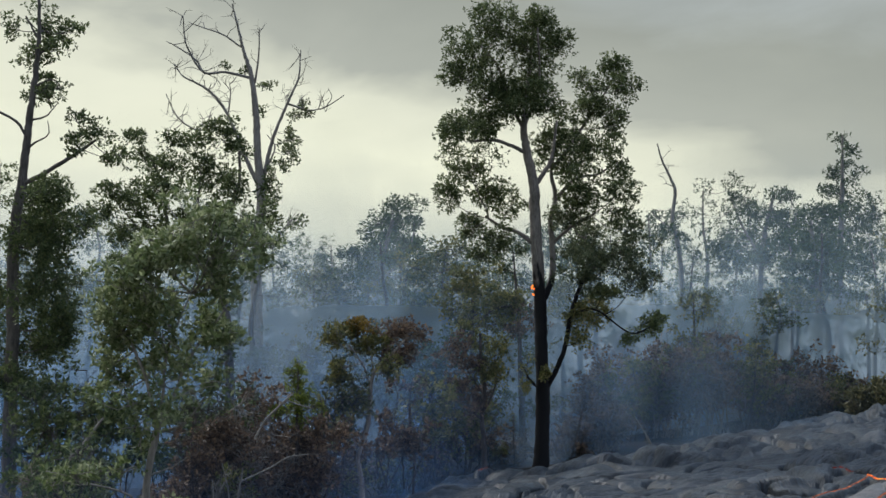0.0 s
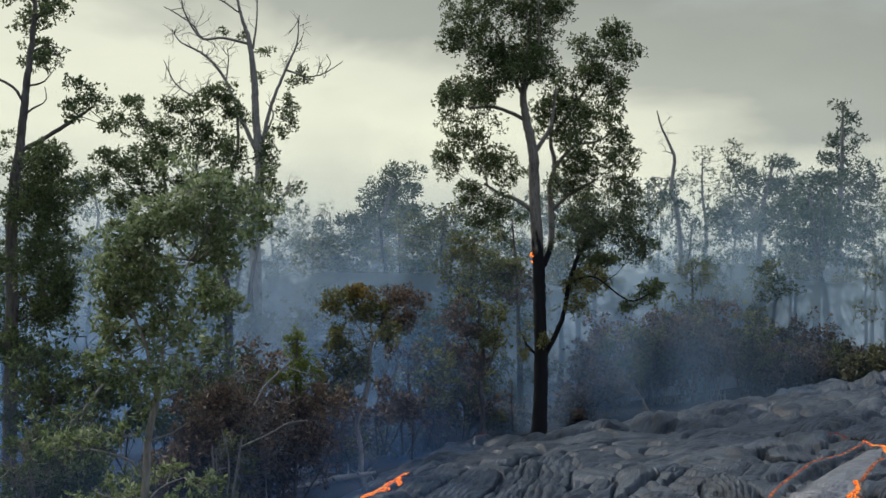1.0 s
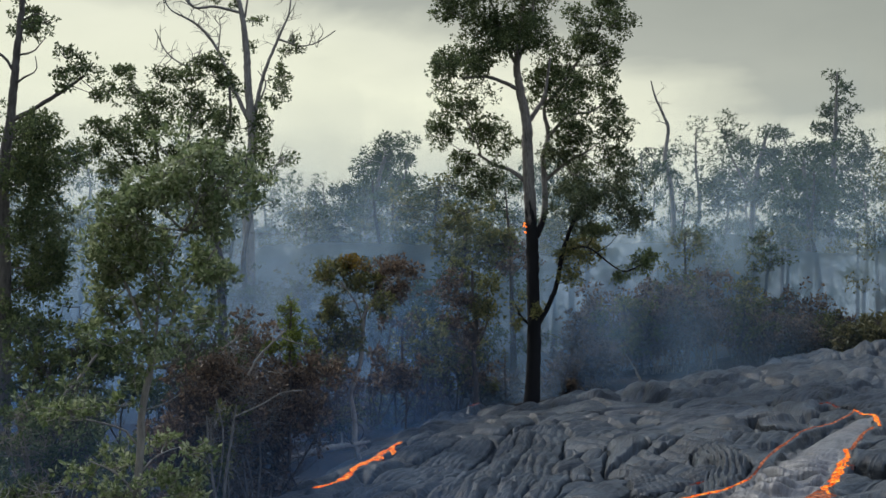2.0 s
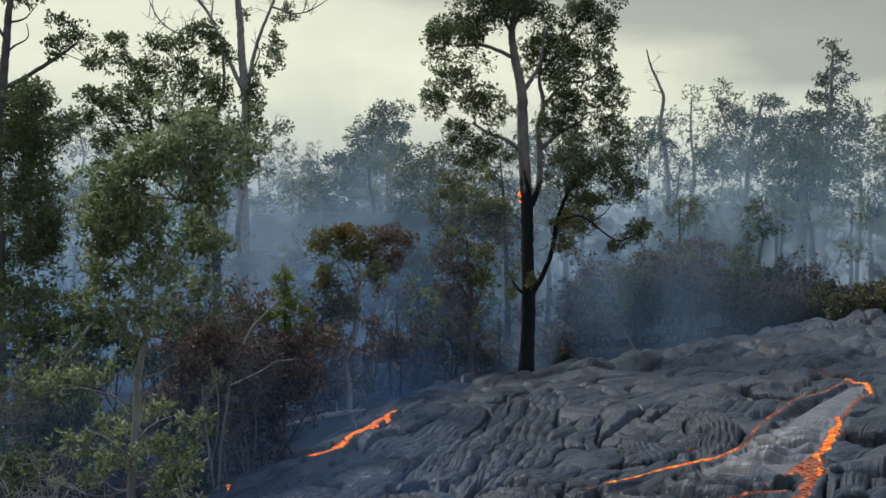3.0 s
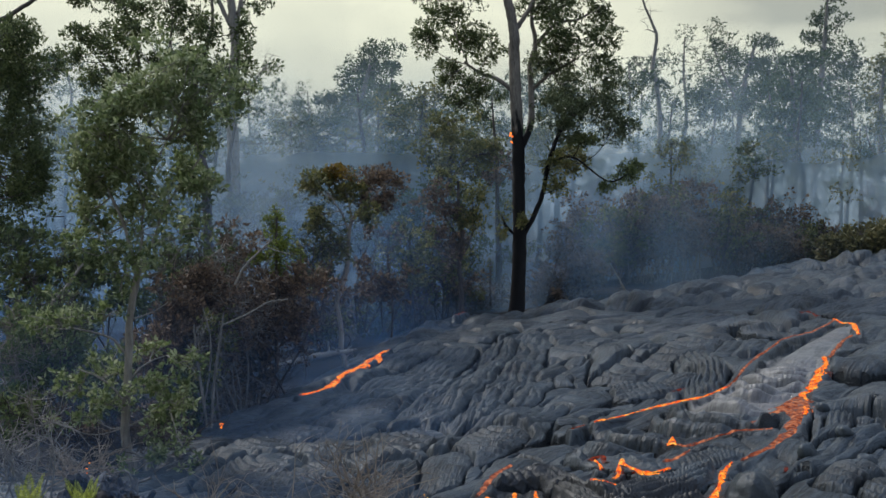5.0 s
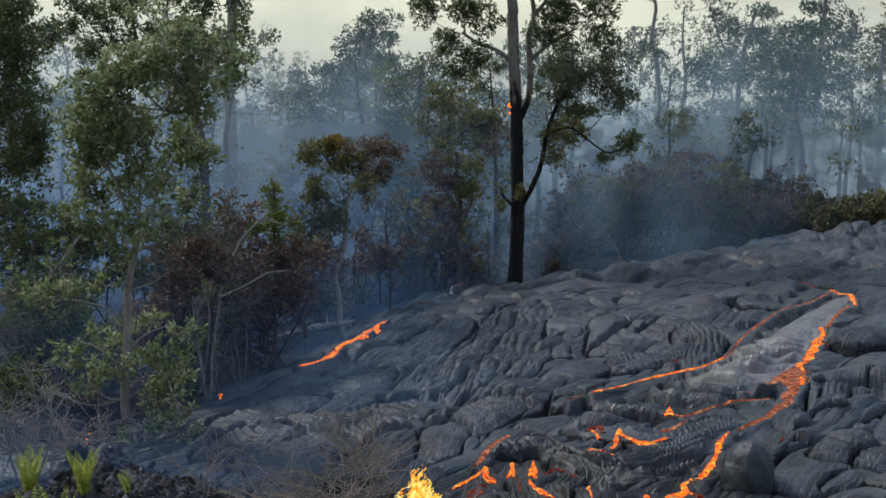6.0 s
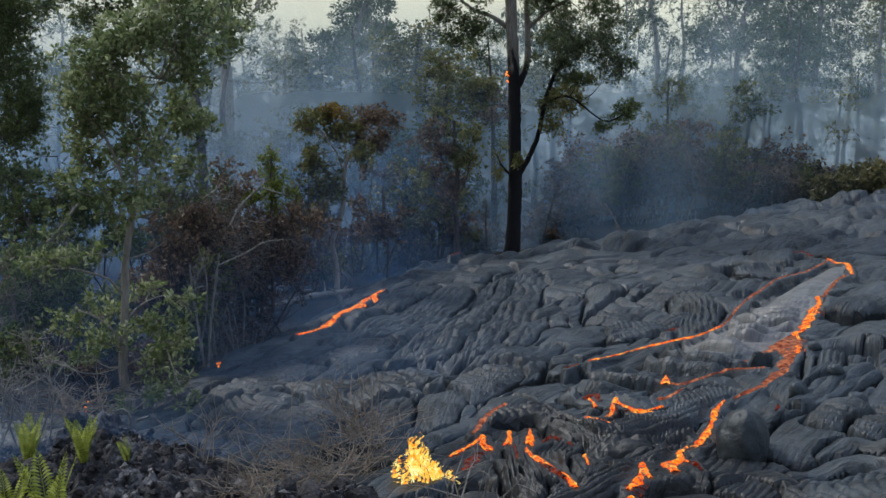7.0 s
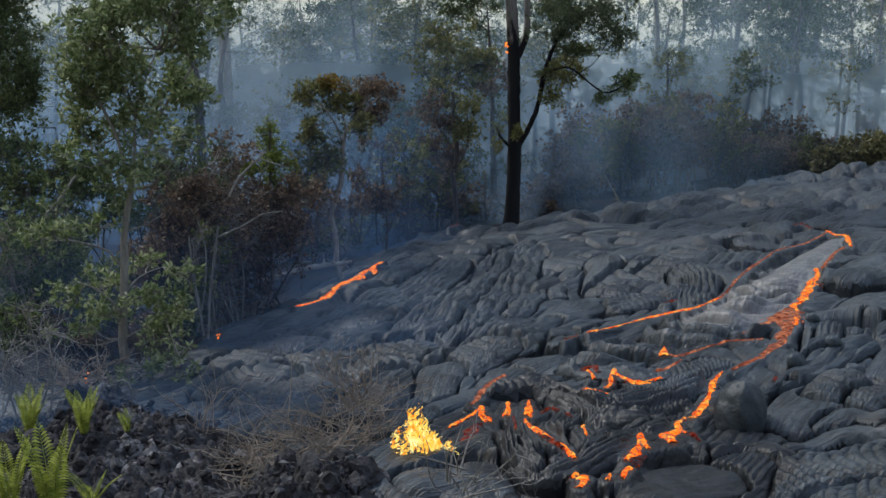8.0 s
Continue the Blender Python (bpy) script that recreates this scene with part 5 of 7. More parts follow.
near = Tree("young_tree", (-2.6, 9.2, 0), BARK_PALE, LEAF_LIGHT, "young pale-barked tree with fresh green leaves", leaf_length=0.062, depth=0.35, seed=12, each=7)
near.limb([(0.01, -0.146, 0.045), (-0.009, 0.321, 0.04), (0.025, 0.984, 0.035), (0.048, 1.336, 0.032), (0.107, 1.61, 0.03), (0.133, 1.784, 0.025)])
near.limb([(0.12, 1.685, 0.018), (0.036, 1.956, 0.016), (-0.03, 2.153, 0.014), (-0.189, 2.445, 0.011), (-0.283, 2.541, 0.007)])
near.limb([(0.133, 1.774, 0.014), (0.159, 1.981, 0.013), (0.168, 2.226, 0.011), (0.225, 2.47, 0.009), (0.384, 2.857, 0.005)])
near.limb([(0.131, 1.744, 0.014), (0.258, 2.006, 0.013), (0.325, 2.251, 0.011), (0.622, 2.713, 0.007)])
near.limb([(0.118, 1.645, 0.011), (0.347, 1.71, 0.011), (0.561, 1.957, 0.007)])
near.limb([(0.056, 1.276, 0.009), (0.246, 1.346, 0.007), (0.388, 1.436, 0.004)])
near.limb([(-0.001, 0.526, 0.011), (-0.183, 0.73, 0.009), (-0.427, 0.833, 0.007)])
near.limb([(0.001, 0.321, 0.011), (0.205, 0.423, 0.007), (0.459, 0.525, 0.005)])
near.limb([(0.024, 0.933, 0.011), (-0.118, 1.135, 0.009), (-0.508, 1.261, 0.007)])
near.limb([(0.016, 0.73, 0.009), (0.171, 0.882, 0.007), (0.423, 0.983, 0.004)])
near.boughs([(-0.25, 2.84, 0.29, 0.18), (-0.35, 2.67, 0.22, 0.17), (-0.05, 2.99, 0.29, 0.18), (0.25, 3.15, 0.33, 0.21), (0.59, 3.13, 0.34, 0.23), (0.83, 3.22, 0.19, 0.18), (0.4, 3.41, 0.39, 0.21), (0.01, 3.32, 0.25, 0.15), (0.09, 2.79, 0.34, 0.23), (0.43, 2.84, 0.32, 0.23), (-0.16, 2.6, 0.3, 0.21), (0.18, 2.5, 0.29, 0.19), (0.57, 2.51, 0.22, 0.14), (0.47, 2.65, 0.25, 0.14), (-0.02, 2.31, 0.25, 0.15), (-0.42, 2.26, 0.15, 0.1), (-0.33, 2.06, 0.21, 0.12), (-0.14, 1.87, 0.21, 0.14), (0.36, 2.26, 0.25, 0.14), (0.45, 2.02, 0.21, 0.11)], 1.2, gaps=0.36, loose=1.5)
near.boughs([(-0.05, 1.69, 0.18, 0.11), (0.3, 1.79, 0.21, 0.12), (-0.26, 2.41, 0.18, 0.14), (0.21, 2.06, 0.15, 0.08), (0.63, 2.95, 0.21, 0.17), (-0.49, 2.76, 0.11, 0.11), (-0.41, 1.34, 0.2, 0.09), (-0.61, 1.26, 0.14, 0.07), (-0.16, 1.34, 0.14, 0.07), (-0.28, 0.73, 0.22, 0.13), (-0.54, 0.6, 0.21, 0.12), (-0.14, 0.55, 0.13, 0.09), (-0.39, 0.42, 0.18, 0.08), (0.37, 0.78, 0.17, 0.11), (0.52, 0.93, 0.13, 0.09), (0.46, 0.52, 0.2, 0.11), (0.35, 0.32, 0.22, 0.13), (0.55, 0.27, 0.12, 0.08), (0.3, 0.11, 0.15, 0.08), (0.17, 0.98, 0.13, 0.07)], 1.2, gaps=0.36, loose=1.5)
near.boughs([(0.56, 0.68, 0.13, 0.09), (0.6, 0.06, 0.09, 0.07), (-0.72, 0.32, 0.07, 0.05)], 1.2, gaps=0.36, loose=1.5)
young = near.finish()
embers(young, (0.86, -0.15, 0.36), 0.03, 4, 401)
embers(young, (-0.15, -0.65, 0.12), 0.03, 3, 402)

snag = Tree("dead_tree", (-4.81, 27, 0.45), BARK_PALE, LEAF_DARK, "tall bleached dead tree with bare crooked limbs", category="tree", leaf_length=0.10, depth=0.35, seed=15, each=6)
snag.limb([(0.008, -0.428, 0.161), (0.001, 2.307, 0.154), (-0.066, 4.36, 0.147), (0.04, 5.847, 0.125), (-0.089, 7.199, 0.103), (-0.153, 8.26, 0.088), (-0.308, 9.329, 0.066), (-0.515, 9.944, 0.044), (-0.711, 10.717, 0.029), (-0.874, 11.307, 0.018)])
snag.limb([(-0.028, 6.296, 0.063), (-0.461, 7.199, 0.053), (-0.93, 8.26, 0.042), (-1.392, 8.87, 0.037), (-1.773, 9.176, 0.032), (-2.306, 9.483, 0.021), (-2.587, 9.867, 0.013)])
snag.limb([(-0.276, 9.222, 0.042), (-0.953, 9.36, 0.034), (-1.522, 9.329, 0.032), (-1.944, 10.021, 0.021), (-2.007, 10.717, 0.015), (-2.029, 10.407, 0.011)])
snag.limb([(-1.522, 9.329, 0.027), (-1.787, 9.713, 0.021), (-2.322, 10.098, 0.017), (-2.628, 10.284, 0.011)])
snag.limb([(-0.593, 10.098, 0.025), (-1.127, 10.454, 0.021), (-1.659, 10.64, 0.016), (-2.039, 10.795, 0.008)])
snag.limb([(0.034, 6.146, 0.063), (0.209, 7.199, 0.053), (0.419, 7.956, 0.042), (0.706, 8.717, 0.034), (0.922, 9.329, 0.025), (0.955, 10.129, 0.013)])
snag.limb([(0.679, 8.564, 0.032), (1.234, 8.412, 0.021), (1.681, 8.534, 0.017), (2.141, 8.87, 0.011)])
snag.limb([(1.681, 8.534, 0.014), (1.827, 8.793, 0.011), (1.72, 9.023, 0.007)])
snag.limb([(-0.198, 9.099, 0.032), (-0.091, 9.79, 0.023), (-0.044, 10.485, 0.013)])
snag.limb([(-0.459, 7.123, 0.032), (-1.144, 7.834, 0.027), (-1.74, 7.834, 0.023), (-2.242, 8.184, 0.017), (-2.557, 8.793, 0.011)])
snag.limb([(-1.74, 7.834, 0.015), (-1.449, 8.108, 0.011), (-1.349, 8.336, 0.007)])
snag.limb([(-0.93, 8.26, 0.021), (-0.868, 8.87, 0.015), (-0.919, 9.176, 0.008)])
snag.limb([(0.05, 5.25, 0.042), (0.326, 4.656, 0.032), (0.614, 5.101, 0.021), (0.905, 5.399, 0.015)])
snag.limb([(0.142, 6.746, 0.032), (0.355, 7.35, 0.021), (0.125, 7.728, 0.011)])
snag.boughs([(0.94, 8.26, 0.22, 0.19), (1.16, 8.34, 0.22, 0.13), (0.87, 7.58, 0.28, 0.25), (0.8, 7.2, 0.22, 0.22), (0.51, 6.97, 0.19, 0.22), (0.1, 9.02, 0.19, 0.14), (-0.11, 8.34, 0.22, 0.16), (-0.96, 9.48, 0.13, 0.09), (-0.51, 9.48, 0.19, 0.09), (1.01, 8.72, 0.16, 0.13), (0.45, 6, 0.22, 0.41), (-0.28, 5.4, 0.47, 0.32), (0.72, 7.8, 0.16, 0.19), (0.83, 5.32, 0.32, 0.16)])
snag.bare(110, 0.6, 0.016, 0.5)
snag.finish()

rusty = Tree("small_tree", (-1.23, 16, 0.15), BARK_PALE, LEAF_OLIVE, "small pale-stemmed tree with rusty sunlit top", leaf_length=0.07, depth=0.4, seed=18, each=7)
rusty.limb([(0.01, -0.167, 0.043), (-0.002, 0.293, 0.039), (-0.056, 0.629, 0.036), (0.077, 1.052, 0.035), (0.125, 1.562, 0.031), (0.174, 1.903, 0.028), (0.415, 2.161, 0.022), (0.673, 2.419, 0.014)])
rusty.limb([(0.142, 1.647, 0.016), (0.027, 1.989, 0.014), (-0.192, 2.333, 0.01)])
rusty.limb([(0.174, 1.903, 0.016), (0.112, 2.247, 0.013), (-0.02, 2.548, 0.009)])
rusty.boughs([(-0.37, 2.51, 0.27, 0.21), (-0.45, 2.38, 0.21, 0.21), (0.15, 2.33, 0.35, 0.21), (-0.02, 2.25, 0.29, 0.21), (-0.27, 1.99, 0.27, 0.17), (-0.36, 1.82, 0.21, 0.21), (0.33, 1.9, 0.27, 0.19), (-0.1, 1.73, 0.21, 0.21)])
rusty.boughs([(-0.02, 2.59, 0.35, 0.15), (0.11, 2.66, 0.23, 0.09), (-0.19, 2.63, 0.25, 0.1)], leaf=LEAF_RUST)
rusty.boughs([(0.41, 2.51, 0.35, 0.21), (0.67, 2.38, 0.29, 0.25), (0.5, 2.07, 0.38, 0.25)], leaf=LEAF_BROWN)
rusty.finish()

slim = Tree("small_tree", (0.81, 20.8, 0.15), BARK_DARK, LEAF_OLIVE, "slender scorched tree with thin olive and brown foliage", leaf_length=0.075, depth=0.4, seed=21, each=6)
slim.limb([(0.01, -0.153, 0.056), (0.002, 0.394, 0.051), (-0.041, 0.945, 0.047), (0.017, 1.498, 0.041), (-0.048, 2.054, 0.034), (-0.068, 2.614, 0.023)])
slim.limb([(-0.018, 1.055, 0.02), (0.208, 1.498, 0.018), (0.267, 2.054, 0.015)])
slim.limb([(0.006, 1.387, 0.018), (-0.295, 1.831, 0.016), (-0.519, 2.278, 0.011)])
slim.limb([(-0.041, 0.889, 0.016), (-0.297, 1.166, 0.013), (-0.464, 1.498, 0.008)])
slim.boughs([(-0.52, 2.33, 0.39, 0.23), (-0.29, 1.94, 0.34, 0.23), (-0.41, 1.5, 0.29, 0.34), (-0.07, 1.39, 0.26, 0.26), (-0.24, 1.06, 0.21, 0.21)], leaf=LEAF_BROWN)
slim.boughs([(-0.12, 2.45, 0.39, 0.26), (0.21, 2.22, 0.34, 0.29), (0.04, 1.83, 0.42, 0.29), (0.27, 1.78, 0.23, 0.18)])
slim.bare(30, 0.5, 0.01, 0.3)
slim.finish()

olive = Tree("small_tree", (0.72, 25, -0.44), BARK_DARK, LEAF_OLIVE, "mid-sized tree with olive green domed crown", leaf_length=0.09, depth=0.7, seed=24, each=6)
olive.limb([(0, -0.157, 0.081), (0.032, 1.559, 0.081), (-0.018, 2.895, 0.068), (-0.029, 3.705, 0.054), (0.04, 4.383, 0.041)])
olive.limb([(-0.017, 3.299, 0.029), (0.445, 3.84, 0.029), (0.989, 3.975, 0.02)])
olive.limb([(-0.018, 3.164, 0.029), (-0.504, 3.705, 0.02)])
olive.boughs([(-0.03, 4.66, 0.49, 0.29), (-0.37, 4.32, 0.55, 0.33), (0.18, 4.25, 0.59, 0.33), (-0.57, 3.87, 0.46, 0.26), (0.04, 3.77, 0.65, 0.29), (0.65, 3.91, 0.59, 0.29), (0.99, 3.77, 0.49, 0.23), (0.44, 3.5, 0.59, 0.23), (-0.23, 3.5, 0.49, 0.2), (1.13, 4.11, 0.39, 0.2)])
olive.boughs([(0.92, 3.37, 0.42, 0.2), (1.39, 3.57, 0.33, 0.26)], leaf=LEAF_BROWN)
olive.finish()

pole = Tree("dead_tree", (7.16, 31, 2.16), BARK_PALE, LEAF_FAR, "thin leaning dead tree, bare and crooked", category="tree", leaf_length=0.12, depth=0.3, seed=27, each=5)
pole.limb([(-0.024, -0.995, 0.084), (-0.035, 1.336, 0.076), (-0.037, 2.685, 0.071), (-0.149, 3.704, 0.067), (-0.273, 4.216, 0.061), (-0.151, 5.074, 0.05), (-0.277, 5.504, 0.04), (-0.537, 6.109, 0.03), (-0.646, 6.577, 0.017)])
pole.limb([(-0.211, 3.96, 0.024), (-0.529, 4.131, 0.019), (-0.861, 4.473, 0.01)])
pole.limb([(-0.215, 5.246, 0.019), (-0.383, 5.332, 0.012), (-0.503, 5.332, 0.007)])
pole.boughs([(-0.35, 0.67, 0.36, 0.25)], leaf=LEAF_OLIVE)
pole.boughs([(-0.45, 3.84, 0.44, 0.18), (0.09, 3.62, 0.29, 0.36)])
pole.bare(16, 0.5, 0.012, 0.6)
pole.finish()

far = Tree("far_tree", (-2.13, 42, 2.11), BARK, LEAF_FAR, "smoke-veiled ohia tree with tiered crown", leaf_length=0.15, depth=1.2, seed=30, each=5)
far.limb([(0.007, -1.347, 0.16), (-0.504, 0.903, 0.148), (-0.562, 2.722, 0.137), (-0.252, 4.327, 0.114), (0.085, 5.712, 0.068)])
far.limb([(-0.428, 3.179, 0.066), (0.664, 4.327, 0.049), (1.005, 5.481, 0.033)])
far.boughs([(-0.03, 6.36, 0.65, 0.3), (0.54, 6.13, 0.65, 0.41), (-0.49, 5.71, 0.77, 0.41), (0.2, 5.6, 1.01, 0.53), (1, 5.48, 0.41, 0.36), (-0.83, 5.13, 0.53, 0.41), (-0.14, 4.9, 1.07, 0.53), (1.01, 4.79, 0.77, 0.41), (-0.71, 4.33, 0.77, 0.41), (0.21, 4.1, 1.19, 0.53), (-1.51, 4.28, 0.65, 0.41), (-0.93, 3.64, 0.89, 0.47), (0.67, 3.41, 1.19, 0.47), (-1.16, 3.87, 0.71, 0.41), (1.35, 4.21, 0.41, 0.47), (1.24, 3.18, 0.65, 0.41)])
far.finish()

spire = Tree("far_tree", (17.4, 46, 0.86), BARK, LEAF_FAR, "tall narrow smoke-veiled tree with tufted spire", leaf_length=0.16, depth=1.0, seed=33, each=5)
spire.limb([(-0.048, -1.224, 0.175), (0.101, 3.214, 0.15), (0.289, 6.727, 0.125), (0.429, 9.015, 0.087), (0.52, 11.326, 0.037)])
spire.boughs([(0.57, 11.25, 0.44, 0.28), (0.36, 10.55, 0.5, 0.37), (0.72, 10.04, 0.56, 0.37), (0.2, 9.65, 0.5, 0.37), (0.82, 9.27, 0.56, 0.37), (0.12, 8.89, 0.5, 0.37), (0.54, 8.63, 0.69, 0.44), (0.38, 7.87, 0.81, 0.44), (1.13, 7.74, 0.94, 0.69), (-0.14, 7.36, 0.62, 0.44), (1.62, 7.23, 0.75, 0.69), (0.6, 6.85, 1.12, 0.62), (1.32, 6.22, 1.06, 0.62), (-0.06, 6.22, 0.81, 0.56), (0.54, 5.47, 1.25, 0.62)])
spire.finish()

round = Tree("far_tree", (12.14, 40, 1.05), BARK, LEAF_FAR, "smoke-veiled tree with thin greyish domed crown", leaf_length=0.14, depth=1.2, seed=36, each=5)
round.limb([(-0.033, -1.064, 0.152), (0.017, 1.93, 0.13), (0.064, 4.098, 0.109), (0.228, 5.849, 0.087), (0.606, 7.395, 0.054)])
round.limb([(0.113, 4.972, 0.063), (-0.524, 6.29, 0.047), (-0.82, 7.395, 0.031)])
round.limb([(0.15, 4.753, 0.063), (1.102, 5.849, 0.047), (1.57, 6.731, 0.031)])
round.boughs([(-0.71, 7.4, 0.41, 0.23), (-0.17, 7.17, 0.53, 0.29), (0.72, 7.51, 0.64, 0.29), (1.37, 7.44, 0.53, 0.29), (-0.62, 6.62, 0.7, 0.41), (0.25, 6.62, 0.94, 0.53), (1.24, 6.62, 0.76, 0.53), (-1.09, 5.74, 0.7, 0.47), (-0.21, 5.74, 1.06, 0.59), (0.88, 5.63, 1.06, 0.59), (-0.89, 4.86, 1.06, 0.53), (0.19, 4.75, 1.17, 0.59), (-1.64, 5.41, 0.64, 0.35)])
round.bare(60, 0.9, 0.02, 0.6)
round.finish()

broad = Tree("far_tree", (12.5, 37, 1.14), BARK, LEAF_FAR, "smoke-veiled ohia tree with layered crown and pale trunk", leaf_length=0.13, depth=1.2, seed=39, each=5)
broad.limb([(0.735, -0.591, 0.12), (0.823, 1.786, 0.12), (0.842, 3.388, 0.11), (0.733, 4.801, 0.09), (0.677, 6.022, 0.06)])
broad.limb([(0.802, 3.388, 0.058), (0.114, 4.396, 0.043), (-0.161, 5.207, 0.029)])
broad.limb([(-0.127, -0.788, 0.072), (-0.091, 1.387, 0.072), (0.018, 3.388, 0.058), (0.229, 4.801, 0.043)])
broad.boughs([(0.59, 6.33, 0.63, 0.26), (1.19, 6.12, 0.63, 0.31), (0.37, 5.82, 0.89, 0.42), (1.37, 5.51, 0.68, 0.42), (-0.06, 5.11, 0.89, 0.42), (0.94, 5, 1.04, 0.47), (1.64, 4.8, 0.47, 0.37), (-0.29, 4.4, 0.94, 0.42), (0.71, 4.3, 1.15, 0.42), (1.51, 3.99, 0.68, 0.37), (0.09, 3.69, 0.94, 0.37), (1.09, 3.49, 0.78, 0.31)])
broad.finish()

edge = Tree("far_tree", (13.25, 30, 1.2), BARK, LEAF_OLIVE, "scorched tree with ragged brownish green crown", leaf_length=0.11, depth=0.8, seed=42, each=5)
edge.limb([(-0.044, -0.956, 0.098), (0.06, 0.962, 0.09), (0.102, 2.581, 0.081), (0.111, 4.218, 0.057), (0.189, 5.208, 0.033)])
edge.limb([(0.103, 2.256, 0.035), (-0.274, 2.907, 0.023), (-0.416, 3.397, 0.012)])
edge.boughs([(0.34, 5.71, 0.51, 0.34), (-0.01, 5.21, 0.42, 0.3), (0.55, 4.88, 0.64, 0.42), (0.04, 4.38, 0.55, 0.38), (0.42, 3.89, 0.64, 0.42), (-0.09, 3.4, 0.47, 0.34), (0.37, 2.74, 0.68, 0.42), (-0.14, 2.26, 0.51, 0.34)])
edge.boughs([(-0.01, 1.45, 0.55, 0.3), (-0.45, 0.8, 0.47, 0.3)], leaf=LEAF_BROWN)
edge.finish()

FAR_KINDS = [wild_tree("forest_tree", (-30 + 9 * i, 62, float(land(-30 + 9 * i, 62))), 9.5 + (i * 1.7) % 3, 4.6 + (i * 0.9) % 1.6, LEAF_FAR, BARK, "smoke-veiled forest tree with ragged dark crown", 60 + i) for i in range(6)]
r = np.random.default_rng(4)
for k in range(34):
    far = r.uniform(44, 88)
    a = radians(-31 + 64 * (k + r.uniform(0, 1)) / 34)
    x, y = far * math.sin(a), far * math.cos(a)
    s = r.uniform(0.72, 1.02) * (0.62 + 0.38 * far / 75)
    t = copy_thing(FAR_KINDS[k % 6], pose(x, y, float(land(x, y)), 0, 0, r.uniform(0, 360)))
    t.scale = (s, s, s * r.uniform(0.9, 1.1))

r = np.random.default_rng(14)
for k in range(26):
    far = r.uniform(34, 56)
    a = radians(-25 + 52 * (k + r.uniform(0, 1)) / 26)
    x, y = far * math.sin(a), far * math.cos(a)
    s = r.uniform(0.42, 0.62) * (0.5 + far / 80) * (0.66 if a > 0.1 else 0.85)
    t = copy_thing(FAR_KINDS[(k * 5 + 2) % 6], pose(x, y, float(land(x, y)), 0, 0, r.uniform(0, 360)))
    t.scale = (s, s, s * r.uniform(1.0, 1.25))

UNDER_KINDS = [wild_tree("understorey_tree", (-14 + 4 * i, 31 + i, float(land(-14 + 4 * i, 31 + i))), 4.2 + (i * 0.9) % 2, 2.4 + (i * 0.7) % 1.2, (LEAF_FAR, LEAF_OLIVE)[i % 2], BARK_DARK, "small smoke-dimmed tree of the understorey", 80 + i, 0.12, 0.6, 0.15, "understorey") for i in range(4)]
r = np.random.default_rng(6)
for k in range(20):
    far = r.uniform(24.5, 42)
    a = radians(-27 + 33 * (k + r.uniform(0, 1)) / 20)
    x, y = far * math.sin(a), far * math.cos(a)
    s = r.uniform(0.6, 1.1) * (0.7 if a > 0 else 1.0)
    t = copy_thing(UNDER_KINDS[k % 4], pose(x, y, float(land(x, y)), 0, 0, r.uniform(0, 360)))
    t.scale = (s, s, s * r.uniform(0.9, 1.15))

for k in range(9):
    # dim trees behind the burnt scrub
    far = r.uniform(28, 36)
    a = radians(11 + 13 * (k + r.uniform(0, 1)) / 9)
    x, y = far * math.sin(a), far * math.cos(a)
    s = r.uniform(0.6, 0.95)
    t = copy_thing(UNDER_KINDS[k % 4], pose(x, y, float(land(x, y)), 0, 0, r.uniform(0, 360)))
    t.scale = (s * 1.1, s * 1.1, s)

for k in range(16):
    far = r.uniform(29.5, 39)
    a = radians(-15 + 25 * (k + r.uniform(0, 1)) / 16)
    x, y = far * math.sin(a), far * math.cos(a)
    s = r.uniform(0.85, 1.15)
    t = copy_thing(UNDER_KINDS[k % 4], pose(x, y, float(land(x, y)), 0, 0, r.uniform(0, 360)))
    t.scale = (s * 1.1, s * 1.1, s)

r = np.random.default_rng(15)
for k in range(24):
    # burnt scrub beyond the lava: uneven bushes, some with leaves left, lower and drier eastwards
    f = (k + r.uniform(0.2, 0.8)) / 24
    x, y = 3.7 + 7.0 * f, 24.4 + 1.6 * f + r.uniform(0, 3.2)
    high = (3.9 - 2.3 * f) * r.uniform(0.5, 1.1) * (0.75 if f < 0.15 else 0.6 if f > 0.7 else 1.0)
    leaf, bark, words = ((LEAF_BROWN, TWIG, "brown scorched shrub with dry leaves and bare twigs"), (LEAF_BROWN, BARK, "rust-brown dying shrub with pale stems"), (LEAF_OLIVE, BARK_DARK, "half-green scorched shrub with thin stems"))[(0, 1, 0, 2, 1)[k % 5]]
    shrub("shrub", (x, y, float(land(x, y)) - 0.05), r.uniform(1.1, 2.0), high, leaf, words, 240 + k, leafy=r.uniform(0.25, 0.7), bare=90, bark=bark, stems=8, leaf_length=0.12)
shrub("shrub", (9.07, 27, 0.66), 2.20, 1.91, LEAF_BROWN, "burnt brown leafless shrub with a tangle of fine twigs", 204, leafy=0.2, leaf_length=0.157)
shrub("shrub", (7.52, 30, 1.2), 1.79, 2.61, LEAF_OLIVE, "green-topped shrub behind burnt scrub", 205, leafy=0.8, leaf_length=0.174)
shrub("shrub", (8.77, 31, 1.33), 2.02, 2.36, LEAF_OLIVE, "green-topped shrub behind burnt scrub", 206, leafy=0.7, leaf_length=0.180)
shrub("shrub", (3.88, 24.5, 0.1), 1.20, 1.33, LEAF_BROWN, "burnt brown leafless shrub with a tangle of fine twigs", 207, leafy=0.12, bark=TWIG, leaf_length=0.142)
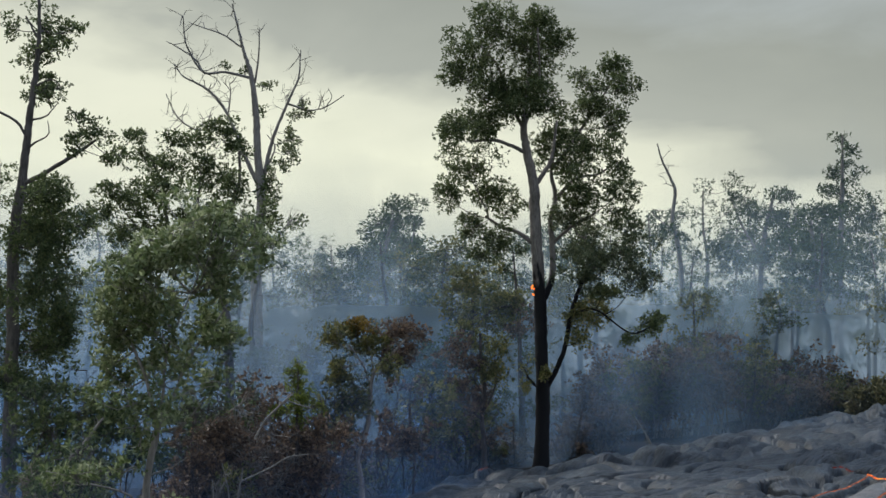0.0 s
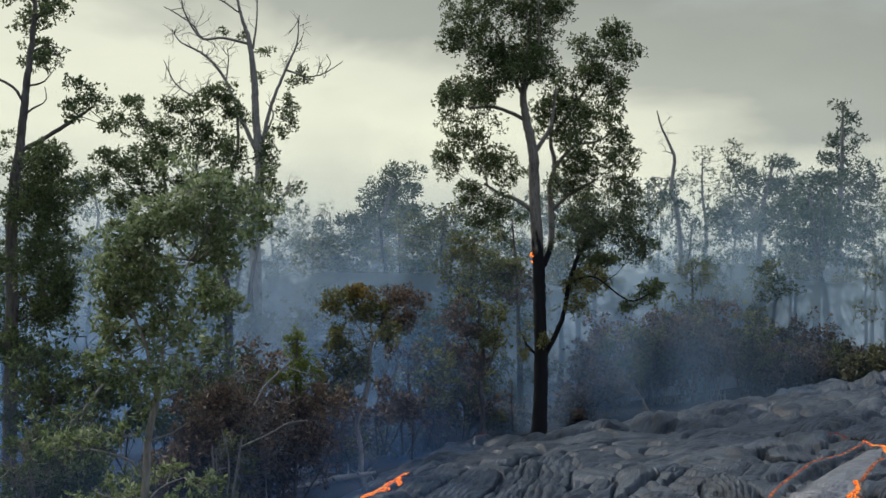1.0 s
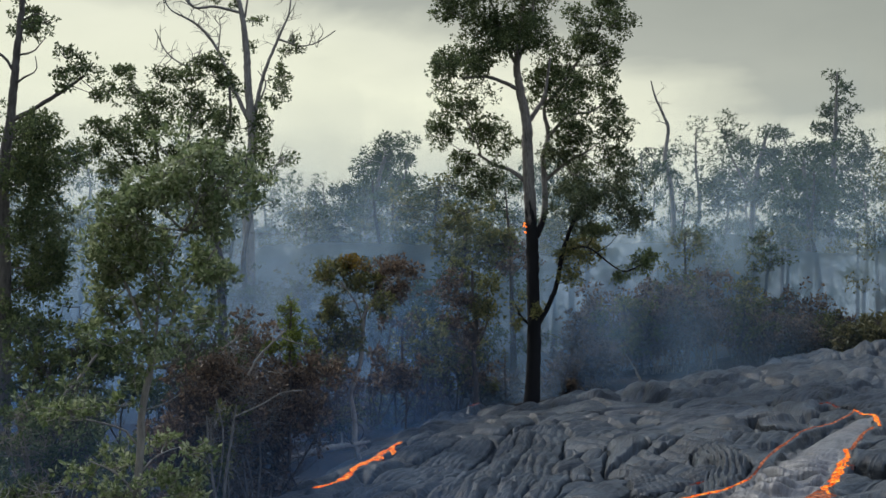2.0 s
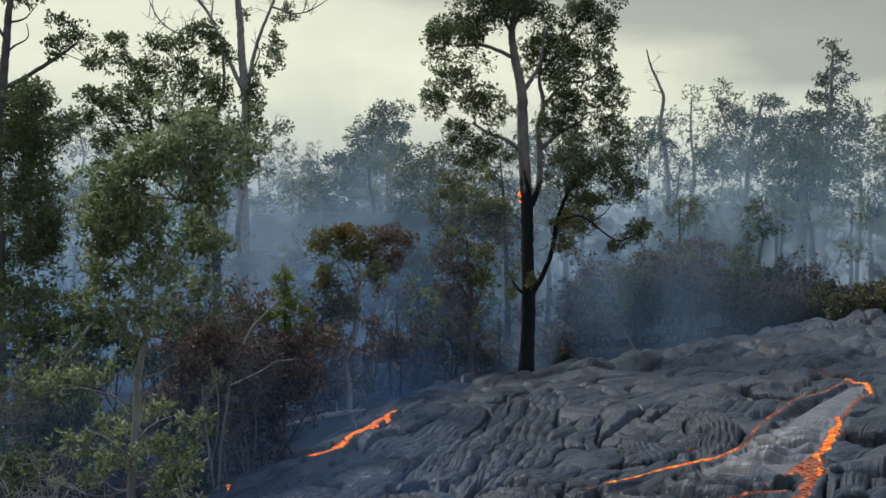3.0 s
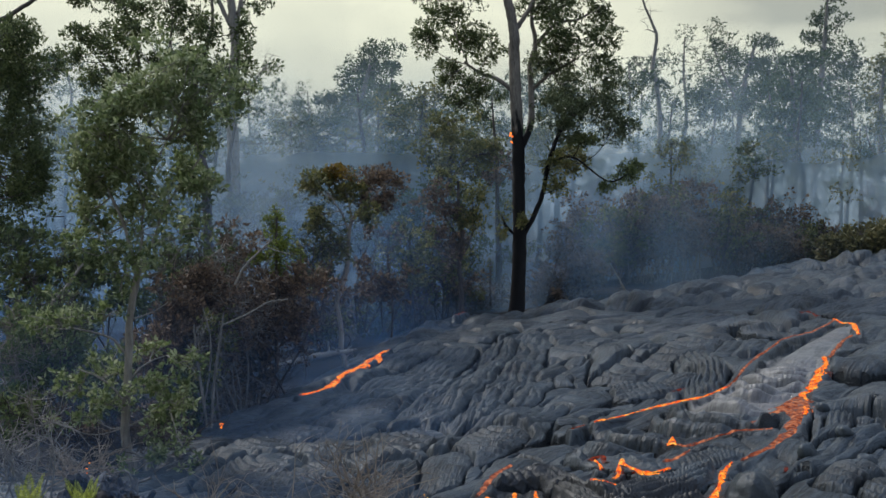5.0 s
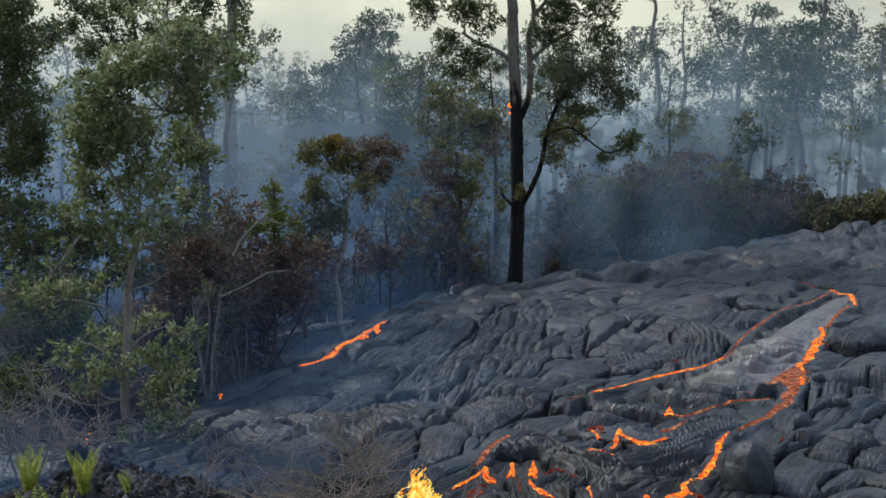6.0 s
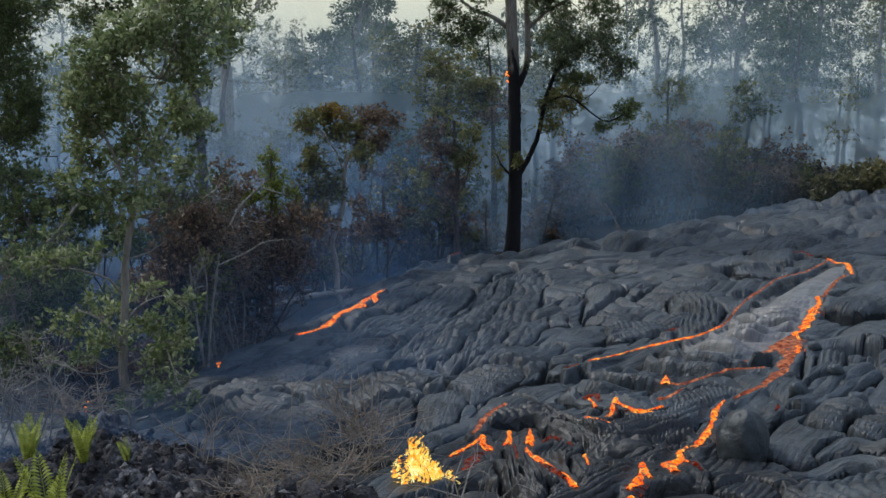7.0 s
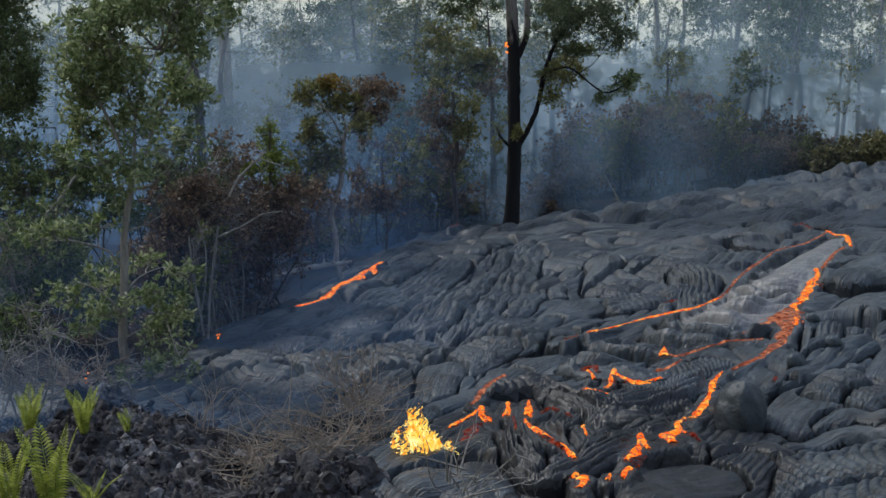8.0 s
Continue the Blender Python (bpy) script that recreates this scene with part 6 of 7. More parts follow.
shrub("shrub", (3.09, 24.5, -0.03), 1.06, 0.80, LEAF_BROWN, "burnt brown leafless shrub with a tangle of fine twigs", 208, leafy=0.1, bark=TWIG, leaf_length=0.142)
shrub("shrub", (-2.05, 13.0, -0.1), 1.5, 2.1, LEAF_BROWN, "dense burnt brown thicket of fine twigs and dead leaves", 210, leafy=0.7, bare=190, stems=12, bark=BARK_DARK, leaf_length=0.07)
shrub("shrub", (-2.4, 12.0, -0.12), 1.3, 2.1, LEAF_BROWN, "dense burnt brown thicket of fine twigs and dead leaves", 211, leafy=0.7, bare=200, stems=12, bark=BARK, leaf_length=0.065)
shrub("shrub", (-2.7, 11.4, -0.12), 1.1, 2.0, LEAF_BROWN, "dense burnt brown thicket of fine twigs and dead leaves", 212, leafy=0.6, bare=180, stems=10, bark=BARK_DARK, leaf_length=0.062)
shrub("shrub", (-2.27, 11, -0.01), 0.54, 1.55, LEAF_OLIVE, "half-scorched shrub with pale stems and sparse olive leaves", 213, leafy=0.3, bark=BARK, leaf_length=0.064)
shrub("shrub", (-2.86, 14, 0.52), 1.22, 1.60, LEAF_DARK, "dark green leafy shrub above burnt thicket", 214, leafy=0.8, leaf_length=0.081)
vine = Tree("vine_shrub", (-1.74, 12.6, 0.49), BARK_DARK, LEAF_VINE, "pointed shrub overgrown with yellow-green vines", category="shrub", leaf_length=0.05, depth=0.15, seed=45, each=6)
vine.limb([(-0.004, -0.209, 0.021), (-0.005, 0.484, 0.021), (-0.006, 1.168, 0.016), (0.004, 1.708, 0.01)])
vine.boughs([(0, 1.73, 0.07, 0.09), (0.01, 1.61, 0.13, 0.1), (-0.01, 1.45, 0.16, 0.12), (0.04, 1.3, 0.18, 0.13), (-0.09, 1.22, 0.22, 0.1), (0.14, 1.2, 0.13, 0.12), (-0.2, 1.17, 0.16, 0.07), (0.04, 1.05, 0.19, 0.1)])
vine.finish()

r = np.random.default_rng(21)
for k in range(14):
    # burnt undergrowth along the lava's far west edge
    f = (k + r.uniform(0, 1)) / 14
    y = 15.6 + 7.6 * f
    x = -2.3 + 3.6 * f - r.uniform(0.15, 1.9)
    shrub("shrub", (x, y, float(land(x, y)) - 0.05), r.uniform(0.7, 1.2), r.uniform(0.7, 1.7), (LEAF_BROWN, LEAF_OLIVE, LEAF_BROWN)[k % 3], ("low burnt shrub of dark twigs with few dead leaves", "low scorched shrub with a few olive leaves")[k % 3 == 1], 270 + k, leafy=0.3, bare=45, stems=6, bark=BARK_DARK, leaf_length=0.085)
shrub("shrub", (-1.52, 16, 0.62), 0.96, 1.56, LEAF_OLIVE, "olive shrub among scorched trees", 216, leafy=0.6, leaf_length=0.093)
shrub("shrub", (-0.74, 18, 0.21), 1.17, 1.95, LEAF_BROWN, "burnt brown leafless shrub with a tangle of fine twigs", 217, leafy=0.3, leaf_length=0.104)
shrub("shrub", (-0.38, 20, -0.02), 1.19, 1.95, LEAF_OLIVE, "scorched olive shrub with thin twigs", 218, leafy=0.4, leaf_length=0.116)
shrub("shrub", (0.3, 22, -0.14), 1.31, 2.03, LEAF_OLIVE, "scorched olive shrub with thin twigs", 219, leafy=0.4, leaf_length=0.128)
shrub("shrub", (1.5, 24, -0.16), 1.04, 0.52, LEAF_BROWN, "burnt brown leafless shrub with a tangle of fine twigs", 220, leafy=0.2, leaf_length=0.139)
shrub("shrub", (2.95, 24, -0.16), 0.78, 0.52, LEAF_BROWN, "burnt brown leafless shrub with a tangle of fine twigs", 221, leafy=0.2, leaf_length=0.139)
shrub("shrub", (-3.88, 11, 0.18), 1.01, 1.37, LEAF_DARK, "dark shrub in blue smoke", 222, leafy=0.4, leaf_length=0.064)
shrub("shrub", (-4.11, 10.5, 0.04), 0.68, 1.48, LEAF_DARK, "dark shrub in blue smoke", 223, leafy=0.9, bare=110, bark=TWIG, stems=9, leaf_length=0.061)
shrub("shrub", (-4.24, 12.5, 0.51), 0.95, 0.61, LEAF_LIGHT, "low green bush with pale leaf tips", 224, leafy=0.9, leaf_length=0.07)
shrub("shrub", (-1.34, 26, 0.56), 1.98, 2.82, LEAF_FAR, "smoky green understorey shrub", 225, leafy=0.6, leaf_length=0.1)
shrub("shrub", (-4.09, 24, 0.69), 1.82, 2.08, LEAF_FAR, "smoky green understorey shrub", 226, leafy=0.6, leaf_length=0.1)
shrub("shrub", (-2.65, 28, 0.42), 2.43, 2.43, LEAF_FAR, "smoky green understorey shrub", 227, leafy=0.5, leaf_length=0.1)
shrub("shrub", (10.71, 27, 0.94), 1.32, 0.59, LEAF_BROWN, "low dry brown scrub on the rise", 229, leafy=0.3, leaf_length=0.157)
shrub("shrub", (11.02, 25, 1.02), 1.63, 0.75, GRASS, "low yellow-green scrub on the rise", 230, leafy=1.2, leaf_length=0.145)
shrub("shrub", (10.28, 25.2, 0.95), 1.37, 0.57, GRASS, "low yellow-green scrub on the rise", 231, leafy=1.2, leaf_length=0.146)
shrub("shrub", (-3.72, 9.6, 0.02), 0.63, 0.57, LEAF_DARK, "dim low bush in drifting blue smoke", 300, leafy=0.5, bare=30, each=5, leaf_length=0.060)
shrub("shrub", (-3.4, 10.2, -0.18), 0.72, 0.50, LEAF_BROWN, "dim low bush in drifting blue smoke", 301, leafy=0.4, bare=30, each=5, leaf_length=0.060)
shrub("shrub", (-2.72, 10.6, -0.22), 0.63, 0.46, LEAF_BROWN, "dim low bush in drifting blue smoke", 302, leafy=0.4, bare=30, each=5, leaf_length=0.061)
shrub("shrub", (-2.45, 11, -0.13), 0.54, 0.66, LEAF_DARK, "dim low bush in drifting blue smoke", 303, leafy=0.4, bare=30, each=5, leaf_length=0.064)
shrub("shrub", (-3.53, 11.6, -0.2), 0.94, 0.88, LEAF_DARK, "dim low bush in drifting blue smoke", 304, leafy=0.5, bare=30, each=5, leaf_length=0.067)
shrub("shrub", (-4.58, 12.4, -0.16), 1.08, 1.14, LEAF_DARK, "dim low bush in drifting blue smoke", 305, leafy=0.6, bare=30, each=5, leaf_length=0.072)
shrub("shrub", (-2.18, 12.6, -0.14), 0.82, 0.48, LEAF_BROWN, "dim low bush in drifting blue smoke", 306, leafy=0.4, bare=30, each=5, leaf_length=0.073)
shrub("shrub", (-2.98, 12.5, -0.12), 0.81, 1.09, LEAF_OLIVE, "dim low bush in drifting blue smoke", 307, leafy=0.5, bare=30, each=5, leaf_length=0.072)
shrub("shrub", (-0.46, 24, 0.69), 1.95, 2.47, LEAF_FAR, "dim low bush in drifting blue smoke", 308, leafy=0.7, bare=30, each=5, leaf_length=0.139)
shrub("shrub", (-3.17, 23, 0.76), 1.87, 2.12, LEAF_FAR, "dim low bush in drifting blue smoke", 309, leafy=0.7, bare=30, each=5, leaf_length=0.133)
shrub("shrub", (0.66, 27, 0.05), 1.91, 2.49, LEAF_FAR, "dim low bush in drifting blue smoke", 310, leafy=0.6, bare=30, each=5, leaf_length=0.157)
shrub("shrub", (-4.22, 13.5, 0.36), 1.10, 1.69, LEAF_DARK, "dim low bush in drifting blue smoke", 311, leafy=0.7, bare=30, each=5, leaf_length=0.078)
shrub("shrub", (-5.13, 14, 0.29), 1.14, 2.05, LEAF_DARK, "dim low bush in drifting blue smoke", 312, leafy=0.7, bare=30, each=5, leaf_length=0.081)
shrub("shrub", (-3.79, 15, 0.4), 1.22, 1.63, LEAF_DARK, "dim low bush in drifting blue smoke", 313, leafy=0.6, bare=30, each=5, leaf_length=0.087)
shrub("shrub", (-3.65, 17, 0.23), 1.20, 2.12, LEAF_FAR, "dim low bush in drifting blue smoke", 314, leafy=0.6, bare=30, each=5, leaf_length=0.099)


# ---- loose lobes, toes and ropes of the lava ----
def pillow_mesh(name, seed, ropes=0.0, wave=0.14, lean=0.25, mat=None, n=30, m=16):
    """A rounded lava toe of half width 1: flat below, blunt in front, with arcs of ropes over its top."""
    u, v = np.meshgrid(np.linspace(0, 2 * np.pi, n, endpoint=False), np.linspace(0, 1, m), indexing="ij")
    el = np.pi * (0.5 - v)
    x, y, z = np.cos(u) * np.cos(el), np.sin(u) * np.cos(el), np.sin(el)
    z = np.where(z < 0, z * 0.55, z)
    x = x + lean * z
    lump = 1 + 0.55 * fbm(u * 0 + x * 1.3 + seed * 3.1, y * 1.3 + z, 3, seed)
    x, y, z = x * lump, y * lump, z * lump
    if ropes:
        z = z + ropes * (0.5 - np.abs(np.sin(np.pi * (x + 0.45 * y * y + 0.25 * fbm(x * 2, y * 2 + seed, 2, seed)) / wave)) ** 0.8) * smooth(0.1, 0.6, z)
    i, j = np.meshgrid(np.arange(n), np.arange(m - 1), indexing="ij")
    ii = (i + 1) % n
    f = np.stack([i * m + j, i * m + j + 1, ii * m + j + 1, ii * m + j], -1).reshape(-1, 4)
    return mesh_of(name, np.stack([x, y, z], -1).reshape(-1, 3), f, mat or LAVA)


def lava_lobe(x, y, half_long, half_wide, tall, heading, seed, ropes=0.0, wave=0.14, sink=0.25, data=None, fine=1):
    ob = part("lava_lobe", data or pillow_mesh("lava_lobe", seed, ropes, wave, n=30 * fine, m=16 * fine), lava_field)
    ob.matrix_basis = pose(x, y, float(lava_top(np.array([x]), np.array([y]))[0]) - sink * tall + 0.02, 0, 0, heading) @ Matrix.Diagonal((half_long, half_wide, tall, 1))
    return ob


lava_lobe(2.20, 6.76, 0.23, 0.17, 0.31, 250, 11, 0, 0.14, 0.15, fine=2)
lava_lobe(2.98, 7.88, 0.09, 0.06, 0.09, 200, 12, 0.0, 0.14, 0.25, fine=1)
lava_lobe(3.65, 9.29, 0.07, 0.05, 0.07, 200, 14, 0.0, 0.14, 0.25, fine=1)
lava_lobe(3.36, 8.11, 0.08, 0.06, 0.07, 200, 15, 0.0, 0.14, 0.25, fine=1)
lava_lobe(3.40, 7.77, 0.08, 0.06, 0.07, 200, 16, 0.0, 0.14, 0.25, fine=1)

# ---- rough clinker mounds in front ----
def chunk_mesh(seed):
    bm = bmesh.new()
    bmesh.ops.create_icosphere(bm, subdivisions=2, radius=1)
    for v in bm.verts:
        c = v.co.copy()
        v.co *= 1 + 0.55 * noise.noise(c * 1.4 + Vector((seed * 3.7, 0, 0))) + 0.28 * noise.noise(c * 3.6 + Vector((0, seed, 0)))
    me = bpy.data.meshes.new("rock")
    bm.to_mesh(me)
    bm.free()
    me.materials.append(CLINKER)
    return me


CHUNKS = [chunk_mesh(i) for i in range(9)]


def clinker_mound(x0, y0, wide, deep, tall, count, seed, label, peaks=()):
    g = np.random.default_rng(seed)
    n, m = (230, 200) if wide > 1 else (80, 76)
    u, v = np.meshgrid(np.linspace(-1, 1, n), np.linspace(-1, 1, m), indexing="ij")
    x, y = x0 + u * wide, y0 + v * deep

    def top(x, y):
        d = np.hypot((x - x0) / wide, (y - y0) / deep) + 0.25 * fbm(x * 1.5, y * 1.5, 3, seed)
        h = tall * (1 - smooth(0.35, 0.95, d)) * (0.75 + 0.9 * fbm(x * 1.3, y * 1.3, 3, seed + 3))
        for px, py, pr, ph in peaks:
            h = h + ph * np.exp(-((x - px) ** 2 + (y - py) ** 2) / pr**2)
        h = h + (0.34 * np.abs(fbm(x * 3.5, y * 3.5, 4, seed + 5)) + 0.22 * np.abs(fbm(x * 9, y * 9, 3, seed + 6)) + 0.11 * fbm(x * 24, y * 24, 3, seed + 7)) * (1 - smooth(0.7, 1.0, d))
        return land(x, y) + 0.05 + h - 0.6 * smooth(0.85, 1.0, d)

    z = top(x, y)
    i, j = np.meshgrid(np.arange(n - 1), np.arange(m - 1), indexing="ij")
    f = np.stack([i * m + j, (i + 1) * m + j, (i + 1) * m + j + 1, i * m + j + 1], -1).reshape(-1, 4)
    ob = root("clinker_mound", (x0, y0, 0), label, "rock", kind="structure")
    part("mound", mesh_of("mound", np.stack([x - x0, y - y0, z], -1).reshape(-1, 3), f, CLINKER), ob)
    for k in range(count):
        a, q = g.uniform(0, 2 * np.pi), math.sqrt(g.uniform(0, 0.8))
        x, y = x0 + wide * q * math.cos(a), y0 + deep * q * math.sin(a)
        s = 0.02 + 0.075 * g.uniform() ** 2
        c = part("rock", CHUNKS[k % 9], ob)
        c.matrix_basis = pose(x - x0, y - y0, float(top(np.array([x]), np.array([y]))[0]) + 0.2 * s, g.uniform(0, 360), g.uniform(0, 360), g.uniform(0, 360)) @ Matrix.Diagonal((s * g.uniform(0.8, 1.4), s, s * g.uniform(0.6, 1), 1))
    v, f, c = [], [], 0
    base = np.array([(0, 2, 4), (0, 4, 3), (0, 3, 5), (0, 5, 2), (1, 4, 2), (1, 3, 4), (1, 5, 3), (1, 2, 5)])
    six = np.array([(0, 0, 1), (0, 0, -1), (1, 0, 0), (-1, 0, 0), (0, 1, 0), (0, -1, 0)], float)
    for _ in range(2600 if wide > 1 else 500):
        a, q = g.uniform(0, 2 * np.pi), math.sqrt(g.uniform(0, 0.85))
        x, y = x0 + wide * q * math.cos(a), y0 + deep * q * math.sin(a)
        s = 0.008 + 0.03 * g.uniform() ** 2
        m = np.array(Euler(g.uniform(0, 6, 3)).to_matrix())
        v.append((six * g.uniform(0.5, 1.3, (6, 1))) @ m * s + [x - x0, y - y0, 0])
        f.append(base + c)
        c += 6
    v = np.concatenate(v)
    v[:, 2] += np.repeat(top(v[::6, 0] + x0, v[::6, 1] + y0) + 0.008, 6)
    part("rubble", mesh_of("rubble", v, np.concatenate(f), CLINKER, False), ob)["kind"] = "stuff"
    return top


clinker_top = clinker_mound(-2.75, 6.75, 1.8, 1.75, 0.2, 290, 31, "black jagged clinker lava mound", ((-2.45, 8.0, 0.22, 0.3), (-2.05, 7.4, 0.4, 0.12)))
clinker_mound(-0.6, 5.95, 0.6, 0.55, 0.32, 60, 32, "black jagged clinker lava heap")
clinker_mound(-2.42, 7.75, 0.42, 0.4, 0.5, 50, 33, "black jagged clinker lava knob")


# ---- ferns ----
def fern(foot, reach, fronds, seed, spread=0.5):
    g = np.random.default_rng(seed)
    ob = root("sword_fern", foot, "bright green sword fern with upright toothed fronds", "fern", "ferns")
    for k in range(fronds):
        a = 2 * np.pi * (k + g.uniform(-0.3, 0.3)) / fronds
        out = spread * g.uniform(0.4, 1.0)
        ln = reach * g.uniform(0.75, 1.1)
        s = np.linspace(0, 1, 30)
        rach = np.c_[np.cos(a) * out * ln * s**1.5, np.sin(a) * out * ln * s**1.5, ln * (s - 0.28 * out * s**3)]
        d = unit(np.gradient(rach, axis=0))
        side = unit(np.cross(d, [np.cos(a + g.uniform(-0.8, 0.8)), np.sin(a), 0.15]) + 1e-6)
        vs, fs = [], []
        for i in range(2, 30):
            w = ln * 0.13 * math.sin(math.pi * min(1, 0.12 + 0.88 * s[i])) ** 0.7 + 0.004
            for sg in (-1, 1):
                tip = rach[i] + sg * side[i] * w + d[i] * w * 0.35 + np.array([0, 0, -0.15 * w])
                h = d[i] * ln * 0.014
                c = len(vs) * 1
                vs += [rach[i] - h, rach[i] + sg * side[i] * w * 0.6 - h * 0.7 + d[i] * w * 0.18, tip, rach[i] + sg * side[i] * w * 0.55 + h * 1.2 + d[i] * w * 0.18]
                fs.append((c, c + 1, c + 2, c + 3))
        w = Wood()
        w.rod(rach[::3], np.linspace(0.005, 0.0015, 10), 4)
        base = len(vs)
        v = np.concatenate([np.array(vs)] + w.verts)
        f = np.concatenate([np.array(fs)] + [q + base for q in w.faces])
        part("frond", mesh_of("frond", v, f, FERN, False), ob)
    return ob


fern((-2.72, 7.2, 0.04), 0.39, 7, 1, 0.45)
fern((-2.27, 7, 0.1), 0.38, 8, 2, 0.45)
fern((-2.24, 5.6, 0.06), 0.52, 6, 3, 0.45)
fern((-2.01, 5.6, 0.02), 0.58, 6, 4, 0.35)
fern((-1.82, 5.7, 0.08), 0.26, 4, 5, 0.8)
fern((-1.98, 7, 0.12), 0.19, 4, 6, 0.45)


# ---- dry twigs, logs and bare branches ----
def twig_tangle(at, wide, deep, tall, count, thick, length, mat, label, seed, name="twig_tangle"):
    g = np.random.default_rng(seed)
    w = Wood()
    for _ in range(count):
        s = np.array([g.normal() * wide * 0.42, g.normal() * deep * 0.42, abs(g.normal()) * tall * 0.3])
        d = unit(np.array([g.normal(), g.normal() * 0.6, abs(g.normal()) * 0.5 * tall / wide + 0.1]))
        ln = length * g.uniform(0.4, 1.3)
        e = s + d * ln
        mid = (s + e) / 2 + g.normal(size=3) * 0.16 * ln
        q = bent([s, mid, e], 7)
        w.rod(q, np.linspace(thick * g.uniform(0.6, 1.2), thick * 0.25, 7), 4)
        for _ in range(2):
            i = int(g.integers(2, 6))
            e2 = q[i] + unit(d + g.normal(size=3) * 0.8) * ln * 0.4
            w.rod(bent([q[i], (q[i] + e2) / 2 + g.normal(size=3) * 0.04 * ln, e2], 5), np.linspace(thick * 0.5, thick * 0.15, 5), 3)
    ob = new(name, w.mesh(name, mat))
    ob.location = at
    return tagged(ob, label, "twigs", "", "stuff")


def log(foot, pts, label, mat, seed, name="fallen_log", knots=0.12, sides=10):
    """A single bent piece of dead wood: x, y, z from its foot and radius, with stubs of side branches."""
    g = np.random.default_rng(seed)
    ob = root(name, foot, label, "log" if "log" in name else "branch")
    w = Wood()
    q = bent(pts, 26)
    w.rod(q[:, :3], q[:, 3], sides, knots, g)
    part("stem", w.mesh("stem", mat), ob)
    for _ in range(4):
        i = int(g.integers(6, 24))
        e = q[i, :3] + unit(g.normal(size=3) + [0, 0, 0.6]) * g.uniform(0.15, 0.45) * (0.3 + q[0, 3] * 8)
        b = Wood()
        b.rod(bent([q[i, :3], (q[i, :3] + e) / 2 + g.normal(size=3) * 0.03, e], 6), np.linspace(q[i, 3] * 0.5, q[i, 3] * 0.12, 6), 6)
        part("stub", b.mesh("stub", mat), ob)
    return ob


shrub("dead_bush", (-3.15, 8.0, 0.0), 0.95, 0.85, LEAF_BROWN, "leafless dead bush of pale grey branching twigs", 341, leafy=0, bare=80, bark=BARK_PALE, stems=9, category="bush", group="")
twig_tangle((-0.52, 6.8, 0.05), 0.37, 0.5, 0.33, 110, 0.005, 0.4, TWIG, "tangle of dry brown twigs over lava", 42)
twig_tangle((-0.98, 6.82, -0.07), 0.35, 0.5, 0.22, 110, 0.005, 0.35, TWIG, "tangle of dry brown twigs over lava", 43)
twig_tangle((-0.67, 8.24, 0.1), 0.11, 0.1, 0.27, 14, 0.006, 0.35, TWIG, "small dry upright twig clump", 44)
twig_tangle((0.26, 5.4, 0.26), 0.16, 0.2, 0.18, 22, 0.006, 0.35, BARK_PALE, "bleached dry twigs lying on lava", 45)
twig_tangle((-0.34, 7.09, 0.24), 0.23, 0.3, 0.27, 60, 0.005, 0.35, TWIG, "tangle of dry brown twigs over lava", 46)
twig_tangle((-0.95, 6.36, -0.17), 0.35, 0.2, 0.14, 120, 0.004, 0.22, TWIG, "dry brown grass and twigs", 47)
twig_tangle((-1.56, 7.47, -0.03), 0.12, 0.2, 0.45, 16, 0.005, 0.4, TWIG, "thin dry stems beside clinker", 48)
twig_tangle((-2.86, 8.87, -0.06), 0.34, 0.4, 0.24, 60, 0.006, 0.4, TWIG, "burnt litter of twigs on ash", 49)
twig_tangle((-2.35, 9.38, 0.01), 0.36, 0.4, 0.31, 60, 0.006, 0.4, BARK_DARK, "burnt litter of twigs on ash", 50)
log((-2.41, 15.75, -0.27), [(0, 0, 0, 0.056), (0.389, 0, 0.13, 0.056), (0.777, 0, 0.243, 0.056), (1.164, 0, 0.303, 0.044), (1.439, 0, 0.355, 0.022)], "pale fallen log at the edge of the lava", BARK_PALE, 51, "fallen_log")
log((-2.03, 15.75, -0.22), [(0, 0, 0, 0.033), (0.131, 0, 0.104, 0.033), (0.346, 0, 0.174, 0.022)], "pale fallen log at the edge of the lava", BARK_PALE, 52, "fallen_log")
log((-1.12, 15.75, -0.22), [(0, 0, 0, 0.044), (-0.05, 0, 0.175, 0.044), (-0.083, 0, 0.279, 0.033)], "charred pale stump at the lava edge", BARK_PALE, 53, "stump_log")
log((-4.13, 11.5, 1.12), [(0, 0, 0, 0.02), (0.194, 0, 0.206, 0.02), (0.337, 0, 0.404, 0.016), (0.422, 0, 0.515, 0.012)], "bleached leaning dead log", BARK_PALE, 54, "leaning_log")
log((-2, 11.2, 1.43), [(0, 0, 0, 0.012), (0.125, 0, 0.212, 0.012), (0.31, 0, 0.393, 0.01), (0.401, 0, 0.484, 0.006)], "pale crooked bare branch over burnt scrub", BARK_PALE, 55, "dead_sapling")
log((-1.67, 11.2, 1.84), [(0, 0, 0, 0.008), (0.131, 0, -0.048, 0.006), (0.281, 0, -0.09, 0.004)], "pale crooked bare branch over burnt scrub", BARK_PALE, 56, "dead_sapling")
log((-2.07, 10.9, 1.03), [(0, 0, 0, 0.008), (0.268, 0, 0.119, 0.008), (0.476, 0, 0.238, 0.007), (0.683, 0, 0.268, 0.004)], "pale crooked bare branch over burnt scrub", BARK_PALE, 57, "dead_sapling")
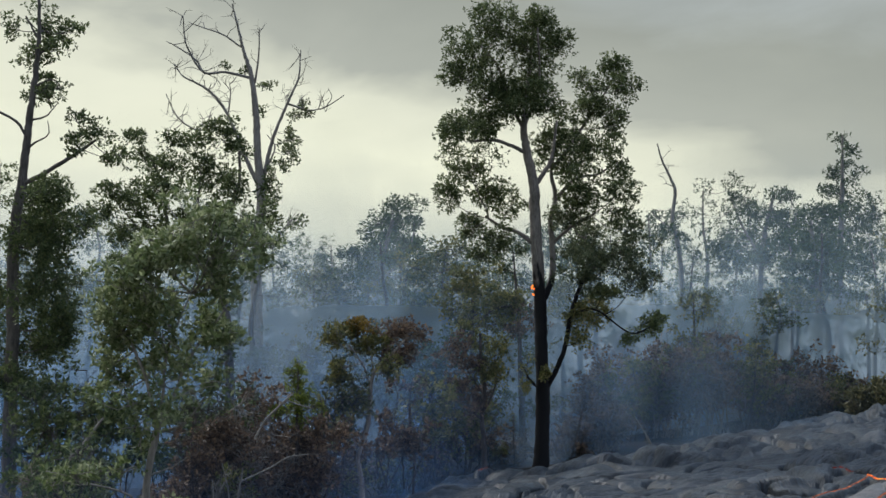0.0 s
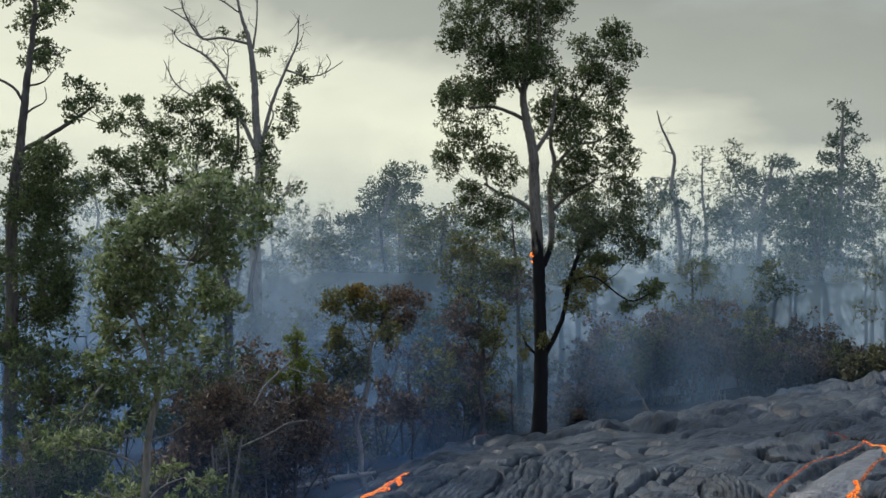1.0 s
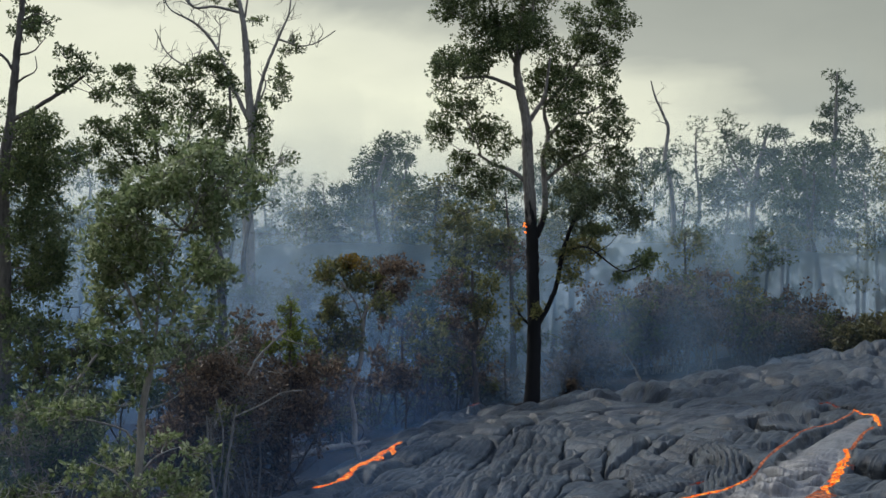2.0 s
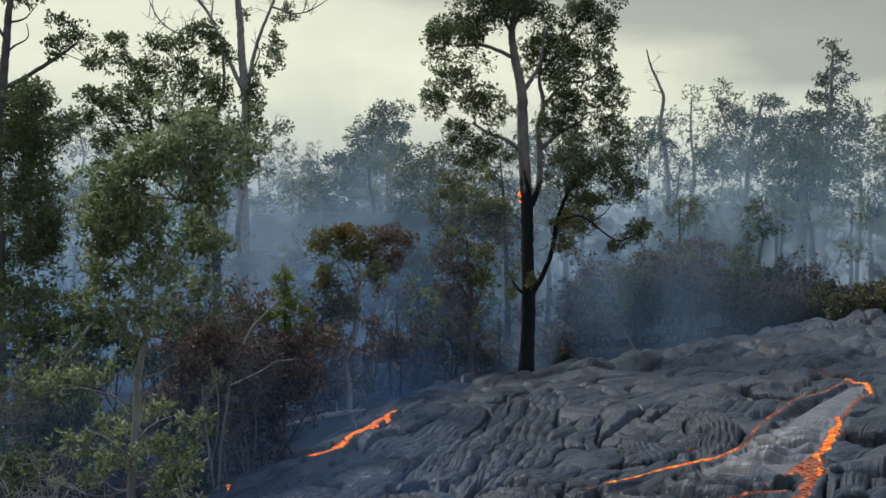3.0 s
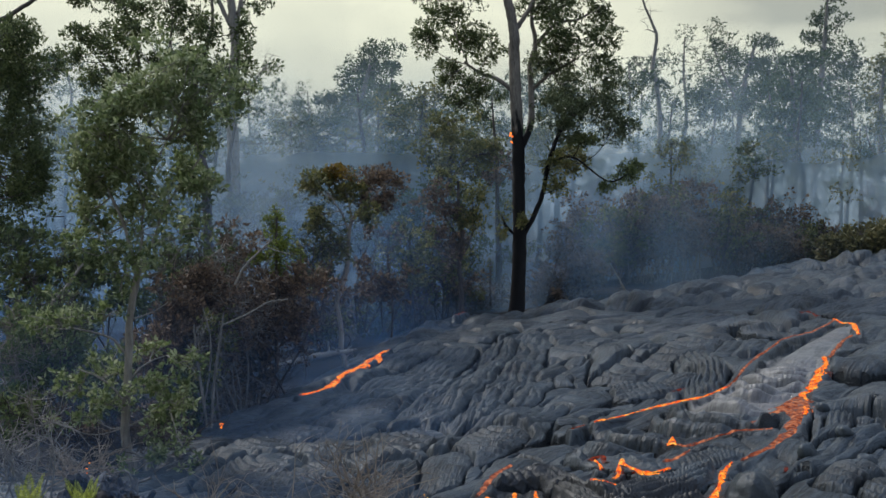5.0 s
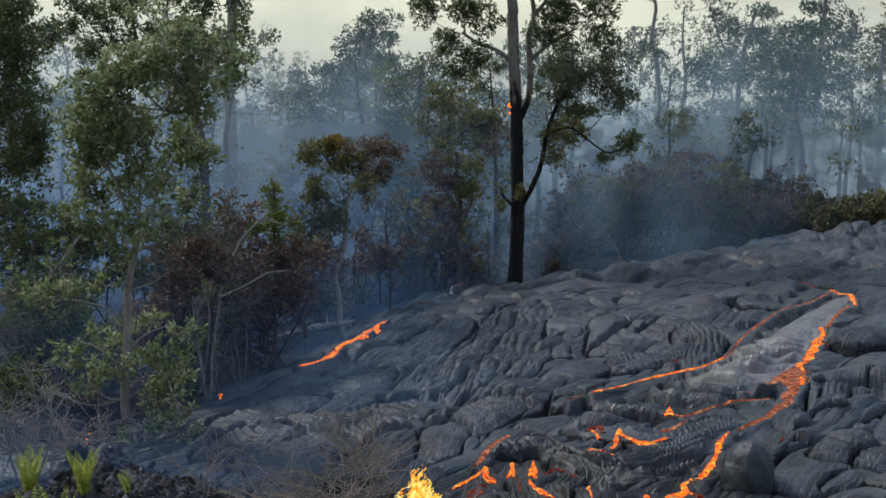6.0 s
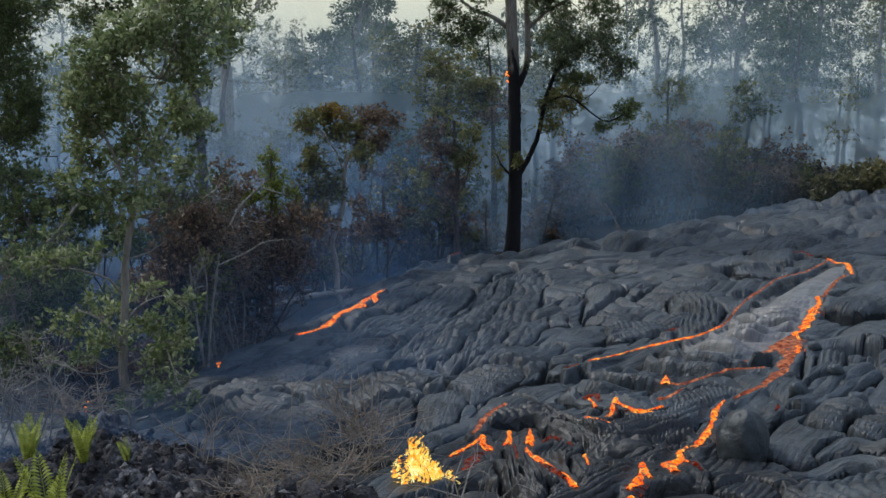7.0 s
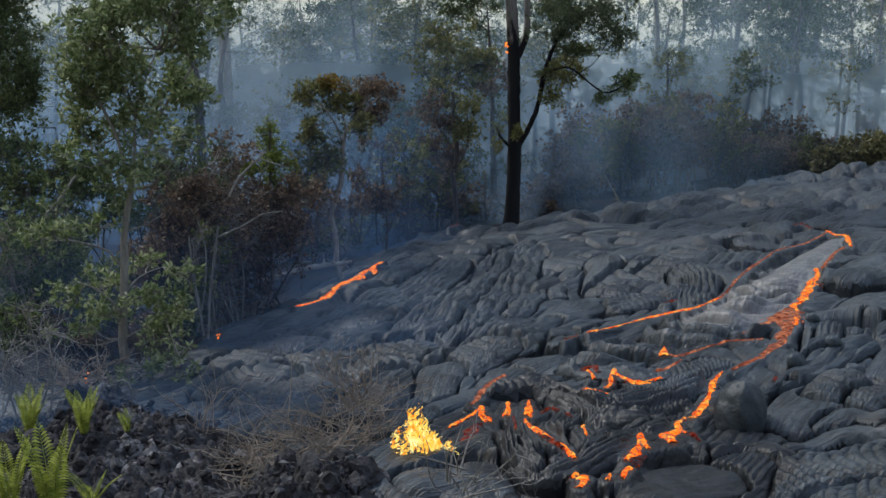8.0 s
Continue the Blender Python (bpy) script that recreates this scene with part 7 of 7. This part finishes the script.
log((-2.18, 10.6, 0.01), [(0, 0, 0, 0.015), (-0.048, 0, 0.355, 0.015), (-0.106, 0, 0.766, 0.013), (-0.127, 0, 1.057, 0.007)], "pale slender bare stem", BARK, 58, "dead_sapling")
log((-2.14, 10.6, 0.01), [(0, 0, 0, 0.015), (0.035, 0, 0.473, 0.015), (0.092, 0, 0.882, 0.011), (0.133, 0, 1.172, 0.007)], "pale slender bare stem", BARK, 59, "dead_sapling")
log((-2.29, 10.8, 0.03), [(0, 0, 0, 0.011), (0.082, 0, 0.421, 0.011), (0.111, 0, 0.838, 0.009), (0.032, 0, 1.193, 0.006)], "pale slender bare stem", BARK, 60, "dead_sapling")
log((-2.2, 7.9, -0.16), [(0, 0, 0, 0.033), (0.01, 0, 0.158, 0.033), (0.026, 0, 0.36, 0.028)], "short grey stump with a glowing split", BARK, 61, "stump_log")
log((4.62, 22.5, 0.08), [(0, 0, 0, 0.013), (-0.194, 0, 0.346, 0.013), (-0.363, 0, 0.715, 0.008)], "pale thin dead stem", BARK_PALE, 62, "dead_sapling")
log((4.65, 23, 0.19), [(0, 0, 0, 0.016), (-0.199, 0, 0.378, 0.016), (-0.461, 0, 0.817, 0.01)], "pale thin dead stem", BARK_PALE, 63, "dead_sapling")
log((1.54, 22.6, 0.05), [(0, 0, 0, 0.016), (-0.028, 0, 0.494, 0.016), (-0.02, 0, 0.986, 0.011)], "thin burnt leafless pole", BARK_DARK, 64, "dead_sapling")
log((2.82, 23.5, -0.11), [(0, 0, 0, 0.017), (0.157, 0, 0.708, 0.017), (0.364, 0, 1.411, 0.012)], "thin burnt leaning pole", BARK_DARK, 65, "dead_sapling")
log((-0.53, 18.5, -0.36), [(0, 0, 0, 0.02), (0.024, 0, 0.915, 0.02), (-0.062, 0, 1.719, 0.016), (-0.02, 0, 2.218, 0.01)], "thin dark burnt stem", BARK_DARK, 66, "dead_sapling")
log((-0.17, 20, -0.24), [(0, 0, 0, 0.021), (0.024, 0, 0.986, 0.018), (-0.05, 0, 1.852, 0.014)], "thin dark burnt stem", BARK_DARK, 67, "dead_sapling")
log((13.04, 36, 1.47), [(0, 0, 0, 0.038), (-0.033, 0, 1.166, 0.038), (-0.105, 0, 2.323, 0.033)], "pale far dead trunk", BARK_PALE, 68, "dead_sapling")


# ---- fire ----
def flame_surface():
    """Fire: bright yellow cores, orange fringes, ragged and half clear."""
    m, t, out = material("flame")
    p = place_of(t)
    mp = t.nodes.new("ShaderNodeMapping")
    mp.inputs["Scale"].default_value = (1, 1, 0.55)
    t.links.new(p, mp.inputs[0])
    f = noise_tex(t, mp.outputs[0], 24.0, 4.0, 0.6, 0.6)
    e = node(t, "ShaderNodeEmission", Strength=1.25)
    t.links.new(ramp(t, f, [(0.36, (1.0, 0.22, 0.01)), (0.46, (1.0, 0.5, 0.05)), (0.56, (1.0, 0.76, 0.2)), (0.7, (1.0, 0.93, 0.6))]), e.inputs[0])
    hole = ramp(t, noise_tex(t, mp.outputs[0], 46.0, 4.0, 0.65, 0.8), [(0.45, (0, 0, 0)), (0.55, (1, 1, 1))])
    mx = t.nodes.new("ShaderNodeMixShader")
    t.links.new(hole, mx.inputs[0])
    t.links.new(t.nodes.new("ShaderNodeBsdfTransparent").outputs[0], mx.inputs[1])
    t.links.new(e.outputs[0], mx.inputs[2])
    t.links.new(mx.outputs[0], out.inputs[0])
    return m


FLAME = flame_surface()


def flame(foot, tall, wide, count, seed, label):
    """Tongues of fire: each a twisted, tapering blade round a bent axis."""
    g = np.random.default_rng(seed)
    ob = root("fire", foot, label, "fire")
    for k in range(count):
        x0, y0 = float(np.clip(g.normal() * 0.55 + 0.1, -1, 1.3)), g.uniform(-0.3, 0.3)
        h = tall * (1 - 0.62 * min(1.0, abs(x0 + 0.2)) ** 0.7) * g.uniform(0.12, 0.62)
        z0 = g.uniform(0, 0.75) ** 1.4 * max(0.0, tall * (1 - 0.75 * min(1.0, abs(x0 + 0.25))) - h)
        r0 = wide * g.uniform(0.035, 0.11)
        s = np.linspace(0, 1, 18)
        ph = g.uniform(0, 6)
        ax = np.c_[x0 * wide * (1 - 0.3 * s) + 0.22 * wide * s * np.sin(s * 5 + ph), y0 * wide + 0.1 * wide * s * np.cos(s * 4 + ph), z0 + h * s]
        rad = r0 * (np.sin(np.pi * (0.12 + 0.88 * s) ** 0.7) ** 0.8 * (1 - 0.55 * s) * (1 + 0.35 * np.sin(s * 14 + ph)) + 0.004)
        ang = np.linspace(0, 2 * np.pi, 8, endpoint=False)
        tw = s[:, None] * 2.5 + ang[None, :] + ph
        ring = ax[:, None, :] + np.stack([rad[:, None] * np.cos(tw), 0.5 * rad[:, None] * np.sin(tw), 0.03 * h * np.sin(tw * 3)], -1)
        i, j = np.meshgrid(np.arange(17), np.arange(8), indexing="ij")
        jn = (j + 1) % 8
        f = np.stack([i * 8 + j, i * 8 + jn, (i + 1) * 8 + jn, (i + 1) * 8 + j], -1).reshape(-1, 4)
        part("flame_tongue", mesh_of("flame_tongue", ring.reshape(-1, 3), f, FLAME), ob)
    return ob


flame((0.03, 6.4, 0.17), 0.41, 0.19, 95, 81, "bright yellow flames burning in dry twigs")
